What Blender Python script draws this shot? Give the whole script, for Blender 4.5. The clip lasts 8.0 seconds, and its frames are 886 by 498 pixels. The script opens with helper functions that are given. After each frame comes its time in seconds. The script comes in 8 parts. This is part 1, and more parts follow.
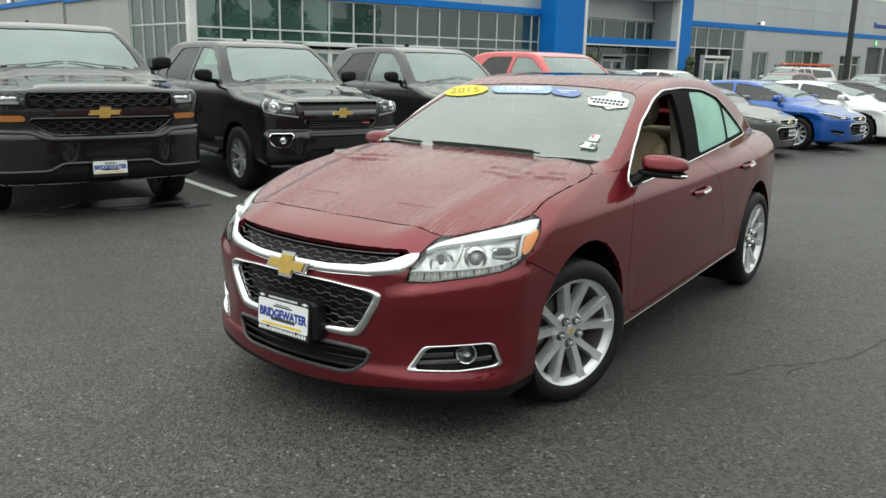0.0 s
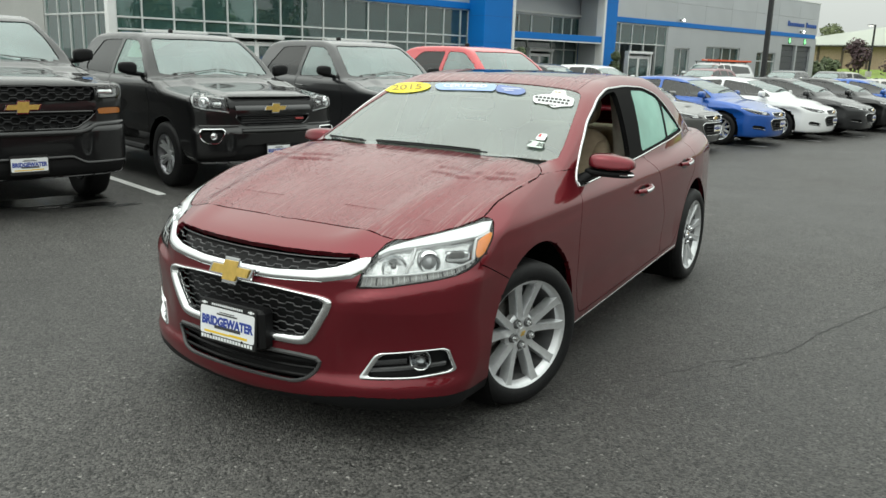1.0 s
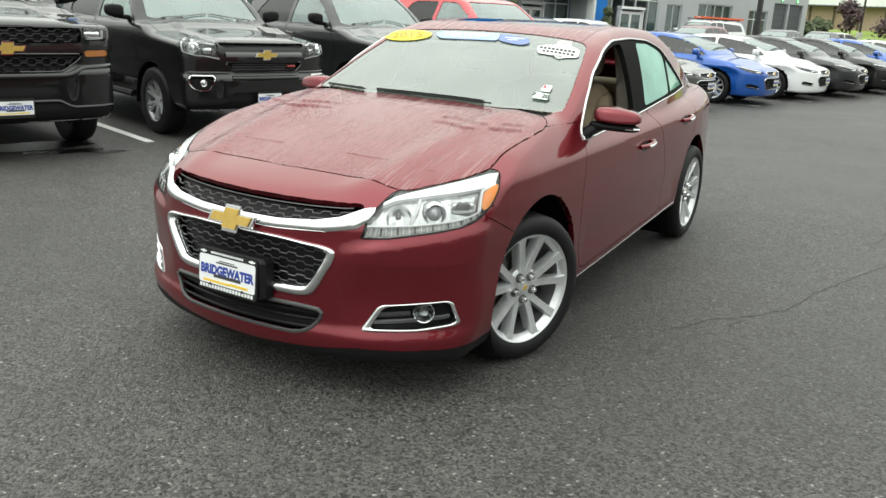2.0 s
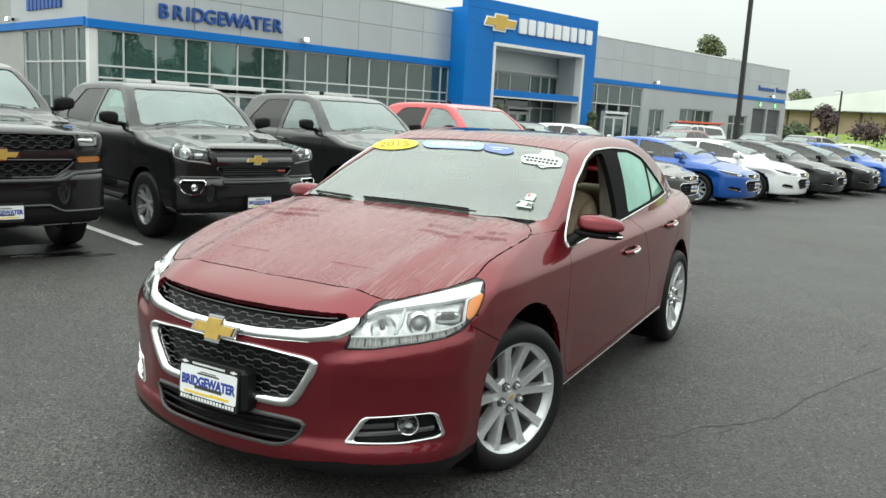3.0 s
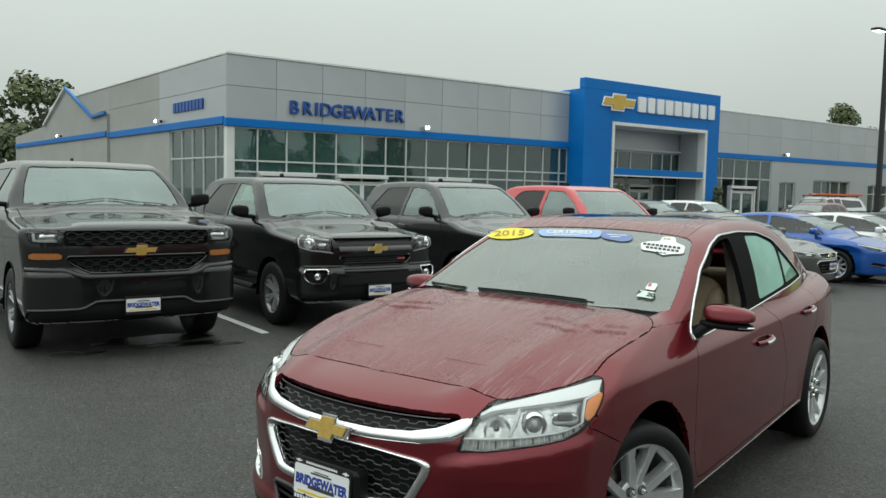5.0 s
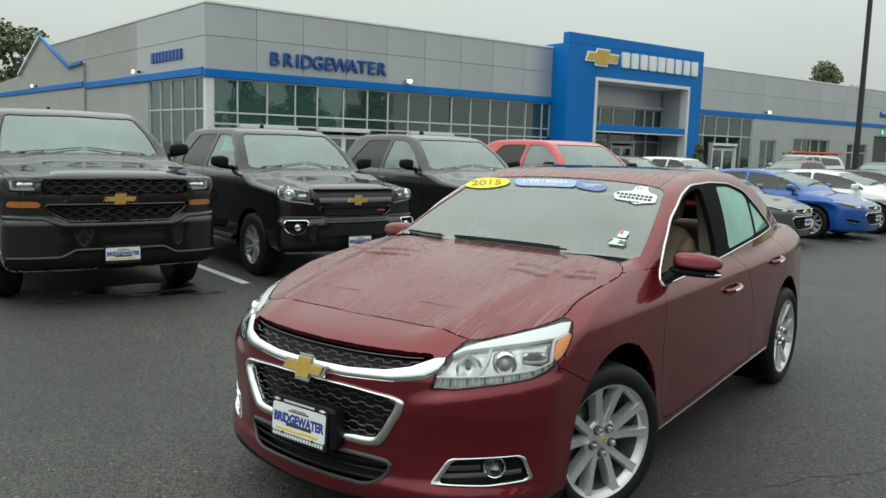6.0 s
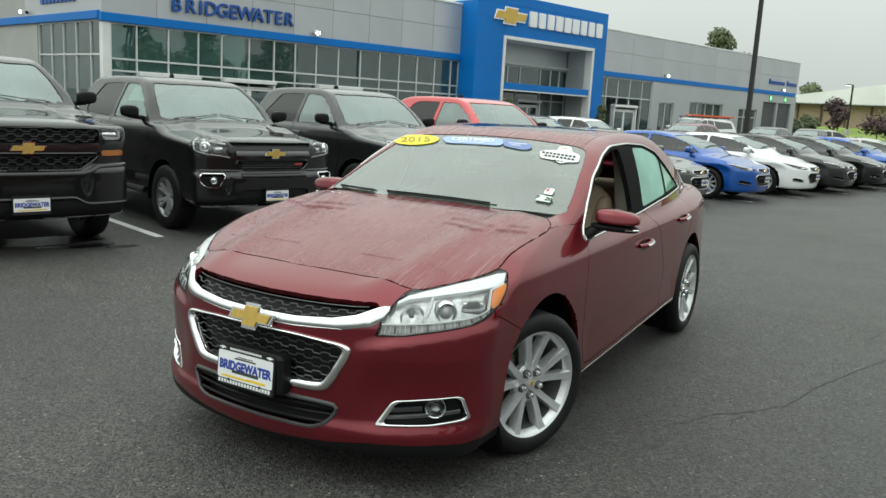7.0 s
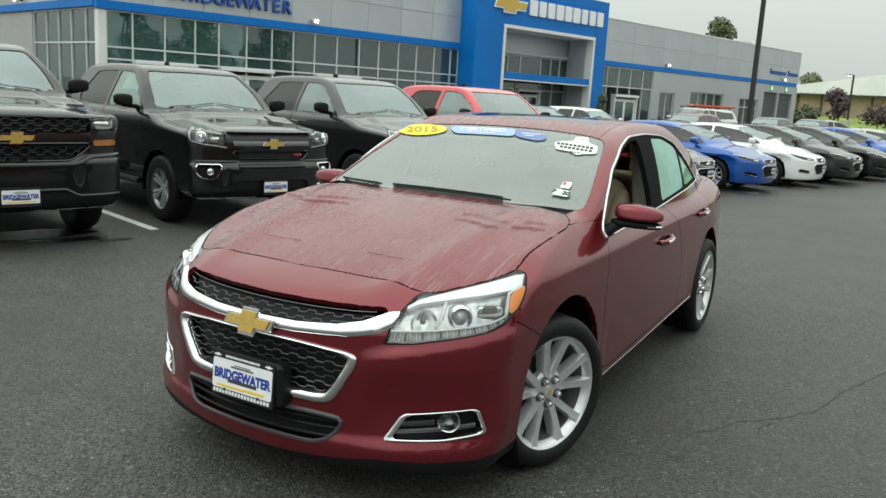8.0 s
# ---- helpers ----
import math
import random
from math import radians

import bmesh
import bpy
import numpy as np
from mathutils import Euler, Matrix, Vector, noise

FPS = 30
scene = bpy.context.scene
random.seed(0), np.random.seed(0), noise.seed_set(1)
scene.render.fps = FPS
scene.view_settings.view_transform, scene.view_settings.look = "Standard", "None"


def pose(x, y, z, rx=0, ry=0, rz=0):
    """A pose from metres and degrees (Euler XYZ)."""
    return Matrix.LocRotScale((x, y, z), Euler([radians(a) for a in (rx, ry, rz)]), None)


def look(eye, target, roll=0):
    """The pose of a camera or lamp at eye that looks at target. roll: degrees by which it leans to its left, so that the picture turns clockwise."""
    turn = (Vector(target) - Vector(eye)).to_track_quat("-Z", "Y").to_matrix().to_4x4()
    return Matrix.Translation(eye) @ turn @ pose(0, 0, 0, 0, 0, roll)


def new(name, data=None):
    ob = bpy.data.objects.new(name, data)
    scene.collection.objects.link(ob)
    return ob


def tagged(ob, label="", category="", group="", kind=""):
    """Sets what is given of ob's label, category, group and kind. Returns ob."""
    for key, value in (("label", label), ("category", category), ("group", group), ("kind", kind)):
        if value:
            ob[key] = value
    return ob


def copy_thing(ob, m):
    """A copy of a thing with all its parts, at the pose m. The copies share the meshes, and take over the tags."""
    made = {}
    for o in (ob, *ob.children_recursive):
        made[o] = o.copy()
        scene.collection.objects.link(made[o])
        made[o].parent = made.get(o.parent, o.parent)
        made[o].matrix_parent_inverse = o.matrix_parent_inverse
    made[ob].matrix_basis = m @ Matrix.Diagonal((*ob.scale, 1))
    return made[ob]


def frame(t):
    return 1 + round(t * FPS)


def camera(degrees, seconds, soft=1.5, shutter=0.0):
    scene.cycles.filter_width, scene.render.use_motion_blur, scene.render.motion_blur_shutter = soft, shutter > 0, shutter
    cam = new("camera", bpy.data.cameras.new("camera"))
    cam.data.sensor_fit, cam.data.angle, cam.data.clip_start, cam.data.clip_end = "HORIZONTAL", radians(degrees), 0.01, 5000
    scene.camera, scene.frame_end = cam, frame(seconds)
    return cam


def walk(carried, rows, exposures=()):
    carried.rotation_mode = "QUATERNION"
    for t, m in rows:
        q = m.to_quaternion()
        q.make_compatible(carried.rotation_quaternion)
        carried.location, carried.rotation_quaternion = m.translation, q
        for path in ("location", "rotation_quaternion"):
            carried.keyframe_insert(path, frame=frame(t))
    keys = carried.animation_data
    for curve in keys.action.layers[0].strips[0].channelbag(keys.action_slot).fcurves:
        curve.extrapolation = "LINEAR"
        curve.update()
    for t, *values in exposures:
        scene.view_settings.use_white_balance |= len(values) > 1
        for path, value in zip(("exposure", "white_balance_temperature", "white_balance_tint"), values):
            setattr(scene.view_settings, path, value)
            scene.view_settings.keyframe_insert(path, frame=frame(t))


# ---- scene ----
from functools import lru_cache

cam = camera(57.2, 8.0)
PATH = [
    (0, (2.497, -3.258, 1.535), (1.344, -1.686, 1.088), 1.3),
    (0.5, (2.391, -3.143, 1.525), (1.331, -1.507, 1.079), 1.4),
    (1, (2.369, -3.235, 1.553), (1.362, -1.569, 1.095), 1.8),
    (1.2, (2.342, -3.27, 1.551), (1.342, -1.609, 1.057), 2.0),
    (2.3, (2.27, -3.218, 1.519), (1.319, -1.552, 0.952), 3.3),
    (2.5, (2.278, -3.216, 1.532), (1.327, -1.54, 0.995), 3.2),
    (3, (2.283, -3.212, 1.566), (1.31, -1.495, 1.239), 3.1),
    (3.5, (2.248, -3.195, 1.593), (1.224, -1.481, 1.466), 2.5),
    (4, (2.246, -3.185, 1.593), (1.065, -1.576, 1.459), 1.8),
    (4.2, (2.251, -3.172, 1.594), (1.019, -1.602, 1.455), 1.7),
    (5.5, (2.295, -3.115, 1.627), (1.059, -1.551, 1.473), 1.0),
    (6, (2.336, -3.165, 1.58), (1.141, -1.581, 1.331), 1.7),
    (6.5, (2.332, -3.293, 1.599), (1.336, -1.587, 1.288), 3.0),
    (7, (2.296, -3.383, 1.585), (1.309, -1.679, 1.24), 3.2),
    (7.5, (2.209, -3.316, 1.567), (1.226, -1.61, 1.213), 3.3),
    (8, (2.109, -3.183, 1.572), (1.129, -1.479, 1.203), 3.3),
]
walk(cam, [(t, look(eye, target, roll)) for t, eye, target, roll in PATH],
     exposures=[(0, 0.16, 6550, 3), (1.0, 0.20, 6550, 3), (2.5, 0.62, 6650, 5), (3.0, 0.42, 6480, 2), (3.5, -0.10, 6450, 1), (5.5, -0.22, 6400, 0), (6.5, 0.0, 6450, 1), (7.0, 0.07, 6450, 1), (8.0, 0.08, 6450, 2)])

# ---- world and light: an overcast, wet day ----
world = bpy.data.worlds.new("overcast_sky")
scene.world = world
world.use_nodes = True
wn, wl = world.node_tree.nodes, world.node_tree.links
wn.clear()
sky = wn.new("ShaderNodeTexSky")
sky.sky_type, sky.sun_disc = "NISHITA", False
sky.sun_elevation, sky.sun_rotation = radians(48), radians(200)
sky.air_density, sky.dust_density, sky.ozone_density = 1.6, 6.0, 1.0
grey = wn.new("ShaderNodeHueSaturation")
grey.inputs["Saturation"].default_value = 0.10
cloud_at = wn.new("ShaderNodeTexCoord")
cloud = wn.new("ShaderNodeTexNoise")
cloud.inputs["Scale"].default_value, cloud.inputs["Detail"].default_value = 2.2, 3.0
cloud_tone = wn.new("ShaderNodeMapRange")
cloud_tone.inputs["To Min"].default_value, cloud_tone.inputs["To Max"].default_value = 0.90, 1.08
cover = wn.new("ShaderNodeMix")
cover.data_type = "RGBA"
cover.inputs[0].default_value = 0.80
cover.inputs[7].default_value = (9.6, 9.9, 9.75, 1)
deck = wn.new("ShaderNodeVectorMath")
deck.operation = "SCALE"
back = wn.new("ShaderNodeBackground")
back.inputs["Strength"].default_value = 0.070
sky_out = wn.new("ShaderNodeOutputWorld")
wl.new(sky.outputs[0], grey.inputs["Color"])
wl.new(grey.outputs[0], cover.inputs[6])
wl.new(cloud_at.outputs["Generated"], cloud.inputs["Vector"])
wl.new(cloud.outputs[0], cloud_tone.inputs["Value"])
# an overcast sky is three times as bright overhead as at the horizon
high = wn.new("ShaderNodeSeparateXYZ")
rise = wn.new("ShaderNodeMapRange")
rise.inputs["From Min"].default_value, rise.inputs["From Max"].default_value = 0.0, 1.0
rise.inputs["To Min"].default_value, rise.inputs["To Max"].default_value = 1.0, 3.0
tone = wn.new("ShaderNodeMath")
tone.operation = "MULTIPLY"
wl.new(cloud_at.outputs["Generated"], high.inputs[0])
wl.new(high.outputs["Z"], rise.inputs["Value"])
wl.new(rise.outputs[0], tone.inputs[0])
wl.new(cloud_tone.outputs[0], tone.inputs[1])
wl.new(cover.outputs[2], deck.inputs[0])
wl.new(tone.outputs[0], deck.inputs["Scale"])
wl.new(deck.outputs[0], back.inputs["Color"])
wl.new(back.outputs[0], sky_out.inputs[0])

sun_lamp = bpy.data.lights.new("sun", "SUN")
sun_lamp.energy, sun_lamp.angle, sun_lamp.color = 0.5, radians(110), (1.0, 0.97, 0.93)
sun = new("sun", sun_lamp)
sun.matrix_world = look((0, 0, 60), (18, -12, 0))

# ---- small tools ----
LOT = pose(0, 0, 0, 0, 0, -16)      # the lot's own axes: x away from the showroom, y along its front


def lot(x, y, z=0.0, turn=0.0):
    return LOT @ pose(x, y, z, 0, 0, turn)


def mesh_of(name, verts, faces, mat, normals=None, smooth=True):
    me = bpy.data.meshes.new(name)
    verts = np.asarray(verts, float)
    me.from_pydata(verts.tolist(), [], [list(map(int, f)) for f in faces] if not isinstance(faces, np.ndarray) else faces.tolist())
    me.materials.append(mat)
    if smooth:
        me.polygons.foreach_set("use_smooth", [True] * len(me.polygons))
    me.update()
    if normals is not None:
        me.normals_split_custom_set_from_vertices(np.asarray(normals, float).tolist())
    return me


def part(name, bm, mat, parent=None, label="", smooth=None, at=None):
    """Links a bmesh or a mesh as one object under a thing or a part."""
    if isinstance(bm, bmesh.types.BMesh):
        me = bpy.data.meshes.new(name)
        bm.normal_update()
        if smooth is not None:
            for e in bm.edges:
                e.smooth = len(e.link_faces) == 2 and e.calc_face_angle(0) < radians(smooth)
            for f in bm.faces:
                f.smooth = True
        bm.to_mesh(me)
        bm.free()
        me.materials.append(mat)
    else:
        me = bm
    ob = new(name, me)
    if parent is not None:
        ob.parent = parent
    if at is not None:
        ob.matrix_basis = at
    if label:
        ob["label"] = label
    return ob


def thing(name, label, category, at=None, group="", kind=""):
    ob = new(name)
    ob.empty_display_size = 0.2
    if at is not None:
        ob.matrix_basis = at
    return tagged(ob, label, category, group, kind)


def add_box(bm, lo, hi, bevel=0.0, m=None):
    made = bmesh.ops.create_cube(bm, size=1)["verts"]
    lo, hi = Vector(lo), Vector(hi)
    for v in made:
        v.co = Vector([(lo[i] + hi[i]) / 2 + v.co[i] * (hi[i] - lo[i]) for i in range(3)])
    if bevel:
        edges = list({e for v in made for e in v.link_edges})
        made = list({v for f in bmesh.ops.bevel(bm, geom=edges, offset=bevel, segments=1, affect="EDGES")["faces"] for v in f.verts} | {v for v in made if v.is_valid})
    if m is not None:
        bmesh.ops.transform(bm, matrix=m, verts=made)
    return made


def box(lo, hi, bevel=0.0, m=None):
    bm = bmesh.new()
    add_box(bm, lo, hi, bevel, m)
    return bm


def add_tube(bm, path, r, sides=8, closed=False, flat=1.0, caps=True):
    """A tube along a path; r may be a number for each point. flat squeezes it along its second axis."""
    path = [Vector(p) for p in path]
    n = len(path)
    radii = [r] * n if isinstance(r, (int, float)) else list(r)
    rings, side = [], None
    for i, p in enumerate(path):
        a = path[(i - 1) % n] if closed or i else p
        b = path[(i + 1) % n] if closed or i < n - 1 else p
        d = (b - a).normalized()
        if side is None:
            side = d.orthogonal().normalized()
        side = (side - d * side.dot(d)).normalized()
        up = d.cross(side)
        rings.append([bm.verts.new(p + radii[i] * (math.cos(t) * side + flat * math.sin(t) * up)) for t in (2 * math.pi * k / sides for k in range(sides))])
    for i in range(n if closed else n - 1):
        a, b = rings[i], rings[(i + 1) % n]
        for k in range(sides):
            bm.faces.new((a[k], a[(k + 1) % sides], b[(k + 1) % sides], b[k]))
    if caps and not closed:
        bm.faces.new(rings[0][::-1])
        bm.faces.new(rings[-1])
    return bm


def tube(path, r, sides=8, closed=False, flat=1.0):
    return add_tube(bmesh.new(), path, r, sides, closed, flat)


def add_lathe(bm, profile, steps=48, axis="X", m=None, closed=False):
    """Turns a profile of (radius, along) round an axis."""
    rings = []
    for k in range(steps):
        t = 2 * math.pi * k / steps
        ring = []
        for r, a in profile:
            c, s = r * math.cos(t), r * math.sin(t)
            co = Vector((a, c, s)) if axis == "X" else Vector((c, a, s)) if axis == "Y" else Vector((c, s, a))
            ring.append(bm.verts.new(m @ co if m else co))
        rings.append(ring)
    n = len(profile)
    for k in range(steps):
        a, b = rings[k], rings[(k + 1) % steps]
        for i in range(n if closed else n - 1):
            bm.faces.new((a[i], a[(i + 1) % n], b[(i + 1) % n], b[i]))
    return bm


def lathe(profile, steps=48, axis="X", m=None, closed=False):
    return add_lathe(bmesh.new(), profile, steps, axis, m, closed)


def add_plate(bm, outline, thick, m=None, bevel=0.0):
    """An outline in x, y given thickness upwards in z."""
    low = [bm.verts.new((x, y, 0)) for x, y in outline]
    face = bm.faces.new(low)
    face.normal_update()
    if face.normal.z > 0:
        face.normal_flip()
    made = bmesh.ops.extrude_face_region(bm, geom=[face])["geom"]
    top = [g for g in made if isinstance(g, bmesh.types.BMVert)]
    for v in top:
        v.co.z += thick
    verts = low + top
    if bevel:
        topset = set(top)
        edges = [e for v in top for e in v.link_edges if e.other_vert(v) in topset]
        out = bmesh.ops.bevel(bm, geom=list(set(edges)), offset=bevel, segments=2, affect="EDGES")
        verts = list({v for v in low if v.is_valid} | {v for v in top if v.is_valid} | set(out["verts"]))
    if m is not None:
        bmesh.ops.transform(bm, matrix=m, verts=verts)
    return verts


def plate(outline, thick, m=None, bevel=0.0):
    bm = bmesh.new()
    add_plate(bm, outline, thick, m, bevel)
    return bm


def pchip(points):
    """A smooth curve through points that never overshoots."""
    x, y = (np.array(c, float) for c in zip(*points))
    h = np.diff(x)
    d = np.diff(y) / h
    slope = np.zeros(len(x))
    for i in range(1, len(x) - 1):
        if d[i - 1] * d[i] > 0:
            w1, w2 = 2 * h[i] + h[i - 1], h[i] + 2 * h[i - 1]
            slope[i] = (w1 + w2) / (w1 / d[i - 1] + w2 / d[i])
    slope[0], slope[-1] = d[0], d[-1]

    def f(q):
        q = np.asarray(q, float)
        k = np.clip(np.searchsorted(x, q) - 1, 0, len(x) - 2)
        t = (q - x[k]) / h[k]
        inner = np.clip(t, 0, 1)
        a, b = (1 + 2 * inner) * (1 - inner) ** 2, inner * (1 - inner) ** 2
        c, e = inner**2 * (3 - 2 * inner), inner**2 * (inner - 1)
        out = a * y[k] + b * h[k] * slope[k] + c * y[k + 1] + e * h[k] * slope[k + 1]
        return out + np.where(t < 0, t * h[k] * slope[k], 0) + np.where(t > 1, (t - 1) * h[k] * slope[k + 1], 0)

    return f


def smax(a, b, k):
    return np.maximum(a, b) + np.maximum(k - np.abs(a - b), 0) ** 2 / (4 * k)


def smin(a, b, k):
    return -smax(-a, -b, k)


def rounded(points, times=1, r=0.04):
    """Cuts the corners of a closed outline, so that it becomes round."""
    p = np.array(points, float)
    for _ in range(times + 1):
        out = []
        for i in range(len(p)):
            a, b = p[i], p[(i + 1) % len(p)]
            n = np.linalg.norm(b - a)
            c = min(r, 0.25 * n) / max(n, 1e-9)
            out += [a + (b - a) * c, b + (a - b) * c]
        p, r = np.array(out), r * 0.42
    return p


def outline_distance(poly):
    """The signed distance to a closed outline, negative inside."""
    a = np.asarray(poly, float)
    b = np.roll(a, -1, 0)

    lo, hi = a.min(0) - 0.05, a.max(0) + 0.05

    def f(every):
        near = ((every > lo) & (every < hi)).all(1)
        out = np.full(len(every), 1.0)
        if near.any():
            out[near] = inner(every[near])
        return out

    def inner(p):
        best, inside = np.full(len(p), 1e9), np.zeros(len(p), bool)
        for (ax, ay), (bx, by) in zip(a, b):
            ex, ey = bx - ax, by - ay
            wx, wy = p[:, 0] - ax, p[:, 1] - ay
            t = np.clip((wx * ex + wy * ey) / (ex * ex + ey * ey + 1e-12), 0, 1)
            best = np.minimum(best, (wx - ex * t) ** 2 + (wy - ey * t) ** 2)
            cross = (ay > p[:, 1]) != (by > p[:, 1])
            if ey:
                inside ^= cross & (p[:, 0] < ax + (p[:, 1] - ay) * ex / ey)
        d = np.sqrt(best)
        return np.where(inside, -d, d)

    return f


# ---- skins of vehicles: a smooth solid, meshed evenly and cut into its panels ----
def surface_net(field, lo, hi, h):
    axes = [np.arange(a, b + h, h) for a, b in zip(lo, hi)]
    g = field(axes[0][:, None, None], axes[1][None, :, None], axes[2][None, None, :]).astype(np.float32)
    shape, cells = np.array(g.shape), np.array(g.shape) - 1
    keys, points, quads = [], [], []
    for ax in range(3):
        first = [slice(None)] * 3
        second = [slice(None)] * 3
        first[ax], second[ax] = slice(0, -1), slice(1, None)
        g0, g1 = g[tuple(first)], g[tuple(second)]
        at = np.argwhere((g0 < 0) != (g1 < 0))
        v0, v1 = g0[tuple(at.T)], g1[tuple(at.T)]
        p = at.astype(float)
        p[:, ax] += v0 / (v0 - v1)
        o1, o2 = (ax + 1) % 3, (ax + 2) % 3
        corner = []
        for da, db in ((0, 0), (-1, 0), (-1, -1), (0, -1)):
            c = at.copy()
            c[:, o1] += da
            c[:, o2] += db
            corner.append((c[:, 0] * cells[1] + c[:, 1]) * cells[2] + c[:, 2])
            keys.append(corner[-1])
            points.append(p)
        q = np.stack(corner, 1)
        q[v0 > 0] = q[v0 > 0][:, ::-1]
        quads.append(q)
    keys, points, quads = np.concatenate(keys), np.concatenate(points), np.concatenate(quads)
    cell, where = np.unique(keys, return_inverse=True)
    where = where.ravel()
    total = np.bincount(where).astype(float)
    verts = np.stack([np.bincount(where, points[:, i]) / total for i in range(3)], 1) * h + np.array(lo)
    faces = np.searchsorted(cell, quads)
    return verts, faces


def gradient(field, v, e=0.002):
    return np.stack([(field(v[:, 0] + e * (i == 0), v[:, 1] + e * (i == 1), v[:, 2] + e * (i == 2)) - field(v[:, 0] - e * (i == 0), v[:, 1] - e * (i == 1), v[:, 2] - e * (i == 2))) / (2 * e) for i in range(3)], 1)


def spin(p, angle):
    """Points seen from the front turned by an angle round z: the corner at +x, -y comes to the front."""
    p = np.asarray(p, float)
    c, q = math.cos(angle), math.sin(angle)
    return np.stack([p[:, 0] * c + p[:, 1] * q, p[:, 1] * c - p[:, 0] * q, p[:, 2]], 1)


def turned(field, angle):
    """The same solid in turned axes."""
    c, q = math.cos(angle), math.sin(angle)
    return lambda x, y, z: field(x * c - y * q, x * q + y * c, z)


class Skin:
    """A vehicle's outer skin: vertices, quads, and the panel that each quad belongs to."""

    def __init__(self, field, lo, hi, h):
        self.field, self.h = field, h
        self.v, self.f = surface_net(field, lo, hi, h)
        for _ in range(4):
            g = gradient(field, self.v)
            self.v -= (0.8 * field(*self.v.T) / np.maximum((g * g).sum(1), 0.05))[:, None] * g
        self.n = self.normals()
        self.owner = np.full(len(self.f), -1)
        self.names = []
        self.locked = np.zeros(len(self.v), bool)

    def normals(self):
        g = gradient(self.field, self.v)
        return g / np.maximum(np.linalg.norm(g, axis=1), 1e-6)[:, None]

    def cut_turned(self, name, angle, distance, where):
        """A cut seen from the front turned by an angle round z, for panels that run round a corner."""
        plain = self.field
        able = where(self.v, self.n)
        self.v, self.n, self.field = spin(self.v, angle), spin(self.n, angle), turned(plain, angle)
        self.cut(name, (0, 2), distance, lambda v, n: able)
        self.v, self.n, self.field = spin(self.v, -angle), spin(self.n, -angle), plain

    def cut(self, name, axes, distance, where):
        """Gives the quads inside an outline, seen along one axis, to a panel of that name. where(v, n): which may belong to it."""
        ax, flat = [i for i in range(3) if i not in axes][0], list(axes)
        able = where(self.v, self.n)
        idx = np.flatnonzero(able & ~self.locked)
        p = self.v[idx][:, flat]
        d = distance(p)
        near = np.abs(d) < 0.62 * self.h
        idx, p, d = idx[near], p[near], d[near]
        if len(idx):
            e = 1e-4
            gx = (distance(p + [e, 0]) - distance(p - [e, 0])) / (2 * e)
            gy = (distance(p + [0, e]) - distance(p - [0, e])) / (2 * e)
            old = self.v[idx].copy()
            new_v = old.copy()
            new_v[:, flat] = p - d[:, None] * np.stack([gx, gy], 1)
            for _ in range(3):
                g = gradient(self.field, new_v)[:, ax]
                step = self.field(*new_v.T) / np.where(np.abs(g) < 0.15, np.inf, g)
                new_v[:, ax] -= np.clip(step, -0.5 * self.h, 0.5 * self.h)
            self.v[idx] = new_v
            self.locked[idx] = True
        free = np.flatnonzero(able[self.f].all(1) & (self.owner < 0))
        inside = free[distance(self.v[self.f[free]].mean(1)[:, flat]) < 0]
        if name not in self.names:
            self.names.append(name)
        self.owner[inside] = self.names.index(name)

    def rest(self, name, chosen=None):
        if name not in self.names:
            self.names.append(name)
        free = self.owner < 0
        if chosen is not None:
            free &= chosen(self.v[self.f].mean(1))
        self.owner[free] = self.names.index(name)

    def piece(self, name, mat, gap=0.0, flange=0.0, sink=0.0):
        """The mesh of one panel: gap draws its edge back, flange turns the edge inwards, sink lowers it."""
        faces = self.f[self.owner == self.names.index(name)]
        used, local = np.unique(faces, return_inverse=True)
        local = local.reshape(faces.shape)
        if not hasattr(self, "shown"):
            self.shown = self.normals()
        v, n = self.v[used].copy(), self.shown[used]
        if "window" in name or "wind" in name or "glass" in name:
            n = gradient(self.field, v, 0.012)
            n /= np.linalg.norm(n, axis=1)[:, None]
        pairs = np.concatenate([local[:, [i, (i + 1) % 4]] for i in range(4)])
        key = np.sort(pairs, 1)
        code = key[:, 0] * len(used) + key[:, 1]
        _, first, count = np.unique(code, return_index=True, return_counts=True)
        edge = pairs[first[count == 1]]
        rim = np.unique(edge)
        if gap:
            middle, hits = np.zeros_like(v), np.zeros(len(v))
            c = v[local].mean(1)
            for i in range(4):
                np.add.at(middle, local[:, i], c)
                np.add.at(hits, local[:, i], 1)
            inward = middle[rim] / hits[rim][:, None] - v[rim]
            inward -= (inward * n[rim]).sum(1)[:, None] * n[rim]
            v[rim] += gap * inward / np.maximum(np.linalg.norm(inward, axis=1), 1e-5)[:, None]
        v -= (sink(n)[:, None] if callable(sink) else sink) * n
        if not flange:
            return mesh_of(name, v, local, mat, n)
        place = np.full(len(v), -1)
        place[rim] = np.arange(len(rim))
        top, low = v[rim], v[rim] - (flange(n[rim])[:, None] if callable(flange) else flange) * n[rim]
        a, b = len(v) + place[edge[:, 0]], len(v) + place[edge[:, 1]]
        wall = np.stack([b, a, a + len(rim), b + len(rim)], 1)
        out = np.zeros_like(top)
        span = v[edge[:, 1]] - v[edge[:, 0]]
        side = np.cross(span, n[edge[:, 0]])
        np.add.at(out, place[edge[:, 0]], side)
        np.add.at(out, place[edge[:, 1]], side)
        out /= np.maximum(np.linalg.norm(out, axis=1), 1e-9)[:, None]
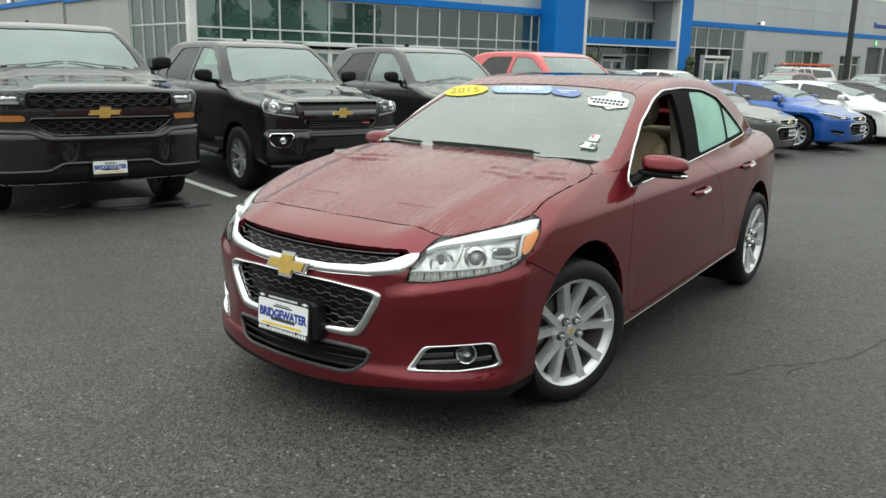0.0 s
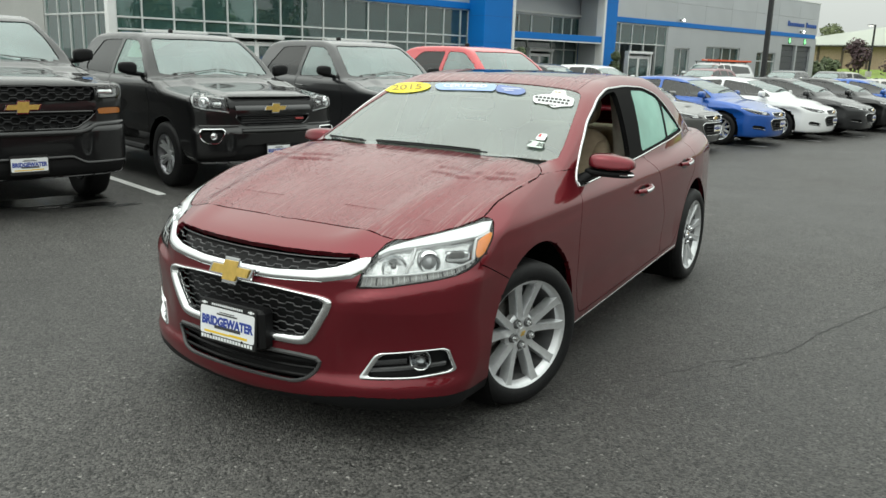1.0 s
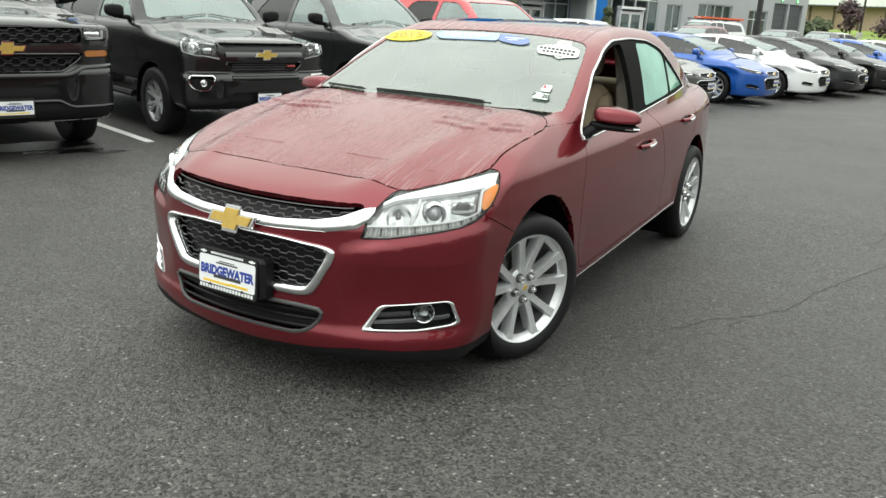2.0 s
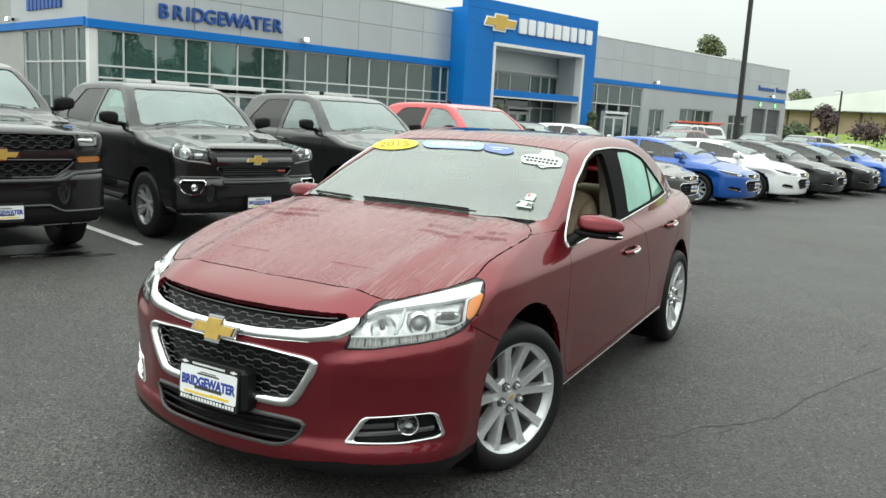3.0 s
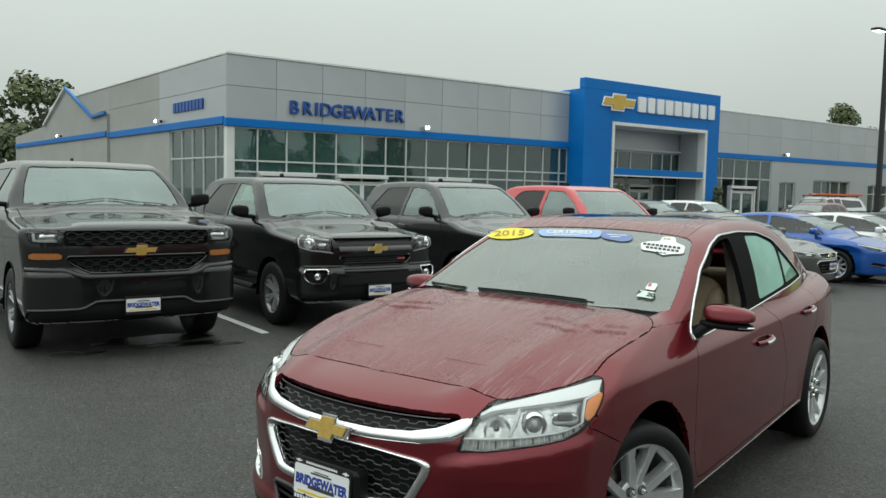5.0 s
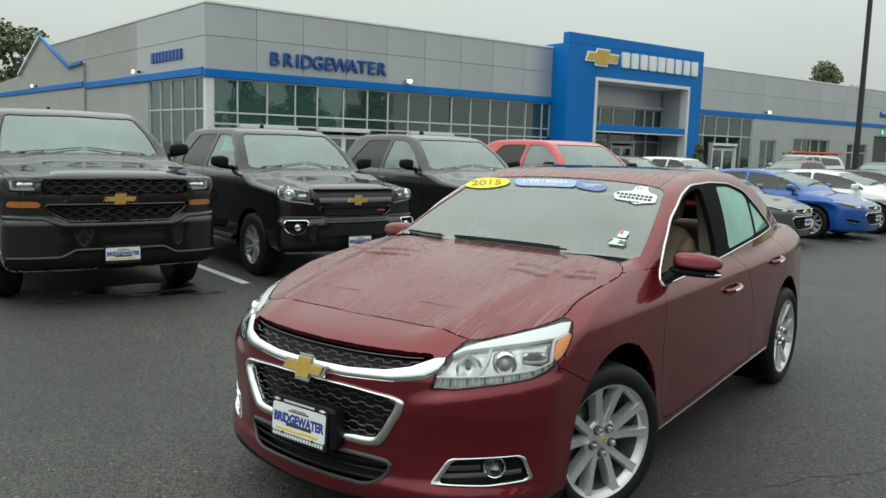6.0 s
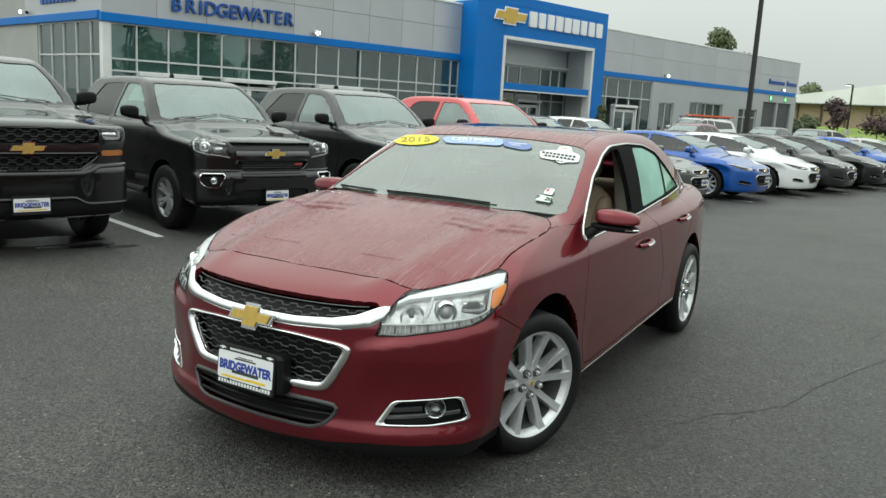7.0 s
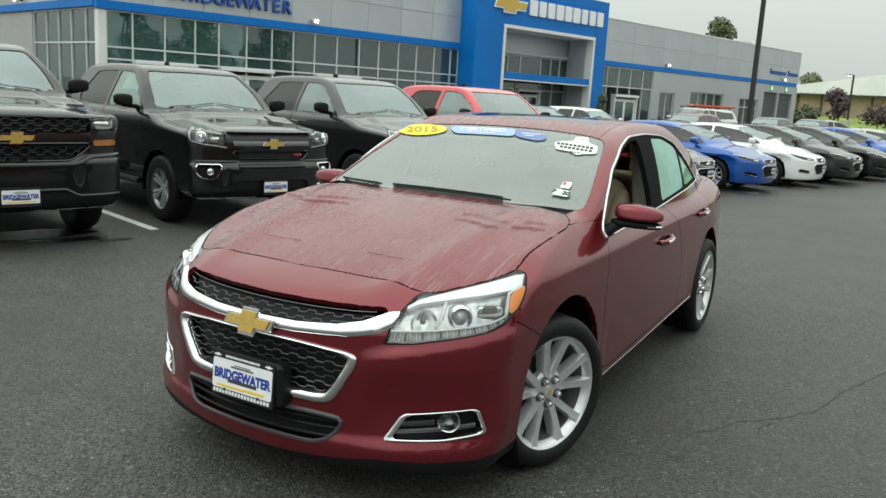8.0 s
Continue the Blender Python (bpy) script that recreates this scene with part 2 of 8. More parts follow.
        return mesh_of(name, np.concatenate([v, top, low]), np.concatenate([local, wall]), mat, np.concatenate([n, out, out]))


def onto(field, p, axis, start, step):
    """Where lines along one axis, from a start, first meet a solid: points p with that coordinate found."""
    p = np.array(p, float)
    way = start + step * np.arange(170)
    q = np.repeat(p[:, None, :], len(way), 1)
    q[:, :, axis] = way
    inside = field(q[..., 0], q[..., 1], q[..., 2]) < 0
    first = np.where(inside.any(1), inside.argmax(1), len(way) - 1)
    near, far = way[np.maximum(first - 1, 0)], way[first]
    for _ in range(14):
        p[:, axis] = (near + far) / 2
        hit = field(*p.T) < 0
        far, near = np.where(hit, p[:, axis], far), np.where(hit, near, p[:, axis])
    return p

# ---- materials ----
def material(name, base, rough=0.5, metal=0.0, coat=0.0, grain=0.0, grain_scale=40.0, stain=0.0, stain_scale=1.5, bump=0.0, bump_scale=200.0, spec=0.5, tint=None, vary=0.0, rough_vary=0.0):
    """A surface with two scales of variation: fine grain and broad stains."""
    m = bpy.data.materials.new(name)
    m.use_nodes = True
    nodes, links = m.node_tree.nodes, m.node_tree.links
    bsdf = nodes["Principled BSDF"]
    bsdf.inputs["Base Color"].default_value = (*base, 1)
    bsdf.inputs["Roughness"].default_value = rough
    bsdf.inputs["Metallic"].default_value = metal
    bsdf.inputs["Coat Weight"].default_value = coat
    bsdf.inputs["Coat Roughness"].default_value = 0.04
    bsdf.inputs["Specular IOR Level"].default_value = spec
    if not (grain or stain or bump or vary or rough_vary):
        return m
    where = nodes.new("ShaderNodeTexCoord")
    value = None

    def noise_of(scale, detail):
        t = nodes.new("ShaderNodeTexNoise")
        t.inputs["Scale"].default_value, t.inputs["Detail"].default_value = scale, detail
        links.new(where.outputs["Object"], t.inputs["Vector"])
        return t.outputs[0]

    def level(src, amount):
        r = nodes.new("ShaderNodeMapRange")
        r.inputs["From Min"].default_value, r.inputs["From Max"].default_value = 0.3, 0.7
        r.inputs["To Min"].default_value, r.inputs["To Max"].default_value = 1 - amount, 1 + amount
        links.new(src, r.inputs["Value"])
        return r.outputs[0]

    def times(a, b):
        if a is None:
            return b
        x = nodes.new("ShaderNodeMath")
        x.operation = "MULTIPLY"
        links.new(a, x.inputs[0])
        links.new(b, x.inputs[1])
        return x.outputs[0]

    broad = None
    if grain:
        value = times(value, level(noise_of(grain_scale, 6), grain))
    if stain:
        broad = noise_of(stain_scale, 5)
        value = times(value, level(broad, stain))
    if vary:
        info = nodes.new("ShaderNodeObjectInfo")
        r = nodes.new("ShaderNodeMapRange")
        r.inputs["To Min"].default_value, r.inputs["To Max"].default_value = 1 - vary, 1 + vary
        links.new(info.outputs["Random"], r.inputs["Value"])
        value = times(value, r.outputs[0])
    if value is not None:
        colour = nodes.new("ShaderNodeVectorMath")
        colour.operation = "SCALE"
        colour.inputs[0].default_value = base
        links.new(value, colour.inputs["Scale"])
        links.new(colour.outputs[0], bsdf.inputs["Base Color"])
    if rough_vary:
        r = nodes.new("ShaderNodeMapRange")
        r.inputs["From Min"].default_value, r.inputs["From Max"].default_value = 0.35, 0.65
        r.inputs["To Min"].default_value, r.inputs["To Max"].default_value = max(rough - rough_vary, 0.02), rough + rough_vary
        links.new(broad if broad is not None else noise_of(stain_scale, 5), r.inputs["Value"])
        links.new(r.outputs[0], bsdf.inputs["Roughness"])
    if bump:
        b = nodes.new("ShaderNodeBump")
        b.inputs["Strength"].default_value, b.inputs["Distance"].default_value = bump, 0.01
        links.new(noise_of(bump_scale, 4), b.inputs["Height"])
        links.new(b.outputs[0], bsdf.inputs["Normal"])
    return m


def glass_material(name, tint, mirror=1.0, rough=0.0, ior=1.5, film=0.0, film_colour=(0.7, 0.75, 0.72), wet=0.0):
    """Thin glass: clear or tinted, with the mirror image of its surface. film: a share of pale diffuse colour, for rain
    film and painted-in brightness of mirrored sky or rooms.
    """
    m = bpy.data.materials.new(name)
    m.use_nodes = True
    nodes, links = m.node_tree.nodes, m.node_tree.links
    nodes.clear()
    out = nodes.new("ShaderNodeOutputMaterial")
    clear = nodes.new("ShaderNodeBsdfTransparent")
    clear.inputs[0].default_value = (*tint, 1)
    gloss = nodes.new("ShaderNodeBsdfGlossy")
    gloss.inputs["Roughness"].default_value = rough
    gloss.inputs["Color"].default_value = (mirror, mirror, mirror, 1)
    fresnel = nodes.new("ShaderNodeFresnel")
    fresnel.inputs[0].default_value = ior
    mix = nodes.new("ShaderNodeMixShader")
    links.new(fresnel.outputs[0], mix.inputs[0])
    links.new(gloss.outputs[0], mix.inputs[2])
    links.new(mix.outputs[0], out.inputs[0])
    if not film:
        links.new(clear.outputs[0], mix.inputs[1])
        return m
    where = nodes.new("ShaderNodeTexCoord")
    patch = nodes.new("ShaderNodeTexNoise")
    patch.inputs["Scale"].default_value, patch.inputs["Detail"].default_value = 2.2, 4
    share = nodes.new("ShaderNodeMapRange")
    share.inputs["From Min"].default_value, share.inputs["From Max"].default_value = 0.3, 0.7
    share.inputs["To Min"].default_value, share.inputs["To Max"].default_value = film * 0.75, film * 1.25
    veil = nodes.new("ShaderNodeBsdfDiffuse")
    veil.inputs[0].default_value = (*film_colour, 1)
    under = nodes.new("ShaderNodeMixShader")
    links.new(where.outputs["Object"], patch.inputs["Vector"])
    links.new(patch.outputs[0], share.inputs["Value"])
    links.new(share.outputs[0], under.inputs[0])
    links.new(clear.outputs[0], under.inputs[1])
    links.new(veil.outputs[0], under.inputs[2])
    links.new(under.outputs[0], mix.inputs[1])
    return m


def wet_paint(name, base, metal, rough, beads=0.0):
    """Car paint under clear lacquer. beads: rain drops and the pale trails between them."""
    m = material(name, base, rough, metal, 1.0)
    nodes, links = m.node_tree.nodes, m.node_tree.links
    bsdf = nodes["Principled BSDF"]
    bsdf.inputs["Coat Roughness"].default_value = 0.015
    bsdf.inputs["Coat IOR"].default_value = 1.50
    bsdf.inputs["Specular Tint"].default_value = (0.60, 0.10, 0.14, 1)
    where = nodes.new("ShaderNodeTexCoord")
    flake = nodes.new("ShaderNodeTexNoise")
    flake.inputs["Scale"].default_value, flake.inputs["Detail"].default_value = 900, 2
    broad = nodes.new("ShaderNodeTexNoise")
    broad.inputs["Scale"].default_value, broad.inputs["Detail"].default_value = 1.6, 4
    tone = nodes.new("ShaderNodeMapRange")
    tone.inputs["To Min"].default_value, tone.inputs["To Max"].default_value = 0.75, 1.25
    col = nodes.new("ShaderNodeVectorMath")
    col.operation = "SCALE"
    col.inputs[0].default_value = base
    links.new(where.outputs["Object"], flake.inputs["Vector"])
    links.new(where.outputs["Object"], broad.inputs["Vector"])
    links.new(flake.outputs[0], tone.inputs["Value"])
    links.new(tone.outputs[0], col.inputs["Scale"])
    links.new(col.outputs[0], bsdf.inputs["Base Color"])
    if not beads:
        return m
    # trails of water run along the car: noise stretched in y
    stretch = nodes.new("ShaderNodeMapping")
    stretch.inputs["Scale"].default_value = (62, 1.3, 4)
    stretch.inputs["Rotation"].default_value = (0, 0, radians(-24))
    trail = nodes.new("ShaderNodeTexNoise")
    trail.inputs["Scale"].default_value, trail.inputs["Detail"].default_value = 1.7, 5
    trail.inputs["Distortion"].default_value = 0.6
    thin = nodes.new("ShaderNodeMapRange")
    thin.inputs["From Min"].default_value, thin.inputs["From Max"].default_value = 0.565, 0.605
    # beads: drops of two sizes, thinned out by the broad noise
    drop = nodes.new("ShaderNodeTexVoronoi")
    drop.inputs["Scale"].default_value = 75
    drop2 = nodes.new("ShaderNodeTexVoronoi")
    drop2.inputs["Scale"].default_value = 170
    bead = nodes.new("ShaderNodeMapRange")
    bead.inputs["From Min"].default_value, bead.inputs["From Max"].default_value = 0.30, 0.12
    bead2 = nodes.new("ShaderNodeMapRange")
    bead2.inputs["From Min"].default_value, bead2.inputs["From Max"].default_value = 0.30, 0.12
    keep = nodes.new("ShaderNodeMapRange")
    keep.inputs["From Min"].default_value, keep.inputs["From Max"].default_value = 0.42, 0.56
    a = nodes.new("ShaderNodeMath")
    a.operation = "MULTIPLY"
    b = nodes.new("ShaderNodeMath")
    b.operation = "MULTIPLY_ADD"
    b.inputs[1].default_value = 0.5
    both = nodes.new("ShaderNodeMath")
    both.operation = "MULTIPLY_ADD"
    both.inputs[1].default_value = 0.10
    bump = nodes.new("ShaderNodeBump")
    bump.inputs["Strength"].default_value, bump.inputs["Distance"].default_value = beads, 0.006
    for t in (drop, drop2):
        links.new(where.outputs["Object"], t.inputs["Vector"])
    links.new(where.outputs["Object"], stretch.inputs["Vector"])
    links.new(stretch.outputs[0], trail.inputs["Vector"])
    patch = nodes.new("ShaderNodeTexNoise")
    patch.inputs["Scale"].default_value, patch.inputs["Detail"].default_value = 5.0, 3
    offset = nodes.new("ShaderNodeMath")
    offset.operation = "MULTIPLY_ADD"
    offset.inputs[1].default_value = 0.22
    lower = nodes.new("ShaderNodeMath")
    lower.operation = "SUBTRACT"
    lower.inputs[1].default_value = 0.11
    links.new(where.outputs["Object"], patch.inputs["Vector"])
    links.new(patch.outputs[0], offset.inputs[0])
    links.new(trail.outputs[0], offset.inputs[2])
    links.new(offset.outputs[0], lower.inputs[0])
    links.new(lower.outputs[0], thin.inputs["Value"])
    links.new(drop.outputs["Distance"], bead.inputs["Value"])
    links.new(drop2.outputs["Distance"], bead2.inputs["Value"])
    links.new(broad.outputs[0], keep.inputs["Value"])
    links.new(bead.outputs[0], a.inputs[0])
    links.new(keep.outputs[0], a.inputs[1])
    links.new(bead2.outputs[0], b.inputs[0])
    links.new(a.outputs[0], b.inputs[2])
    links.new(thin.outputs[0], both.inputs[0])
    links.new(b.outputs[0], both.inputs[2])
    links.new(both.outputs[0], bump.inputs["Height"])
    links.new(bump.outputs[0], bsdf.inputs["Normal"])
    links.new(bump.outputs[0], bsdf.inputs["Coat Normal"])
    # the trails are dull; sky light scattered by their water is painted in as paler colour
    haze = nodes.new("ShaderNodeMix")
    haze.data_type = "RGBA"
    haze.inputs[7].default_value = (base[0] + 0.22, base[1] + 0.29, base[2] + 0.26, 1)
    amount = nodes.new("ShaderNodeMath")
    amount.operation = "MULTIPLY_ADD"
    amount.inputs[1].default_value, amount.inputs[2].default_value = 0.30, 0.03
    links.new(thin.outputs[0], amount.inputs[0])
    links.new(amount.outputs[0], haze.inputs[0])
    links.new(col.outputs[0], haze.inputs[6])
    # a bead's lens effect is painted into the colour as darker paint
    dark = nodes.new("ShaderNodeMix")
    dark.data_type = "RGBA"
    dark.inputs[7].default_value = (base[0] * 0.35, base[1] * 0.4, base[2] * 0.4, 1)
    share = nodes.new("ShaderNodeMath")
    share.operation = "MULTIPLY"
    share.inputs[1].default_value = 0.75
    share.use_clamp = True
    links.new(b.outputs[0], share.inputs[0])
    links.new(share.outputs[0], dark.inputs[0])
    links.new(haze.outputs[2], dark.inputs[6])
    links.new(dark.outputs[2], bsdf.inputs["Base Color"])
    dull = nodes.new("ShaderNodeMapRange")
    dull.inputs["To Min"].default_value, dull.inputs["To Max"].default_value = 0.06, 0.28
    links.new(thin.outputs[0], dull.inputs["Value"])
    links.new(dull.outputs[0], bsdf.inputs["Coat Roughness"])
    return m


def asphalt():
    """Wet asphalt: dark binder, paler stones of two sizes, damp and dry patches."""
    m = bpy.data.materials.new("asphalt")
    m.use_nodes = True
    nodes, links = m.node_tree.nodes, m.node_tree.links
    bsdf = nodes["Principled BSDF"]
    where = nodes.new("ShaderNodeTexCoord")

    def tex(kind, scale, detail=0):
        t = nodes.new("ShaderNodeTexNoise" if kind == "n" else "ShaderNodeTexVoronoi")
        t.inputs["Scale"].default_value = scale
        if kind == "n":
            t.inputs["Detail"].default_value = detail
        links.new(where.outputs["Object"], t.inputs["Vector"])
        return t

    def span(src, a, b, c, d):
        r = nodes.new("ShaderNodeMapRange")
        for k, v in zip(("From Min", "From Max", "To Min", "To Max"), (a, b, c, d)):
            r.inputs[k].default_value = v
        links.new(src, r.inputs["Value"])
        return r.outputs[0]

    def math_of(op, a, b):
        n = nodes.new("ShaderNodeMath")
        n.operation = op
        for i, v in enumerate((a, b)):
            if isinstance(v, (int, float)):
                n.inputs[i].default_value = v
            else:
                links.new(v, n.inputs[i])
        return n.outputs[0]

    stones, fine = tex("v", 100), tex("n", 260, 3)
    sep = nodes.new("ShaderNodeSeparateColor")
    links.new(stones.outputs["Color"], sep.inputs[0])
    broad, mid = tex("n", 0.30, 5), tex("n", 3.0, 4)
    stone_tone = span(sep.outputs[0], 0.0, 1.0, 0.12, 2.0)
    glint = span(sep.outputs[1], 0.975, 0.985, 1.0, 2.8)
    tone = math_of("MULTIPLY", math_of("MULTIPLY", stone_tone, glint), span(fine.outputs[0], 0.3, 0.7, 0.5, 1.5))
    tone = math_of("MULTIPLY", tone, math_of("MULTIPLY", span(broad.outputs[0], 0.3, 0.7, 0.66, 1.34), span(mid.outputs[0], 0.3, 0.7, 0.88, 1.12)))
    col = nodes.new("ShaderNodeVectorMath")
    col.operation = "SCALE"
    col.inputs[0].default_value = (0.0435, 0.0418, 0.0390)
    links.new(tone, col.inputs["Scale"])
    links.new(col.outputs[0], bsdf.inputs["Base Color"])
    links.new(span(broad.outputs[0], 0.32, 0.68, 0.42, 0.68), bsdf.inputs["Roughness"])
    height = math_of("ADD", math_of("MULTIPLY", span(stones.outputs["Distance"], 0.0, 0.6, 1.0, 0.0), 0.8), math_of("MULTIPLY", fine.outputs[0], 0.6))
    bump = nodes.new("ShaderNodeBump")
    bump.inputs["Strength"].default_value, bump.inputs["Distance"].default_value = 0.9, 0.007
    links.new(height, bump.inputs["Height"])
    links.new(bump.outputs[0], bsdf.inputs["Normal"])
    return m


M_ASPHALT = asphalt()
M_LINE = material("line_paint", (0.68, 0.68, 0.66), 0.6, grain=0.15, stain=0.12, stain_scale=3, bump=0.3)
M_RED = wet_paint("maroon_paint", (0.150, 0.0085, 0.0165), 0.60, 0.32)
M_RED_WET = wet_paint("maroon_paint_wet", (0.150, 0.0085, 0.0165), 0.60, 0.32, 1.0)
M_BLACK = material("black_paint", (0.0035, 0.0036, 0.004), 0.5, coat=1.0, spec=0.15, stain=0.1)
M_CHROME = material("chrome", (0.82, 0.83, 0.84), 0.09, metal=1.0)
M_PLASTIC = material("black_plastic", (0.008, 0.008, 0.0085), 0.5, spec=0.18, grain=0.1, bump=0.05, bump_scale=400)
M_LIP = material("grey_plastic", (0.055, 0.055, 0.056), 0.5, grain=0.1, bump=0.05, bump_scale=400)
M_TYRE = material("tyre_rubber", (0.0085, 0.0085, 0.009), 0.55, spec=0.22, grain=0.2, bump=0.15, bump_scale=250)
M_ALLOY = material("alloy", (0.64, 0.65, 0.66), 0.32, metal=0.65, grain=0.06)
# film: rain haze, plus painted-in brightness of the mirrored sky
M_GLASS = glass_material("car_glass", (0.55, 0.68, 0.61), 1.0, ior=2.1, film=0.16, film_colour=(0.58, 0.72, 0.66))
M_DARKGLASS = glass_material("dark_car_glass", (0.10, 0.11, 0.11), 1.0)
M_LENS = glass_material("lamp_lens", (0.93, 0.94, 0.94), 1.0)
M_WALL = material("wall_panel", (0.455, 0.475, 0.490), 0.34, metal=0.3, stain=0.05, stain_scale=0.4, vary=0.03)
M_BLUE = material("blue_panel", (0.005, 0.158, 0.52), 0.45, spec=0.25, stain=0.05, stain_scale=0.6)
# greenish film colour stands in for the daylit room behind the panes
M_PANE = glass_material("showroom_glass", (0.40, 0.57, 0.53), 1.0, ior=2.0, film=0.11, film_colour=(0.26, 0.54, 0.52))

# ---- ground ----
def build_ground():
    bm = bmesh.new()
    ring = [bm.verts.new((600 * math.cos(2 * math.pi * k / 48), 600 * math.sin(2 * math.pi * k / 48), 0)) for k in range(48)]
    bm.faces.new(ring)
    ob = part("ground", bm, M_ASPHALT)
    return tagged(ob, "dark wet asphalt of a car lot, faintly cracked", "asphalt ground", kind="structure")


ground = build_ground()

# ---- the showroom building, in the lot's axes: its front lies at x = FRONT ----
FRONT, CORNER, FAR_END, PARAPET = -24.4, 7.98, 60.6, 6.24
SIDE = LOT @ pose(FRONT, CORNER, 0, 0, 0, 3) @ pose(-FRONT, -CORNER, 0)      # the side wall stands three degrees off square
M_MULLION = material("mullion", (0.62, 0.64, 0.63), 0.4, metal=0.3, stain=0.05)
M_WHITE = material("white_metal", (0.74, 0.75, 0.74), 0.4, stain=0.06, stain_scale=1.0)
M_BLOCK = material("grey_block", (0.36, 0.365, 0.35), 0.8, grain=0.08, grain_scale=25, stain=0.08, stain_scale=0.5, bump=0.2, bump_scale=60)
M_JOINT = material("joint_seal", (0.12, 0.12, 0.12), 0.8)
M_CEIL = material("interior_plaster", (0.55, 0.56, 0.54), 0.8, stain=0.05)
M_FLOOR = material("showroom_floor", (0.30, 0.29, 0.27), 0.3, stain=0.1)
M_SIGN_BLUE = material("sign_blue", (0.010, 0.075, 0.33), 0.35, stain=0.05)
M_SIGN_WHITE = material("sign_white", (0.85, 0.86, 0.87), 0.35, stain=0.03)
M_LAMP_ON = bpy.data.materials.new("lit_lamp")
M_LAMP_ON.use_nodes = True
M_LAMP_ON.node_tree.nodes["Principled BSDF"].inputs["Emission Color"].default_value = (1.0, 0.98, 0.92, 1)
M_LAMP_ON.node_tree.nodes["Principled BSDF"].inputs["Emission Strength"].default_value = 14.0
M_GREEN_ON = bpy.data.materials.new("lit_green")
M_GREEN_ON.use_nodes = True
M_GREEN_ON.node_tree.nodes["Principled BSDF"].inputs["Emission Color"].default_value = (0.05, 1.0, 0.15, 1)
M_GREEN_ON.node_tree.nodes["Principled BSDF"].inputs["Emission Strength"].default_value = 1.2
M_TRIM_GREY = material("notice_print", (0.10, 0.11, 0.12), 0.6)
M_DARKBAY = material("bay_door", (0.07, 0.075, 0.08), 0.5, grain=0.1)


def in_lot(name, bm, mat, parent=None, label="", category="", kind="", smooth=None, **kw):
    """A piece given in the lot's axes."""
    ob = part(name, bm, mat, parent, label, smooth)
    if parent is None:
        ob.matrix_basis = LOT
    return tagged(ob, label, category, kw.get("group", ""), kind)


def setting(name, label, category):
    return thing(name, label, category, SIDE if name in ("wall_side", "wall_wing", "window_2", "trim_side") else LOT, kind="structure")


def wall_panels(parent, plane, along, heights, axis, depth=0.04, gap=0.012, mat=None, push=0.0):
    """Flat metal panels with open joints on a wall: axis 'y' for the front, 'x' for the side."""
    cache = {}
    for a, b in zip(along, along[1:]):
        for z0, z1 in zip(heights, heights[1:]):
            w, h = abs(b - a) - gap, z1 - z0 - gap
            key = (round(w, 2), round(h, 2))
            if key not in cache:
                bm = box((-depth / 2, -w / 2, -h / 2), (depth / 2, w / 2, h / 2), 0.006) if axis == "y" else box((-w / 2, -depth / 2, -h / 2), (w / 2, depth / 2, h / 2), 0.006)
                me = bpy.data.meshes.new("panel")
                bm.to_mesh(me)
                bm.free()
                me.materials.append(mat or M_WALL)
                cache[key] = me
            at = pose(plane, (a + b) / 2, (z0 + z1) / 2) if axis == "y" else pose((a + b) / 2, plane, (z0 + z1) / 2)
            part("panel", cache[key], None, parent, at=at)


def glazing(name, plane, posts, rails, axis, label, skip=(), post_w=0.055, depth=0.12):
    """A window wall: posts, rails and a pane in each field. skip: fields with no pane."""
    win = setting(name, label, "window")
    z0, z1 = rails[0], rails[-1]

    def bar(lo_a, hi_a, lo_z, hi_z, nm, d=depth):
        bm = box((plane - d / 2, lo_a, lo_z), (plane + d / 2, hi_a, hi_z), 0.006) if axis == "y" else box((lo_a, plane - d / 2, lo_z), (hi_a, plane + d / 2, hi_z), 0.006)
        part(nm, bm, M_MULLION, win)

    for p in posts:
        bar(p - post_w / 2, p + post_w / 2, z0, z1, "post")
    for z in rails:
        for a, b in zip(sorted(posts), sorted(posts)[1:]):
            bar(a + post_w / 2, b - post_w / 2, z - 0.03, z + 0.03, "rail", depth * 0.9)
    for i, (a, b) in enumerate(zip(sorted(posts), sorted(posts)[1:])):
        for j, (c, d) in enumerate(zip(rails, rails[1:])):
            if (i, j) in skip:
                continue
            lo, hi = (a + post_w / 2, c + 0.03), (b - post_w / 2, d - 0.03)
            tilt = random.uniform(-0.004, 0.004)
            bm = box((plane - 0.008, lo[0], lo[1]), (plane + 0.008, hi[0], hi[1])) if axis == "y" else box((lo[0], plane - 0.008, lo[1]), (hi[0], plane + 0.008, hi[1]))
            for v in bm.verts:
                off = tilt * ((v.co.y if axis == "y" else v.co.x) - (lo[0] + hi[0]) / 2)
                if axis == "y":
                    v.co.x += off
                else:
                    v.co.y += off
            pane = part("pane", bm, M_PANE, win)
            pane.visible_shadow = False
    return win


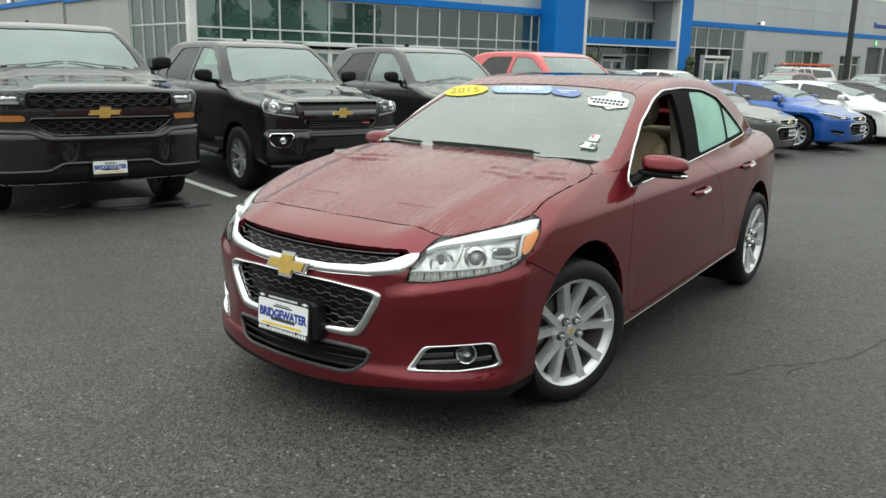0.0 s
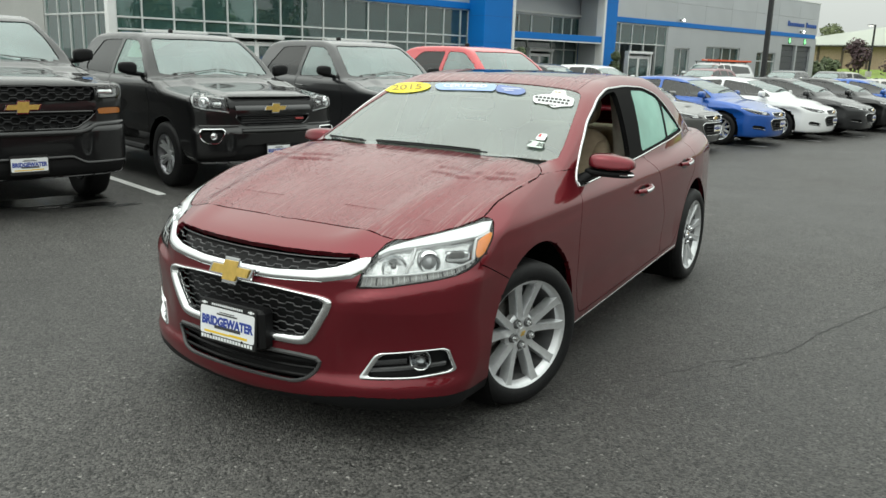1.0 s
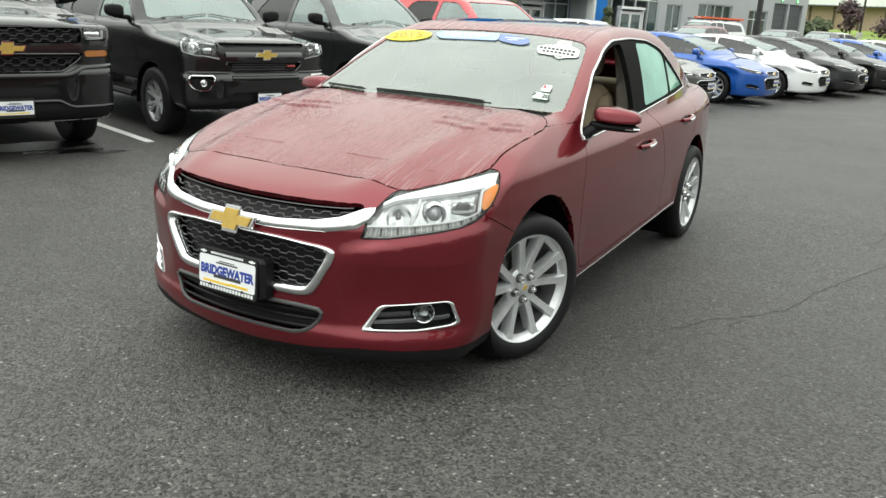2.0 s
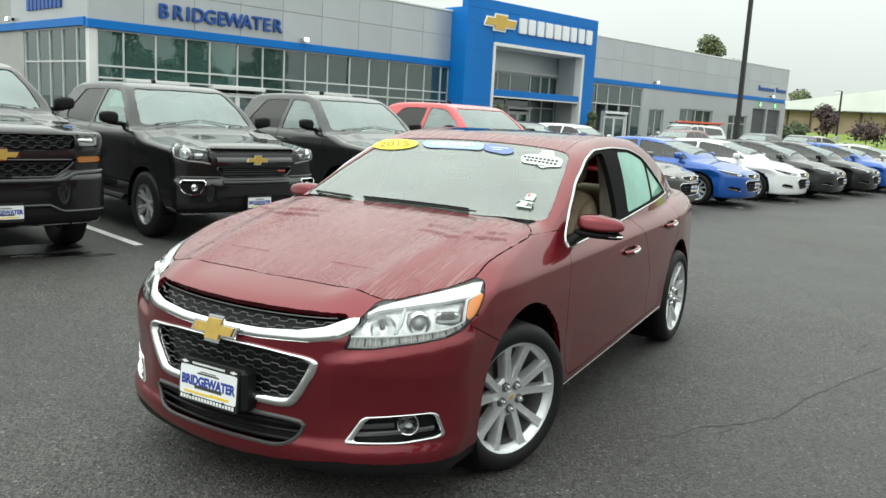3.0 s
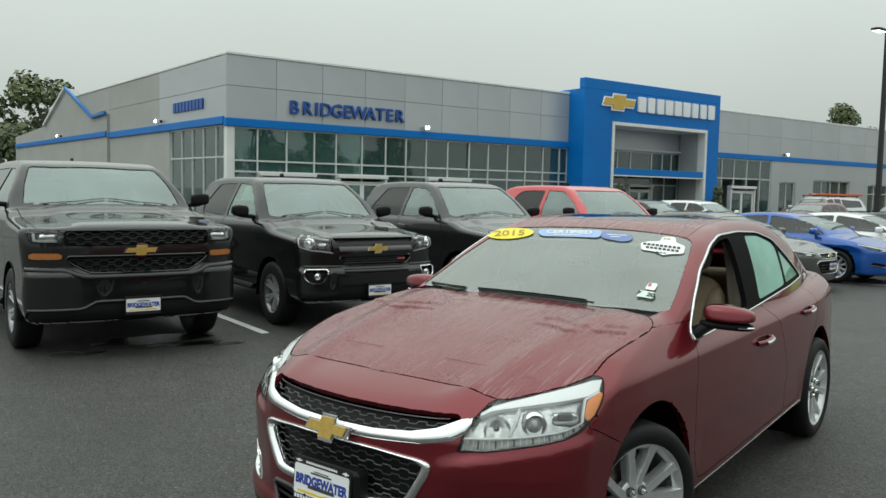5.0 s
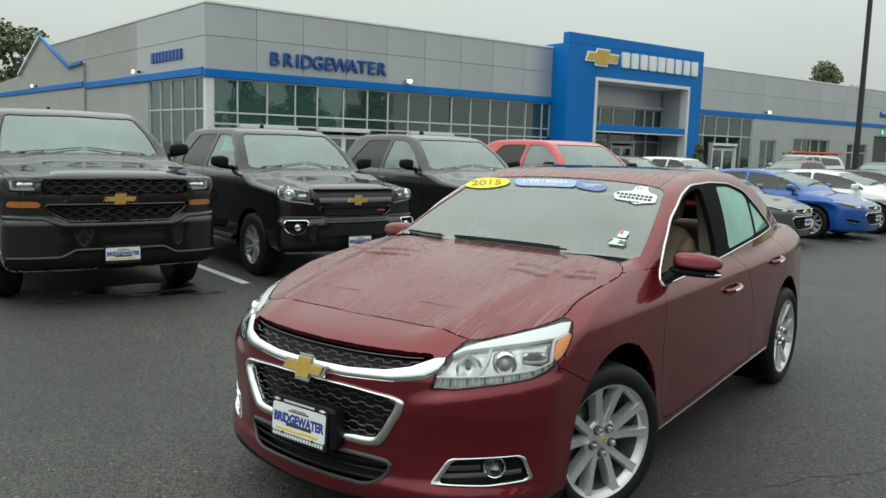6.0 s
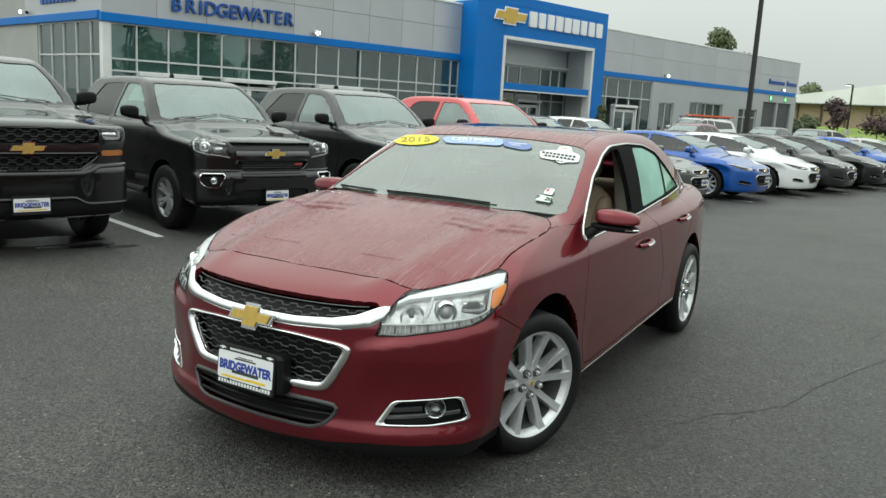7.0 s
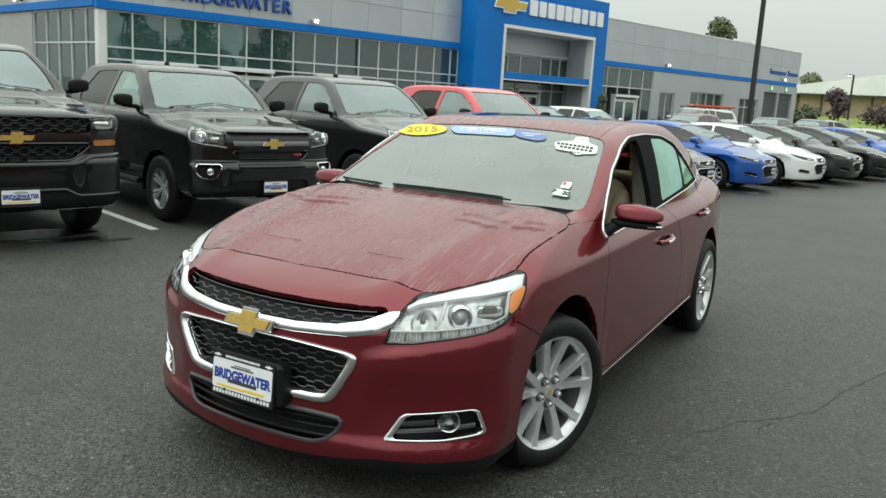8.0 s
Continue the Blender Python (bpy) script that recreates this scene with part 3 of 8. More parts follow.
def entrance(name, plane, y0, y1, top, label, leaves=2):
    """A pair of glazed doors in a white frame with a deep white head."""
    door = setting(name, label, "door")
    part("door_frame", box((plane - 0.10, y0, 0), (plane + 0.16, y0 + 0.09, top - 0.10), 0.008), M_WHITE, door)
    part("door_frame", box((plane - 0.10, y1 - 0.09, 0), (plane + 0.16, y1, top - 0.10), 0.008), M_WHITE, door)
    part("door_head", box((plane - 0.10, y0 - 0.03, top - 0.10), (plane + 0.22, y1 + 0.03, top + 0.04), 0.01), M_WHITE, door)
    part("transom", box((plane - 0.05, y0 + 0.09, top - 0.27), (plane + 0.06, y1 - 0.09, top - 0.22), 0.005), M_WHITE, door)
    w = (y1 - y0 - 0.18) / leaves
    for k in range(leaves):
        a = y0 + 0.09 + k * w
        leaf = part("door_leaf", box((plane + 0.0, a, 0.02), (plane + 0.05, a + 0.09, top - 0.28), 0.005), M_WHITE, door)
        part("stile", box((plane + 0.0, a + w - 0.09, 0.02), (plane + 0.05, a + w, top - 0.28), 0.005), M_WHITE, leaf)
        part("rail", box((plane + 0.003, a + 0.09, 0.02), (plane + 0.047, a + w - 0.09, 0.28), 0.005), M_WHITE, leaf)
        part("rail", box((plane + 0.003, a + 0.09, top - 0.36), (plane + 0.047, a + w - 0.09, top - 0.28), 0.005), M_WHITE, leaf)
        pane = part("pane", box((plane + 0.02, a + 0.09, 0.28), (plane + 0.03, a + w - 0.09, top - 0.36)), M_PANE, leaf)
        pane.visible_shadow = False
    return door


def letter_mesh(char, size, thick, mat, bold=0.0):
    cu = bpy.data.curves.new("letter", "FONT")
    cu.body, cu.size, cu.extrude, cu.offset = char, size, thick / 2, bold
    cu.align_x, cu.resolution_u = "CENTER", 3
    ob = bpy.data.objects.new("letter", cu)
    me = bpy.data.meshes.new_from_object(ob)
    bpy.data.objects.remove(ob)
    bpy.data.curves.remove(cu)
    me.materials.clear()
    me.materials.append(mat)
    return me


FACING = pose(0, 0, 0, 90, 0, 90)       # text that faces +x of the lot


def building():
    n = [0]
    # solid walls, with real openings between the pieces
    wall = setting("wall_front", "pale grey metal-panelled showroom front above a glazed ground floor", "wall")
    part("backing", box((FRONT - 0.40, CORNER + 0.05, 4.0), (FRONT - 0.045, 24.3, PARAPET - 0.05)), M_JOINT, wall)
    cols = [7.98, 9.81, 11.65, 13.47, 15.28, 17.1, 18.95, 20.72, 22.54, 24.32]
    wall_panels(wall, FRONT - 0.02, cols, [4.0, 5.12, PARAPET - 0.06], "y")
    part("coping", box((FRONT - 0.45, CORNER - 0.03, PARAPET - 0.06), (FRONT + 0.04, 24.4, PARAPET + 0.03), 0.01), M_WHITE, wall)
    part("corner_column", box((FRONT - 0.30, CORNER, 0), (FRONT + 0.01, 8.235, 3.72), 0.01), M_WHITE, wall)

    side = setting("wall_side", "grey panel and block side wall of the showroom", "wall")
    part("backing", box((-44.5, CORNER + 0.05, 4.0), (FRONT - 0.42, CORNER + 0.40, PARAPET - 0.05)), M_JOINT, side)
    wall_panels(side, CORNER + 0.02, [-31.04, FRONT - 0.045], [4.0, 5.12, PARAPET - 0.06], "x")
    wall_panels(side, CORNER + 0.025, [-44.5, -37.8, -31.04], [4.0, 5.12, PARAPET - 0.06], "x", mat=M_BLOCK)
    part("lower_wall", box((-44.5, CORNER + 0.005, 0), (-29.91, CORNER + 0.40, 3.79)), M_BLOCK, side)
    part("coping", box((-44.6, CORNER - 0.03, PARAPET - 0.058), (FRONT - 0.455, CORNER + 0.42, PARAPET + 0.028), 0.01), M_WHITE, side)

    wing = setting("wall_wing", "grey block wing with a gabled outline edged in blue", "wall")
    shape = [(-37.8, 0), (-37.8, 4.94), (-39.94, 4.86), (-45.0, 6.72), (-49.85, 4.94), (-58, 4.6), (-58, 0)]
    part("wall", plate([(x, z) for x, z in shape], 0.5, pose(0, CORNER + 0.38, 0, 90, 0, 0)), M_BLOCK, wing)
    edge = lambda a, b: tube([(a[0], CORNER - 0.20, a[1]), (b[0], CORNER - 0.20, b[1])], 0.085, 4)
    for a, b in (((-37.75, 4.97), (-39.94, 4.89)), ((-39.94, 4.89), (-45.0, 6.76))):
        part("coping", edge(a, b), M_BLUE, wing)
    part("coping", edge((-45.0, 6.76), (-49.85, 4.98)), M_WHITE, wing)

    band = setting("trim_band", "bright blue metal band running along the showroom", "trim")
    part("front_band", box((FRONT - 0.2, CORNER - 0.06, 3.72), (FRONT + 0.07, 24.35, 4.0), 0.012), M_BLUE, band)
    flank_band = setting("trim_side", "bright blue metal band along the showroom's side", "trim")
    part("side_band", box((-37.75, CORNER - 0.08, 3.79), (FRONT - 0.205, CORNER + 0.2, 4.065), 0.012), M_BLUE, flank_band)
    part("wing_band", box((-57.8, CORNER - 0.20, 3.87), (-37.8, CORNER - 0.125, 4.12), 0.012), M_BLUE, flank_band)
    part("service_band", box((FRONT - 0.2, 35.0, 3.76), (FRONT + 0.05, FAR_END - 0.3, 4.03), 0.012), M_BLUE, band)

    # glazing of the front, with door heads
    posts = [8.26, 9.13, 10.25, 11.36, 12.27, 13.39, 14.46, 15.41, 16.39, 17.47, 18.59, 19.62, 20.70, 21.74, 22.79, 23.81, 24.30]
    skip = {(i, 1) for i in (1, 2, 4, 5, 8, 9)} | {(i, 0) for i in (1, 2, 4, 5, 8, 9)}
    glazing("window_1", FRONT - 0.10, posts, [0.05, 2.16, 2.55, 3.70], "y", "dark green-tinted showroom window wall in pale aluminium frames", skip={(i, 0) for i in (1, 2, 4, 5, 8, 9)})
    for y0, y1 in ((9.16, 11.33), (12.30, 14.43), (16.42, 18.56)):
        n[0] += 1
        entrance("door_%d" % n[0], FRONT - 0.02, y0, y1, 2.13, "white-framed double glass showroom door")
    glazing("window_2", CORNER + 0.10, [-24.52, -25.44, -26.59, -27.65, -28.71, -29.88], [0.05, 2.66, 3.76], "x", "tall tinted window wall on the showroom's side")

    # service wing to the far end
    right = setting("wall_service", "pale grey panelled service wing with windows and two bay doors", "wall")
    part("upper", box((FRONT - 0.4, 35.0, 4.03), (FRONT - 0.05, FAR_END, 5.10)), M_JOINT, right)
    cols = [35.0, 38.2, 41.4, 44.6, 47.8, 51.0, 54.2, 57.4, FAR_END]
    wall_panels(right, FRONT - 0.02, cols, [4.03, 5.12, PARAPET + 0.02], "y", gap=0.008)
    part("coping", box((FRONT - 0.45, 35.0, PARAPET + 0.02), (FRONT + 0.03, FAR_END + 0.03, PARAPET + 0.10), 0.01), M_WHITE, right)
    holes = [(41.47, 43.15, 0.75, 2.56), (45.06, 49.33, 0.75, 2.75), (51.65, 54.37, 0.0, 2.59), (55.18, 57.36, 0.0, 3.205), (57.60, 59.80, 0.0, 3.205)]
    y = 40.62
    for k, (a, b, z0, z1) in enumerate(holes):
        part("pier", box((FRONT - 0.3, y, 0), (FRONT, a, 3.76)), M_WALL, right)
        part("lintel", box((FRONT - 0.3, a, z1), (FRONT - 0.002, b, 3.76)), M_WALL, right)
        if z0:
            part("sill_wall", box((FRONT - 0.3, a, 0), (FRONT - 0.002, b, z0)), M_WALL, right)
        y = b
    part("pier", box((FRONT - 0.3, y, 0), (FRONT, FAR_END, 3.76)), M_WALL, right)
    part("end_wall", box((-44, FAR_END - 0.3, 0), (FRONT - 0.41, FAR_END, PARAPET + 0.02)), M_WALL, right)
    glazing("window_3", FRONT - 0.10, [35.1, 36.0, 37.1, 38.29, 39.57, 40.59], [0.05, 2.65, 3.72], "y", "tinted window wall beside the portal", skip={(1, 0), (2, 0), (3, 0)})
    entrance("door_4", FRONT + 0.08, 36.5, 38.78, 2.20, "white-framed double glass door")
    glazing("window_4", FRONT - 0.14, [41.5, 42.3, 43.12], [0.78, 2.53], "y", "dark two-pane window in the service wing")
    glazing("window_5", FRONT - 0.14, [45.1, 46.15, 47.2, 48.25, 49.3], [0.78, 2.72], "y", "dark four-pane window in the service wing")
    glazing("window_6", FRONT - 0.14, [51.68, 52.6, 53.4, 54.34], [0.05, 2.0, 2.56], "y", "glazed service entrance")
    for k, (a, b) in enumerate(((55.18, 57.36), (57.60, 59.80))):
        bay = setting("door_%d" % (5 + k), "dark roller bay door of the service wing", "bay door")
        for j in range(8):
            part("slat", box((FRONT - 0.22, a, 0.40 * j + 0.004), (FRONT - 0.16, b, 0.40 * (j + 1) - 0.004), 0.01), M_DARKBAY, bay)
        arrow = thing("arrow_sign", "small lit green arrow over a bay door", "sign", LOT, group="bay arrows")
        mid = (a + b) / 2
        part("arrow_head", plate([(-0.17, 0.0), (0, -0.19), (0.17, 0.0), (0.07, 0.0), (0.07, 0.17), (-0.07, 0.17), (-0.07, 0.0)], 0.03, pose(FRONT + 0.005, mid, 3.50) @ FACING), M_GREEN_ON, arrow)
        part("sign_box", box((FRONT - 0.001, mid - 0.21, 3.27), (FRONT + 0.004, mid + 0.21, 3.70)), M_DARKBAY, arrow)

    # roofs, floors and rooms behind the glass
    roof = in_lot("roof", box((-43.6, CORNER + 0.41, 5.6), (FRONT - 0.41, FAR_END - 0.31, 5.8)), M_BLOCK, None, "flat grey roof behind the parapet", "roof", "structure")
    in_lot("floor", box((-40, CORNER + 0.45, 0.0), (FRONT - 0.30, FAR_END - 0.4, 0.045)), M_FLOOR, None, "pale showroom floor seen through the glass", "floor", "structure")
    in_lot("ceiling", box((-40, CORNER + 0.45, 3.85), (FRONT - 0.41, FAR_END - 0.4, 3.95)), M_CEIL, None, "plain white showroom ceiling", "ceiling", "structure")
    in_lot("wall_inner", box((-40.2, CORNER + 0.45, 0.046), (-40, FAR_END - 0.4, 3.85)), M_CEIL, None, "plain wall at the back of the showroom", "wall", "structure")
    in_lot("wall_partition", box((-39.9, 40.7, 0.046), (FRONT - 0.45, 40.9, 3.85)), M_CEIL, None, "plain partition inside the showroom", "wall", "structure")
    for y in (8.9, 14.95, 19.1, 23.3):
        in_lot("column", lathe([(0.0, 0.05), (0.20, 0.05), (0.20, 3.84), (0.0, 3.84)], 20, "Z", pose(FRONT - 1.0, y, 0)), M_WHITE, None, "round white column inside the showroom glass", "column", "structure", 40)


def portal():
    x0, x1, y0, y1, top = -24.9, -23.4, 24.28, 34.17, 6.87
    crown = 6.40
    a, b, head = 26.26, 32.98, 4.85
    gate = thing("entrance_portal", "tall bright blue metal entrance portal with a white-edged opening", "portal", LOT, kind="structure")
    part("left_pier", box((x0, y0, 0), (x1, a - 0.16, crown), 0.015), M_BLUE, gate)
    part("right_pier", box((x0, b + 0.16, 0), (x1, y1, crown), 0.015), M_BLUE, gate)
    part("header", box((x0, a - 0.16, head + 0.16), (x1 - 0.003, b + 0.16, crown), 0.015), M_BLUE, gate)
    part("crown", box((x1 - 0.38, y0, crown), (x1 - 0.001, y1, top), 0.015), M_BLUE, gate)
    part("rear_mass", box((-25.6, y0 + 0.02, 0), (x0 - 0.002, a - 0.2, crown - 0.02)), M_BLUE, gate)
    part("rear_mass", box((-25.6, b + 0.2, 0), (x0 - 0.002, y1 - 0.02, crown - 0.02)), M_BLUE, gate)
    for z in (1.15, 2.3, 3.45, 4.6, 5.75):
        for lo, hi in ((y0 + 0.02, a - 0.18), (b + 0.18, y1 - 0.02)):
            part("seam", box((x1 - 0.001, lo, z - 0.007), (x1 + 0.003, hi, z + 0.007)), M_SIGN_BLUE, gate)
        part("seam", box((x0 + 0.02, y0 - 0.003, z - 0.007), (x1 - 0.02, y0 + 0.001, z + 0.007)), M_SIGN_BLUE, gate)
    for lo, hi, z0, z1 in ((a - 0.16, a, 0, head), (b, b + 0.16, 0, head), (a - 0.16, b + 0.16, head, head + 0.16)):
        part("opening_trim", box((x0, lo, z0), (x1 + 0.05, hi, z1), 0.012), M_WHITE, gate)
    part("cross_beam", box((x1 - 0.35, a, 2.56), (x1 - 0.02, b, 2.87), 0.012), M_BLUE, gate)
    part("beam_trim", box((x1 - 0.34, a, 2.50), (x1 - 0.03, b, 2.56)), M_WHITE, gate)
    back = x0 - 0.10
    part("recess_wall", box((back - 0.2, a - 0.19, 3.78), (back, b + 0.19, head + 0.3)), M_WALL, gate)
    part("recess_side", box((x0 + 0.001, a, 2.88), (x1 - 0.4, a + 0.03, head)), M_WALL, gate)
    part("recess_side", box((x0 + 0.001, b - 0.03, 0), (x1 - 0.4, b, head)), M_WALL, gate)
    part("soffit", box((back, a, 2.60), (x1 - 0.36, b, 2.84)), M_WALL, gate)
    part("soffit", box((back, a, head), (x0 - 0.001, b, head + 0.1)), M_WALL, gate)
    glazing("window_7", back - 0.06, [a, 27.3, 28.3, 29.25, 30.85, 31.7, 32.42, b + 0.1], [2.90, 3.80], "y", "strip of dark panes above the entrance")
    glazing("window_8", back - 0.06, [a, 27.6, 29.02, 30.88, 31.9, b], [0.05, 2.15, 2.58], "y", "glazed entrance screen inside the portal", skip={(2, 0)})
    entrance("door_7", back - 0.02, 29.05, 30.85, 2.13, "white-framed double glass main entrance door")


def signs():
    sign = thing("building_sign", "raised dark blue letters on the grey panels", "sign", LOT)
    for k, char in enumerate("BRIDGEWATER"):
        width = {"I": 0.30, "W": 0.62}.get(char, 0.46)
        at = [10.48, 11.0, 11.38, 11.76, 12.22, 12.66, 13.16, 13.68, 14.12, 14.54, 15.0][k]
        part("letter", letter_mesh(char, 0.68, 0.09, M_SIGN_BLUE, 0.010), None, sign, at=pose(FRONT + 0.06, at, 4.30) @ FACING)
    # the side sign and the service sign cannot be read: plain bars
    other = thing("side_sign", "small blue raised sign on the side wall", "sign", SIDE)
    for k in range(9):
        x = -29.37 + 0.335 * k
        part("letter", box((x, CORNER - 0.07, 4.44), (x + 0.25, CORNER + 0.0, 4.82), 0.01), M_SIGN_BLUE, other)
    service = thing("service_sign", "small blue raised sign over the bay doors", "sign", LOT)
    for k in range(16):
        if k != 9:
            y = 55.7 + 0.29 * k
            part("letter", box((FRONT, y, 4.50), (FRONT + 0.06, y + 0.20, 4.86 if k in (0, 10) else 4.74), 0.01), M_SIGN_BLUE, service)
    # the maker's mark as plain shapes: a gold cross-bar emblem and nine white blocks
    front = -23.4
    emblem = thing("emblem_sign", "gold and chrome emblem on the blue portal", "sign", LOT)
    cross = lambda s, t: [(-1.14 * s - t, -0.17 * s - t), (-0.42 * s - t, -0.17 * s - t), (-0.46 * s - t, -0.36 * s - t), (0.34 * s + t, -0.36 * s - t), (0.40 * s + t, -0.17 * s - t), (1.06 * s + t, -0.17 * s - t), (1.22 * s + t, 0.17 * s + t), (0.46 * s + t, 0.17 * s + t), (0.50 * s + t, 0.36 * s + t), (-0.36 * s - t, 0.36 * s + t), (-0.40 * s - t, 0.17 * s + t), (-0.98 * s - t, 0.17 * s + t)]
    at = pose(front + 0.004, 26.40, 5.90) @ FACING
    part("chrome_edge", plate(cross(0.92, 0.07), 0.10, at, 0.03), M_CHROME_SIGN, emblem)
    part("gold_face", plate(cross(0.92, 0.0), 0.04, pose(front + 0.106, 26.40, 5.90) @ FACING, 0.012), M_GOLD_SIGN, emblem)
    words = thing("portal_sign", "row of raised white letter blocks on the blue portal", "sign", LOT)
    for k in range(9):
        y = 28.05 + 0.665 * k
        part("letter", block_letter(k), M_SIGN_WHITE, words, at=pose(front + 0.004, y, 5.56) @ FACING)


def block_letter(k):
    """A plain white block with rounded corners."""
    w, h = (0.27, 0.25, 0.25, 0.27, 0.26, 0.27, 0.23, 0.24, 0.25)[k], 0.72
    return plate(rounded([(-w, 0), (w, 0), (w, h), (-w, h)], 1).tolist(), 0.09, None, 0.015)


M_CHROME_SIGN = material("sign_chrome", (0.80, 0.81, 0.82), 0.25, metal=0.9)
M_GOLD_SIGN = material("sign_gold", (0.62, 0.42, 0.10), 0.35, metal=0.5, stain=0.08)


def flood_lamp(at):
    """A small wall floodlight, lit."""
    lamp = thing("flood_light", "small lit wall floodlight above the blue band", "lamp", at, group="wall floodlights")
    part("bracket", box((-0.02, -0.05, -0.05), (0.16, 0.05, 0.05), 0.01), M_PLASTIC, lamp)
    part("housing", box((0.12, -0.12, -0.08), (0.26, 0.12, 0.08), 0.02), M_WHITE, lamp)
    part("lens", box((0.262, -0.085, -0.055), (0.28, 0.085, 0.055), 0.01), M_LAMP_ON, lamp)
    return lamp


building()
portal()
signs()
for y in (21.29, 23.44):
    notice = thing("poster", "small white notice sheet behind the showroom glass", "poster", LOT, group="notices")
    part("sheet", box((FRONT - 0.16, y - 0.12, 1.66), (FRONT - 0.155, y + 0.12, 2.12)), M_SIGN_WHITE, notice)
    part("print_bar", box((FRONT - 0.154, y - 0.07, 1.80), (FRONT - 0.153, y + 0.07, 1.98)), M_TRIM_GREY, notice)
first_lamp = flood_lamp(LOT @ pose(FRONT, 16.22, 4.14))
for y in (41.8, 57.8):
    copy_thing(first_lamp, LOT @ pose(FRONT, y, 4.16))
for x in (-30.76, -46.1):
    copy_thing(first_lamp, SIDE @ pose(x, CORNER if x > -37 else CORNER - 0.12, 4.20, 0, 0, -90))

# ---- the maroon sedan: nose towards -y, front axle over the origin ----
def sedan_field():
    deck_z = pchip([(-1.0, 0.66), (-0.93, 0.735), (-0.85, 0.797), (-0.62, 0.878), (-0.3, 0.957), (0.0, 1.018), (0.35, 1.070), (0.6, 1.08), (2.6, 1.06), (3.1, 1.08), (3.6, 1.085), (3.86, 1.08), (3.95, 1.04)])
    crown = pchip([(-1.0, 0.03), (-0.6, 0.050), (-0.2, 0.022), (0.4, 0.010), (1.0, 0.06), (3.2, 0.05), (3.9, 0.05)])
    cab_z = pchip([(-0.3, 0.66), (0.30, 1.022), (0.55, 1.142), (0.85, 1.288), (1.15, 1.412), (1.4, 1.468), (1.8, 1.492), (2.2, 1.480), (2.6, 1.405), (2.95, 1.30), (3.35, 1.135), (3.9, 0.88)])
    width = pchip([(-1.0, 0.885), (-0.4, 0.900), (0.0, 0.918), (0.6, 0.918), (1.4, 0.920), (2.2, 0.918), (2.75, 0.905), (3.3, 0.842), (3.9, 0.72)])
    side = pchip([(0.12, 0.10), (0.22, 0.045), (0.32, 0.018), (0.45, 0.006), (0.58, 0.010), (0.68, 0.012), (0.80, 0.016), (0.88, 0.032), (0.96, 0.066), (1.05, 0.13)])
    nose = pchip([(0.05, -0.86), (0.11, -0.905), (0.20, -0.938), (0.275, -0.950), (0.33, -0.935), (0.40, -0.938), (0.55, -0.945), (0.70, -0.945), (0.76, -0.92), (0.84, -0.84), (0.95, -0.6)])
    tail = pchip([(0.15, 3.70), (0.3, 3.82), (0.55, 3.87), (0.8, 3.85), (1.0, 3.83), (1.1, 3.84), (1.2, 3.80)])
    cab_w = pchip([(0.85, 0.875), (0.97, 0.843), (1.1, 0.808), (1.25, 0.757), (1.38, 0.700), (1.5, 0.62)])
    cab_in = pchip([(0.0, 0.02), (0.5, 0.015), (1.2, 0.0), (2.0, 0.0), (2.6, 0.045), (3.1, 0.12), (3.6, 0.20)])
    under = pchip([(-1.0, 0.160), (-0.6, 0.168), (0.0, 0.20), (0.6, 0.222), (2.2, 0.300), (2.7, 0.27), (3.5, 0.25), (3.9, 0.32)])

    def relief(ax, z):
        """How far the bumper's corner is hollowed under and over the ridge that runs out from the grille."""
        ridge_z = 0.602 + 0.085 * np.clip((ax - 0.42) / 0.45, 0, 1)
        low = np.clip((ridge_z - z) / (ridge_z - 0.275), 0, 1)
        high = np.clip((z - ridge_z) / 0.055, 0, 1)
        return 0.020 * np.sin(math.pi * low) ** 1.3 + 0.020 * high * high * (3 - 2 * high)

    def field(x, y, z):
        ax = np.abs(x)
        x2 = ax * ax
        ridge = 0.016 * np.exp(-(((ax - 0.52 - 0.10 * np.clip(y, -1, 0.4)) / 0.085) ** 2)) * np.clip((0.55 - y) / 0.3, 0, 1) * np.clip((y + 0.95) / 0.3, 0, 1)
        top = z - (deck_z(y) - crown(y) * x2 / 0.72 + ridge)
        haunch = 0.010 * np.exp(-(((z - 0.90 - 0.02 * (y - 1)) / 0.05) ** 2)) - 0.014 * np.exp(-(((z - 0.42 - 0.03 * (y - 0.6)) / 0.10) ** 2)) * np.clip((y - 0.35) / 0.25, 0, 1) * np.clip((2.45 - y) / 0.25, 0, 1)
        flank = ax - (width(y) - side(z - 0.022 * (y - 1.2)) + haunch - 0.45 * np.clip((-0.30 - y) / 0.20, 0, 1) * relief(0.87, z))
        corner = np.clip((ax - 0.42) / 0.16, 0, 1)
        fold = corner * corner * (3 - 2 * corner) * relief(ax, z)
        front = (nose(z) + fold + (0.29 + 0.34 * np.clip(z - 0.58, 0, 0.3)) * x2 + 0.34 * x2**3) - y
        rear = y - (tail(z) - 0.05 - 0.36 * x2 - 0.34 * x2**3)
        body = smax(smax(top, flank, 0.07), under(y) - z, 0.03)
        body = smax(body, front, 0.07)
        body = smax(body, rear, 0.09)
        yy = y - 0.08 * x2 * np.clip((1.5 - y) / 0.8, 0, 1) + 0.32 * x2 * np.clip((y - 2.2) / 0.6, 0, 1)
        cabin = smax((z - (cab_z(yy) - 0.04 * x2)) * 0.9, ax - (cab_w(z) - cab_in(y)), 0.068)
        cabin = np.maximum(cabin, 0.86 - z)
        return smin(body, cabin, 0.018)

    return field


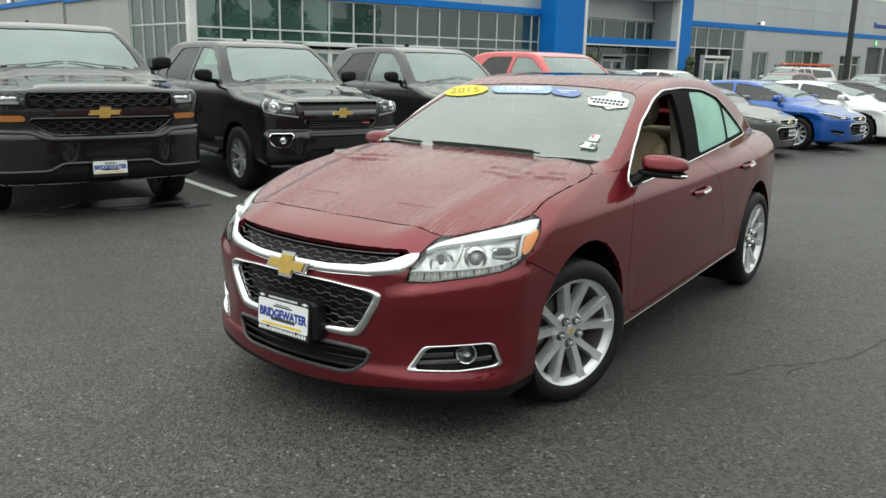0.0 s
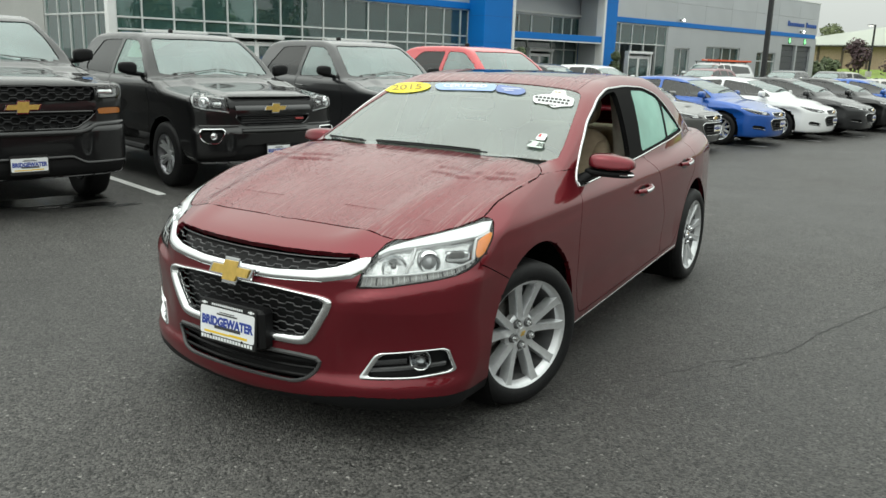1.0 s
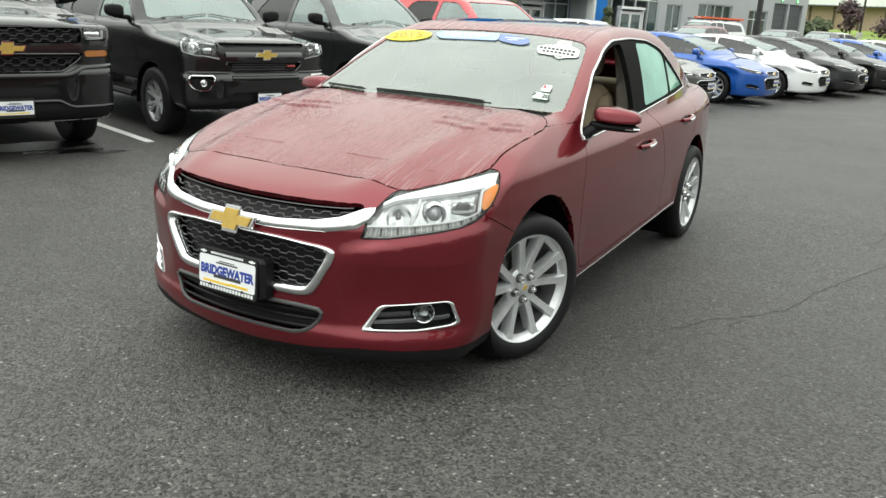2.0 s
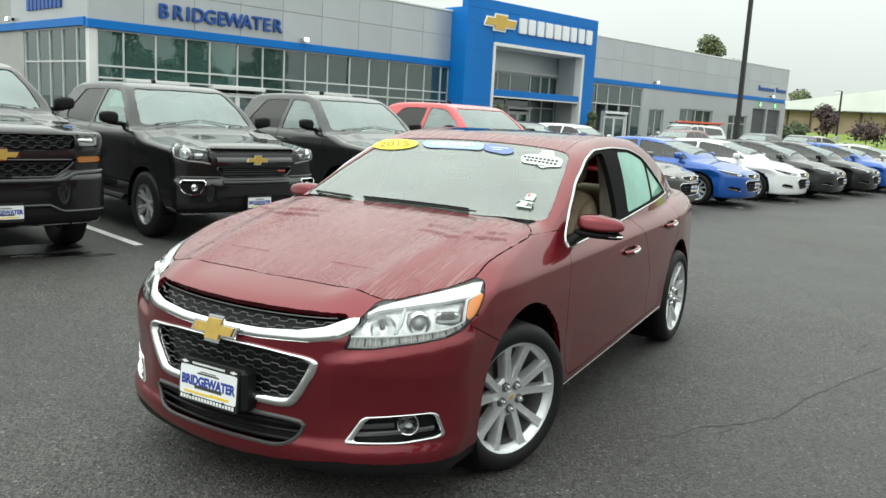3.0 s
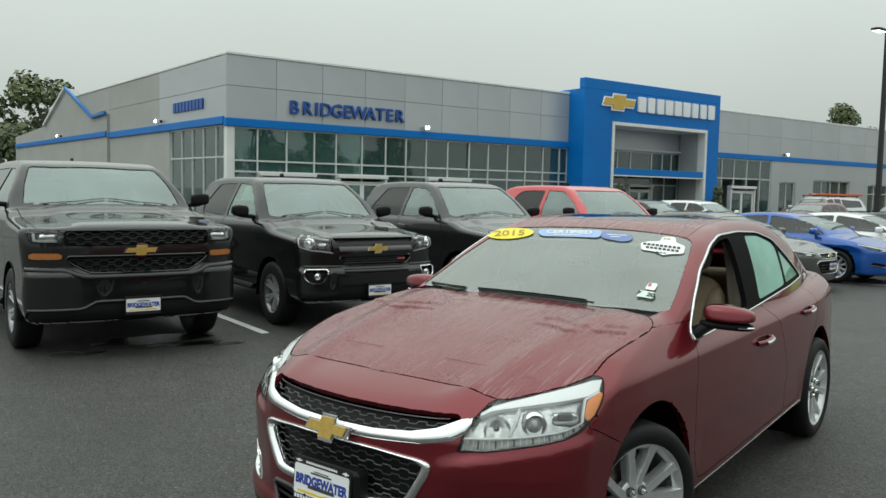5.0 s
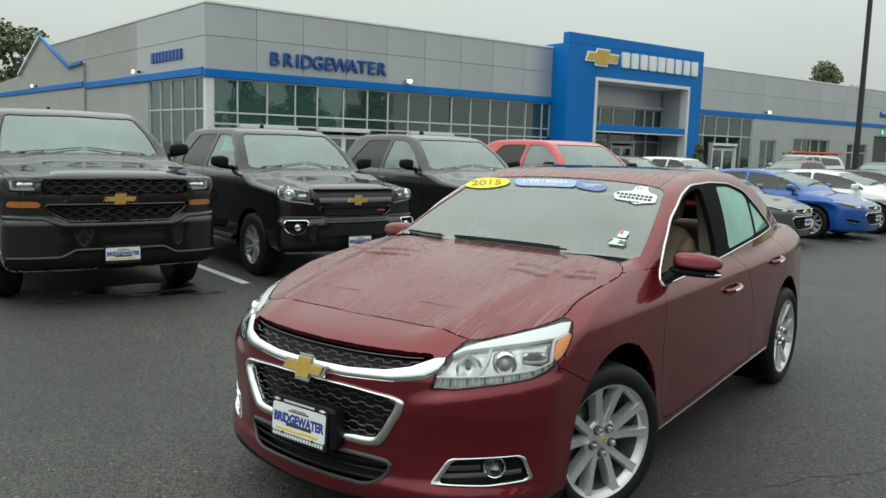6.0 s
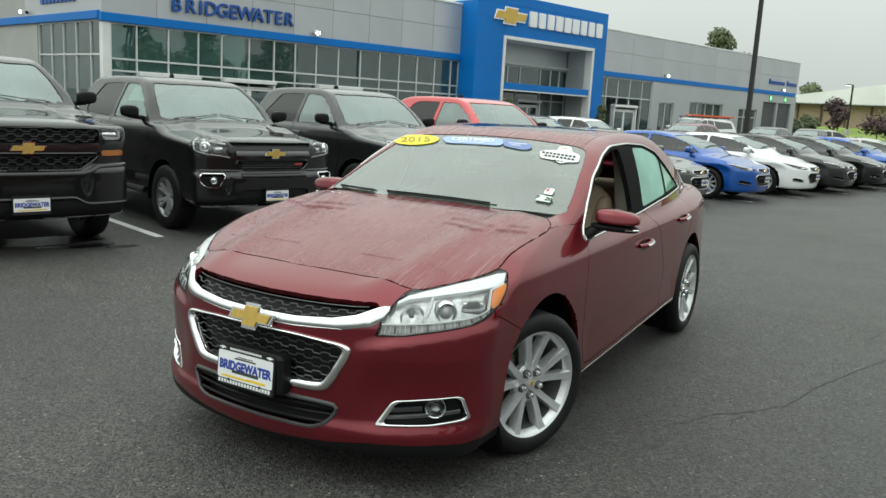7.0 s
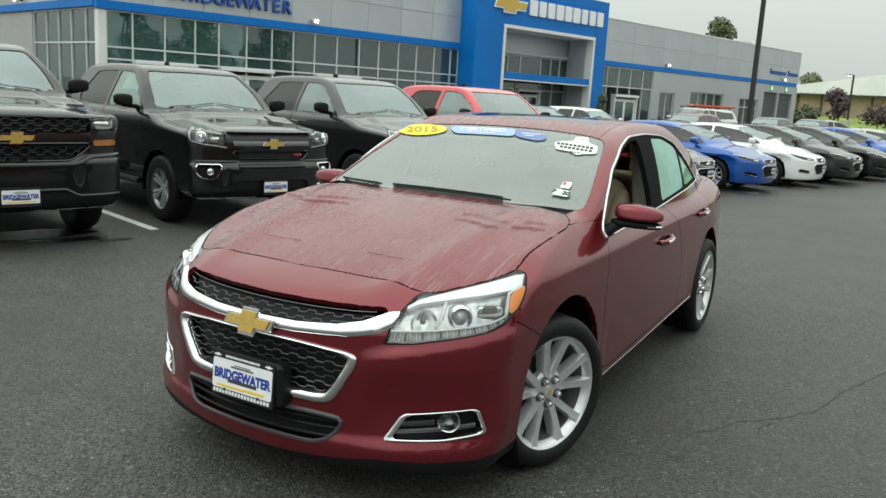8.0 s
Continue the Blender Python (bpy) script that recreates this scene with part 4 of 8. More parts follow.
def sedan_wheel(parent, at):
    """A ten-spoke alloy wheel: five pairs of spokes, hub, bolts and tyre. Its outer face looks along +x."""
    wheel = part("wheel", lathe([(0.205, -0.10), (0.215, -0.09), (0.217, -0.02), (0.2275, 0.058)], 48), M_RIM_SHADED, parent, at=at)
    tyre = [(0.240, 0.078), (0.256, 0.100), (0.28, 0.109), (0.306, 0.106), (0.326, 0.094), (0.337, 0.072), (0.340, 0.0), (0.337, -0.072), (0.326, -0.094), (0.30, -0.105), (0.255, -0.10), (0.240, -0.08)]
    part("tyre", lathe(tyre, 64, closed=True), M_TYRE, wheel, smooth=50)
    rim = [(0.226, 0.060), (0.236, 0.080), (0.247, 0.093), (0.2545, 0.097), (0.2565, 0.090), (0.248, 0.07), (0.236, 0.050)]
    part("rim", lathe(rim, 64, closed=True), M_ALLOY, wheel, smooth=40)
    for k in range(5):
        for s in (-1, 1):
            bm = bmesh.new()
            rows = []
            for r, w, depth, off in ((0.030, 0.020, 0.060, 0.006), (0.070, 0.020, 0.062, 0.015), (0.095, 0.0205, 0.064, 0.021), (0.13, 0.0200, 0.070, 0.032), (0.17, 0.0200, 0.077, 0.046), (0.21, 0.0215, 0.084, 0.060), (0.232, 0.026, 0.089, 0.067), (0.245, 0.033, 0.092, 0.070)):
                rows.append([bm.verts.new((x, s * off + dy * w, r)) for x, dy in ((depth - 0.050, -1.0), (depth - 0.010, -1.0), (depth + 0.001, -0.80), (depth - 0.0005, 0.0), (depth + 0.001, 0.80), (depth - 0.010, 1.0), (depth - 0.050, 1.0))])
            for a, b in zip(rows, rows[1:]):
                for i in range(6):
                    bm.faces.new((a[i], a[i + 1], b[i + 1], b[i]))
            bmesh.ops.recalc_face_normals(bm, faces=bm.faces)
            part("spoke", bm, M_ALLOY, wheel, smooth=25, at=pose(0, 0, 0, 72 * k + 180, 0, 0))
    part("hub", lathe([(0.0, 0.060), (0.03, 0.060), (0.055, 0.0595), (0.080, 0.057), (0.094, 0.048), (0.096, 0.02)], 40), M_ALLOY, wheel, smooth=40)
    part("centre_cap", lathe([(0.0, 0.071), (0.026, 0.070), (0.032, 0.058)], 32), M_ALLOY, wheel, smooth=40)
    part("cap_badge", plate([(0.017 * x, 0.010 * y) for x, y in CROSS], 0.002, pose(0.0715, 0, 0, 90, 0, 90)), M_GOLD, wheel)
    for k in range(5):
        spot = pose(0, 0, 0, 72 * k + 36 + 180, 0, 0) @ pose(0, 0, 0.057)
        # a dark disc stands in for the shaded hollow round each bolt
        part("bolt_well", lathe([(0.0, 0.0668), (0.0180, 0.0668), (0.0205, 0.0685), (0.0225, 0.060)], 16, m=spot), M_LAMP_DARK, wheel)
        part("wheel_bolt", lathe([(0.0, 0.088), (0.009, 0.087), (0.0125, 0.081), (0.013, 0.068)], 12, m=spot), M_CHROME, wheel, smooth=40)
    part("brake_disc", lathe([(0.05, 0.0), (0.16, 0.0), (0.16, -0.02)], 40), M_DISC, wheel, smooth=30)
    return wheel


# alloy darkened to put in the shade between the spokes
M_RIM_SHADED = material("rim_barrel", (0.22, 0.22, 0.225), 0.4, metal=0.7)
M_DISC = material("brake_disc", (0.16, 0.15, 0.14), 0.35, metal=0.9, grain=0.2)
M_LINER = material("arch_liner", (0.005, 0.005, 0.005), 0.7, spec=0.08, grain=0.1)
M_BOWL = material("lamp_bowl", (0.86, 0.87, 0.88), 0.18, metal=1.0)
M_LAMPWHITE = material("lamp_reflector", (0.86, 0.87, 0.88), 0.22, metal=0.15)
M_LAMPCHROME = material("lamp_chrome", (0.50, 0.51, 0.51), 0.22, metal=0.85, grain=0.25, grain_scale=30, bump=0.5, bump_scale=28)
M_LAMP_SHELF = material("lamp_shelf", (0.34, 0.34, 0.33), 0.3, metal=0.4, grain=0.3, grain_scale=50)
M_LAMP_DARK = material("lamp_dark", (0.14, 0.14, 0.14), 0.25, metal=0.5)
M_AMBER = material("amber_lens", (0.80, 0.27, 0.02), 0.15, coat=1.0)
M_TAILRED = material("tail_lens", (0.45, 0.01, 0.02), 0.12, coat=1.0)
M_TAN = material("tan_leather", (0.46, 0.36, 0.25), 0.5, grain=0.08, grain_scale=30, bump=0.1)
M_TRIM_DARK = material("dark_cabin_trim", (0.045, 0.045, 0.045), 0.6, grain=0.1)
M_LINING = material("cabin_lining", (0.50, 0.45, 0.38), 0.85, grain=0.06)
M_GOLD = material("gold_badge", (0.66, 0.45, 0.12), 0.35, metal=0.6, grain=0.1)
M_MESH = material("grille_bar", (0.040, 0.040, 0.042), 0.3, spec=0.6)
M_PLATE = material("plate_white", (0.78, 0.79, 0.80), 0.35, stain=0.04, stain_scale=8)
M_INK_BLUE = material("plate_blue", (0.02, 0.05, 0.30), 0.4)
M_INK_BLACK = material("ink_black", (0.01, 0.01, 0.01), 0.45)
M_INK_YELLOW = material("ink_yellow", (0.80, 0.55, 0.03), 0.4)
M_INK_OLIVE = material("ink_olive", (0.34, 0.25, 0.02), 0.45)
M_STICK_YELLOW = material("sticker_yellow", (0.85, 0.70, 0.01), 0.4)
M_STICK_BLUE = material("sticker_blue", (0.30, 0.42, 0.68), 0.4)
M_STICK_DARK = material("sticker_dark_blue", (0.13, 0.19, 0.42), 0.4)
M_STICK_WHITE = material("sticker_white", (0.80, 0.82, 0.82), 0.4)
M_STICK_GREEN = material("sticker_pale_green", (0.62, 0.74, 0.66), 0.4)
# rear side glass: pale green diffuse colour over much of the pane
M_GREEN_GLASS = glass_material("window_film", (0.40, 0.62, 0.52), 1.0, ior=1.6, film=0.62, film_colour=(0.30, 0.70, 0.56))


def blob(centre, radii, e=0.7, steps=(24, 14), squash=None):
    """A rounded box: a superellipsoid."""
    bm = bmesh.new()
    rings = []
    pw = lambda c: math.copysign(abs(c) ** e, c)
    for j in range(1, steps[1]):
        p = -math.pi / 2 + math.pi * j / steps[1]
        ring = []
        for i in range(steps[0]):
            t = 2 * math.pi * i / steps[0]
            q = Vector((pw(math.cos(p)) * pw(math.cos(t)), pw(math.cos(p)) * pw(math.sin(t)), pw(math.sin(p))))
            if squash:
                q = squash(q)
            ring.append(bm.verts.new(Vector(centre) + Vector([q[k] * radii[k] for k in range(3)])))
        rings.append(ring)
    for a, b in zip(rings, rings[1:]):
        for i in range(steps[0]):
            bm.faces.new((a[i], a[(i + 1) % steps[0]], b[(i + 1) % steps[0]], b[i]))
    bm.faces.new(rings[0][::-1])
    bm.faces.new(rings[-1])
    return bm


def resample(outline, step, closed=True):
    p = np.array(outline, float)
    q = np.concatenate([p, p[:1]]) if closed else p
    seg = np.linalg.norm(np.diff(q, axis=0), axis=1)
    run = np.concatenate([[0], np.cumsum(seg)])
    n = max(int(run[-1] / step), 3)
    t = np.linspace(0, run[-1], n + (0 if closed else 1), endpoint=not closed)
    return np.stack([np.interp(t, run, q[:, k]) for k in range(2)], 1)


def lay(field, outline, axis, start, step, out=0.0):
    """Points of an outline, seen along an axis, laid on a solid."""
    p = np.zeros((len(outline), 3))
    p[:, [i for i in range(3) if i != axis]] = outline
    p = onto(field, p, axis, start, step)
    if out:
        g = gradient(field, p)
        p += out * g / np.linalg.norm(g, axis=1)[:, None]
    return p


def edging(field, outline, axis, start, step, r, flat=0.6, closed=True, out=0.0, gap=0.02):
    """A trim strip along an outline laid on a solid."""
    return tube([Vector(p) for p in lay(field, resample(outline, gap, closed), axis, start, step, out)], r, 6, closed, flat)


def band(field, inner, outer, bulge, axis=1, start=-1.4, step=0.01, closed=True, rows=6, depth=0.03):
    """A rounded bright moulding between two outlines with as many points, laid on a solid."""
    inner, outer = np.array(inner, float), np.array(outer, float)
    bm = bmesh.new()
    lines = []
    for k in range(-1, rows + 2):
        t = min(max(k / rows, 0), 1)
        out = -depth if k in (-1, rows + 1) else bulge * math.sin(math.pi * (0.08 + 0.84 * t)) ** 0.7
        lines.append([bm.verts.new(q) for q in lay(field, inner + (outer - inner) * t, axis, start, step, out)])
    n = len(inner)
    for a, b in zip(lines, lines[1:]):
        for i in range(n if closed else n - 1):
            bm.faces.new((a[i], a[(i + 1) % n], b[(i + 1) % n], b[i]))
    bmesh.ops.recalc_face_normals(bm, faces=bm.faces)
    return bm


def dense(points, step=0.03, closed=True):
    """The same outline with points between its points: as many on each of two alike outlines."""
    p = np.array(points, float)
    q = np.roll(p, -1, 0) if closed else p[1:]
    out = []
    for a, b in zip(p, q):
        out += [a + (b - a) * k / 6 for k in range(6)]
    return np.array(out if closed else out + [p[-1]])


def decal(field, outline, axis, start, step, lift, rings=4):
    """A thin sticker laid on a solid."""
    o = np.array(outline, float)
    c = o.mean(0)
    bm = bmesh.new()
    rows = []
    for k in range(rings):
        s = 1 - k / rings
        p = lay(field, c + (o - c) * s, axis, start, step, lift)
        rows.append([bm.verts.new(q) for q in p])
    mid = bm.verts.new(lay(field, c[None], axis, start, step, lift)[0])
    n = len(o)
    for a, b in zip(rows, rows[1:]):
        for i in range(n):
            bm.faces.new((a[i], a[(i + 1) % n], b[(i + 1) % n], b[i]))
    for i in range(n):
        bm.faces.new((rows[-1][i], rows[-1][(i + 1) % n], mid))
    return bm


def oval(cx, cy, rx, ry, n=32):
    return [(cx + rx * math.cos(2 * math.pi * k / n), cy + ry * math.sin(2 * math.pi * k / n)) for k in range(n)]


def text_mesh(words, size, thick, mat, bold=0.0):
    return letter_mesh(words, size, thick, mat, bold)


def decal_text(field, words, size, mat, put, lift, bold=0.0):
    """Lettering laid on a solid; put(u, v) gives the top-view place of a point of the text."""
    me = letter_mesh(words, size, 0.0, mat, bold)
    xy = np.array([put(v.co.x, v.co.y) for v in me.vertices])
    p = lay(field, xy, 2, 2.0, -0.01, lift)
    for v, q in zip(me.vertices, p):
        v.co = q
    me.update()
    return me


CROSS = [(-1.0, -0.44), (-0.34, -0.44), (-0.37, -1.0), (0.27, -1.0), (0.34, -0.44), (0.86, -0.44), (1.0, 0.44), (0.34, 0.44), (0.37, 1.0), (-0.27, 1.0), (-0.34, 0.44), (-0.86, 0.44)]


def emblem(parent, at, w, h, edge=0.07, gold=None):
    """The maker's emblem as a plain gold cross with a chrome edge; it faces local +z."""
    big = [(x * w / 2 * (1 + edge), y * h / 2 * (1 + 2 * edge)) for x, y in CROSS]
    base = part("emblem", plate(big, 0.012, None, 0.003), M_CHROME, parent, "gold emblem with chrome edge", at=at)
    part("emblem_face", plate([(x * w / 2 * 0.96, y * h / 2 * 0.92) for x, y in CROSS], 0.005, pose(0, 0, 0.013)), gold or M_GOLD, base)
    return base


def dealer_plate(parent, at, w=0.305, h=0.153, fine=True):
    """The dealer's paper plate in a black frame; it faces local +z, x to the right."""
    base = part("number_plate", plate(rounded([(-w / 2, -h / 2), (w / 2, -h / 2), (w / 2, h / 2), (-w / 2, h / 2)], 1, 0.008).tolist(), 0.008, None, 0.002), M_INK_BLACK, parent, "white dealer plate with blue lettering", at=at)
    part("plate_sheet", plate(rounded([(-w * 0.475, -h * 0.33), (w * 0.475, -h * 0.33), (w * 0.475, h * 0.36), (-w * 0.475, h * 0.36)], 1, 0.006).tolist(), 0.002, pose(0, 0, 0.0085)), M_PLATE, base)
    part("lettering", letter_mesh("BRIDGEWATER", 0.050 * w / 0.305, 0.001, M_INK_BLUE, 0.0026), None, base, at=pose(0, -0.012 * h / 0.153, 0.0112) @ Matrix.Diagonal((0.80, 1.0, 1, 1)))
    bars = [((-0.22, -0.155), (0.24, -0.075), M_TRIM_DARK), ((-0.40, -0.285), (0.05, -0.235), M_INK_YELLOW), ((0.05, -0.275), (0.36, -0.215), M_INK_YELLOW), ((-0.18, 0.20), (0.18, 0.235), M_TRIM_DARK), ((-0.13, 0.255), (0.13, 0.275), M_TRIM_DARK)]
    for (x0, y0), (x1, y1), m in bars:
        part("print_bar", plate([(x0 * w, y0 * h), (x1 * w, y0 * h), (x1 * w, y1 * h), (x0 * w, y1 * h)], 0.001, pose(0, 0, 0.0107)), m, base)
    if fine:
        for k in range(18):
            x = (-0.46 + 0.051 * k) * w
            part("print_bar", plate([(x, -0.445 * h), (x + 0.036 * w, -0.445 * h), (x + 0.036 * w, -0.36 * h), (x, -0.36 * h)], 0.001, pose(0, 0, 0.0083)), M_STICK_WHITE, base)
        for k in range(15):
            x = (-0.28 + 0.037 * k) * w
            part("print_bar", plate([(x, 0.405 * h), (x + 0.026 * w, 0.405 * h), (x + 0.026 * w, 0.455 * h), (x, 0.455 * h)], 0.001, pose(0, 0, 0.0083)), M_STICK_WHITE, base)
        for s in (-1, 1):
            part("print_cross", plate([(s * 0.41 * w + x * 0.018, 0.43 * h + y * 0.006) for x, y in CROSS], 0.001, pose(0, 0, 0.0083)), M_STICK_WHITE, base)
            part("plate_screw", lathe([(0, 0.0145), (0.005, 0.014), (0.006, 0.0105)], 10, "Z", pose(s * 0.27 * w, -0.34 * h, 0)), M_INK_BLACK, base)
    return base


def seat(parent, x, y, mat, z=0.48):
    chair = part("seat", blob((x, y, z), (0.26, 0.27, 0.10), 0.5), mat, parent, "tan leather seat", smooth=60)
    lean = pose(x, y + 0.27, z + 0.06, -16, 0, 0)
    part("backrest", blob((0, 0, 0.30), (0.25, 0.085, 0.33), 0.5), mat, chair, smooth=60, at=lean)
    part("headrest", blob((0, 0.0, 0.76), (0.135, 0.06, 0.10), 0.6), mat, chair, smooth=60, at=lean)
    for s in (-1, 1):
        part("headrest_post", tube([(0.05 * s, 0, 0.6), (0.05 * s, 0, 0.7)], 0.007), M_CHROME, chair, at=lean)
    for s in (-1, 1):
        part("bolster", blob((0.21 * s, -0.03, 0.28), (0.06, 0.075, 0.28), 0.7), mat, chair, smooth=60, at=lean)
    return chair


FORWARD = pose(0, 0, 0, 90, 0, 0)     # flat work that faces the nose (-y)


CORNER_TURN = radians(45)


def build_sedan():
    car = thing("sedan", "maroon four-door sedan beaded with rain, parked on wet asphalt", "car")
    field = sedan_field()
    skin = Skin(field, (-1.0, -1.05, 0.03), (1.0, 4.0, 1.52), 0.0150)
    left = lambda v, n: (n[:, 0] > 0.30)
    right = lambda v, n: (n[:, 0] < -0.30)
    ahead = lambda v, n: (n[:, 1] < -0.12) & (v[:, 1] < 0)
    up = lambda v, n: (n[:, 2] > 0.25)
    flip = lambda p: [(-a, b) for a, b in p]
    # wheel arches
    for y0 in (0.0, 2.737):
        circle = lambda p, y0=y0: np.hypot(p[:, 0] - y0 - (0.035 if y0 == 0 else 0.0), p[:, 1] - 0.347) - 0.412
        for s in (1, -1):
            skin.cut("arch", (1, 2), circle, lambda v, n, s=s: (v[:, 0] * s > 0.50) & (v[:, 2] < 0.9))
    # glass
    front_window = rounded([(0.574, 0.962), (0.709, 1.102), (0.893, 1.23), (1.139, 1.344), (1.301, 1.384), (1.439, 1.394), (1.405, 1.020)], 1, 0.02)
    rear_window = rounded([(1.623, 1.036), (1.707, 1.396), (1.936, 1.39), (2.147, 1.343), (2.217, 1.309), (2.178, 1.083)], 1, 0.02)
    quarter = rounded([(2.219, 1.089), (2.258, 1.292), (2.383, 1.235), (2.666, 1.111)], 1, 0.012)
    dlo = rounded([(0.54, 0.942), (0.694, 1.11), (0.885, 1.242), (1.132, 1.358), (1.316, 1.407), (1.627, 1.419), (1.931, 1.408), (2.166, 1.36), (2.387, 1.26), (2.709, 1.1), (2.679, 1.088), (2.033, 1.052), (1.592, 1.013), (1.062, 0.973)], 1, 0.03)
    for who, s in ((left, ""), (right, "_r")):
        high = lambda v, n, who=who: who(v, n) & (v[:, 2] > 0.9)
        for nm, poly in (("front_window", front_window), ("rear_window", rear_window), ("quarter_window", quarter), ("window_frame", dlo)):
            skin.cut(nm + s, (1, 2), outline_distance(poly), high)
    half = [(0.414, 0.426), (0.754, 0.494), (0.721, 0.68), (0.655, 0.962), (0.61, 1.12), (0.515, 1.16), (0.277, 1.18)]
    shield = rounded(flip(half[:2])[::-1] + [(0, 0.409)] + half + [(0, 1.185)] + flip(half[2:])[::-1], 1, 0.03)
    skin.cut("windscreen", (0, 1), outline_distance(shield), lambda v, n: (n[:, 2] > 0.25) & (v[:, 1] < 1.5) & (v[:, 2] > 0.98))
    rear_glass = rounded([(-0.50, 2.72), (0.50, 2.72), (0.58, 3.20), (-0.58, 3.20)], 1, 0.06)
    skin.cut("rear_glass", (0, 1), outline_distance(rear_glass), up)
    skin.cut("sunroof", (0, 1), outline_distance(rounded([(-0.42, 1.42), (0.42, 1.42), (0.42, 2.15), (-0.42, 2.15)], 1, 0.04)), lambda v, n: n[:, 2] > 0.8)
    skin.cut("roof", (0, 1), lambda p: np.maximum(np.abs(p[:, 0]) - 0.57, np.abs(p[:, 1] - 1.90) - 0.75), lambda v, n: (n[:, 2] > 0.5) & (v[:, 2] > 1.25))
    # the hood's edge is the lamps' upper edge
    hood_half = [(0.40, 0.412), (0.70, 0.372), (0.755, 0.330), (0.778, 0.262), (0.785, 0.200), (0.788, 0.020), (0.788, -0.200), (0.795, -0.282), (0.790, -0.332), (0.751, -0.422), (0.691, -0.518), (0.606, -0.632), (0.524, -0.655), (0.432, -0.655), (0.308, -0.648)]
    hood = rounded([(0, 0.425)] + hood_half + [(0, -0.664)] + flip(hood_half)[::-1], 1, 0.02)
    skin.cut("hood", (0, 1), outline_distance(hood), lambda v, n: (n[:, 2] > 0.2) & (v[:, 1] < 0.62) & (v[:, 2] > 0.7))
    # headlamps run round the nose's corners: drawn in the view turned to the corner
    lamp_low = [(-0.212, 0.679), (-0.116, 0.684), (-0.015, 0.699), (0.090, 0.712), (0.179, 0.725), (0.244, 0.744), (0.280, 0.765)]
    lamp_out = [(0.327, 0.802), (0.359, 0.843), (0.373, 0.878), (0.384, 0.909)]
    lamp_top = [(0.334, 0.906), (0.233, 0.888), (0.122, 0.869), (-0.013, 0.843), (-0.073, 0.828), (-0.118, 0.809), (-0.157, 0.778), (-0.187, 0.742)]
    lamp = rounded(lamp_low + lamp_out + [(u, z + 0.010) for u, z in lamp_top[:5]] + lamp_top[5:], 1, 0.012)
    for s, nm in ((1, "headlamp"), (-1, "headlamp_r")):
        skin.cut_turned(nm, s * CORNER_TURN, outline_distance(lamp if s > 0 else flip(lamp)), lambda v, n, s=s: (v[:, 1] < -0.16) & (v[:, 0] * s > 0.40))
    # grilles and chrome
    wing_top = [(0, 0.716), (0.2, 0.719), (0.36, 0.732), (0.45, 0.752), (0.515, 0.783), (0.548, 0.790)]
    wing_low = [(0.548, 0.742), (0.515, 0.716), (0.40, 0.695), (0.2, 0.683), (0, 0.680)]
    upper = [(-0.495, 0.799), (-0.3, 0.795), (0, 0.792), (0.3, 0.795), (0.495, 0.799)] + wing_top[4::-1] + flip(wing_top[1:5])
    lower_in = rounded([(-0.412, 0.628), (-0.2, 0.650), (0.2, 0.650), (0.412, 0.628), (0.418, 0.598), (0.345, 0.478), (0.31, 0.463), (-0.31, 0.463), (-0.345, 0.478), (-0.418, 0.598)], 1, 0.03)
    ring = rounded([(-0.44, 0.640), (-0.2, 0.660), (0.2, 0.660), (0.44, 0.640), (0.458, 0.605), (0.375, 0.452), (0.33, 0.425), (-0.33, 0.425), (-0.375, 0.452), (-0.458, 0.605)], 1, 0.03)
    lower = lower_in + 0.3 * (ring - lower_in)
    intake = rounded([(-0.41, 0.378), (-0.3, 0.385), (0.3, 0.385), (0.41, 0.378), (0.365, 0.30), (0.30, 0.272), (-0.30, 0.272), (-0.365, 0.30)], 1, 0.02)
    fog = rounded([(0.605, 0.420), (0.72, 0.432), (0.825, 0.440), (0.852, 0.335), (0.74, 0.318), (0.545, 0.312)], 1, 0.012)
    fog_in = rounded([(0.635, 0.410), (0.72, 0.421), (0.812, 0.430), (0.836, 0.350), (0.74, 0.334), (0.598, 0.330)], 1, 0.012)
    fog_in = 0.55 * fog_in + 0.45 * fog
    for nm, poly in (("upper_grille", upper), ("lower_grille", lower), ("intake", intake)):
        skin.cut(nm, (0, 2), outline_distance(poly), ahead)
    for s in (1, -1):
        skin.cut("fog_recess" + ("" if s > 0 else "_r"), (0, 2), outline_distance(fog if s > 0 else flip(fog)), lambda v, n: (v[:, 1] < -0.3))
    skin.cut("lip", (0, 2), lambda p: p[:, 1] - 0.200 - np.minimum(0.14 * p[:, 0] ** 2, 0.040), lambda v, n: (v[:, 1] < -0.33) & (v[:, 2] < 0.3))
    # painted panels
    skin.cut("cowl", (0, 1), lambda p: np.maximum(np.abs(p[:, 0]) - 0.715, np.abs(p[:, 1] - 0.44) - 0.14), lambda v, n: (n[:, 2] > 0.5) & (v[:, 1] < 0.62) & (v[:, 2] > 0.9))
    door_f = rounded([(0.55, 0.945), (0.50, 0.72), (0.495, 0.45), (0.565, 0.30), (0.63, 0.285), (1.93, 0.350), (1.95, 0.60), (1.80, 0.90), (1.61, 1.016), (1.06, 0.975)], 1, 0.03)
    door_r = rounded([(1.61, 1.016), (1.80, 0.90), (1.95, 0.60), (1.93, 0.350), (2.22, 0.362), (2.33, 0.46), (2.46, 0.70), (2.66, 0.84), (2.68, 1.09), (2.03, 1.054)], 1, 0.03)
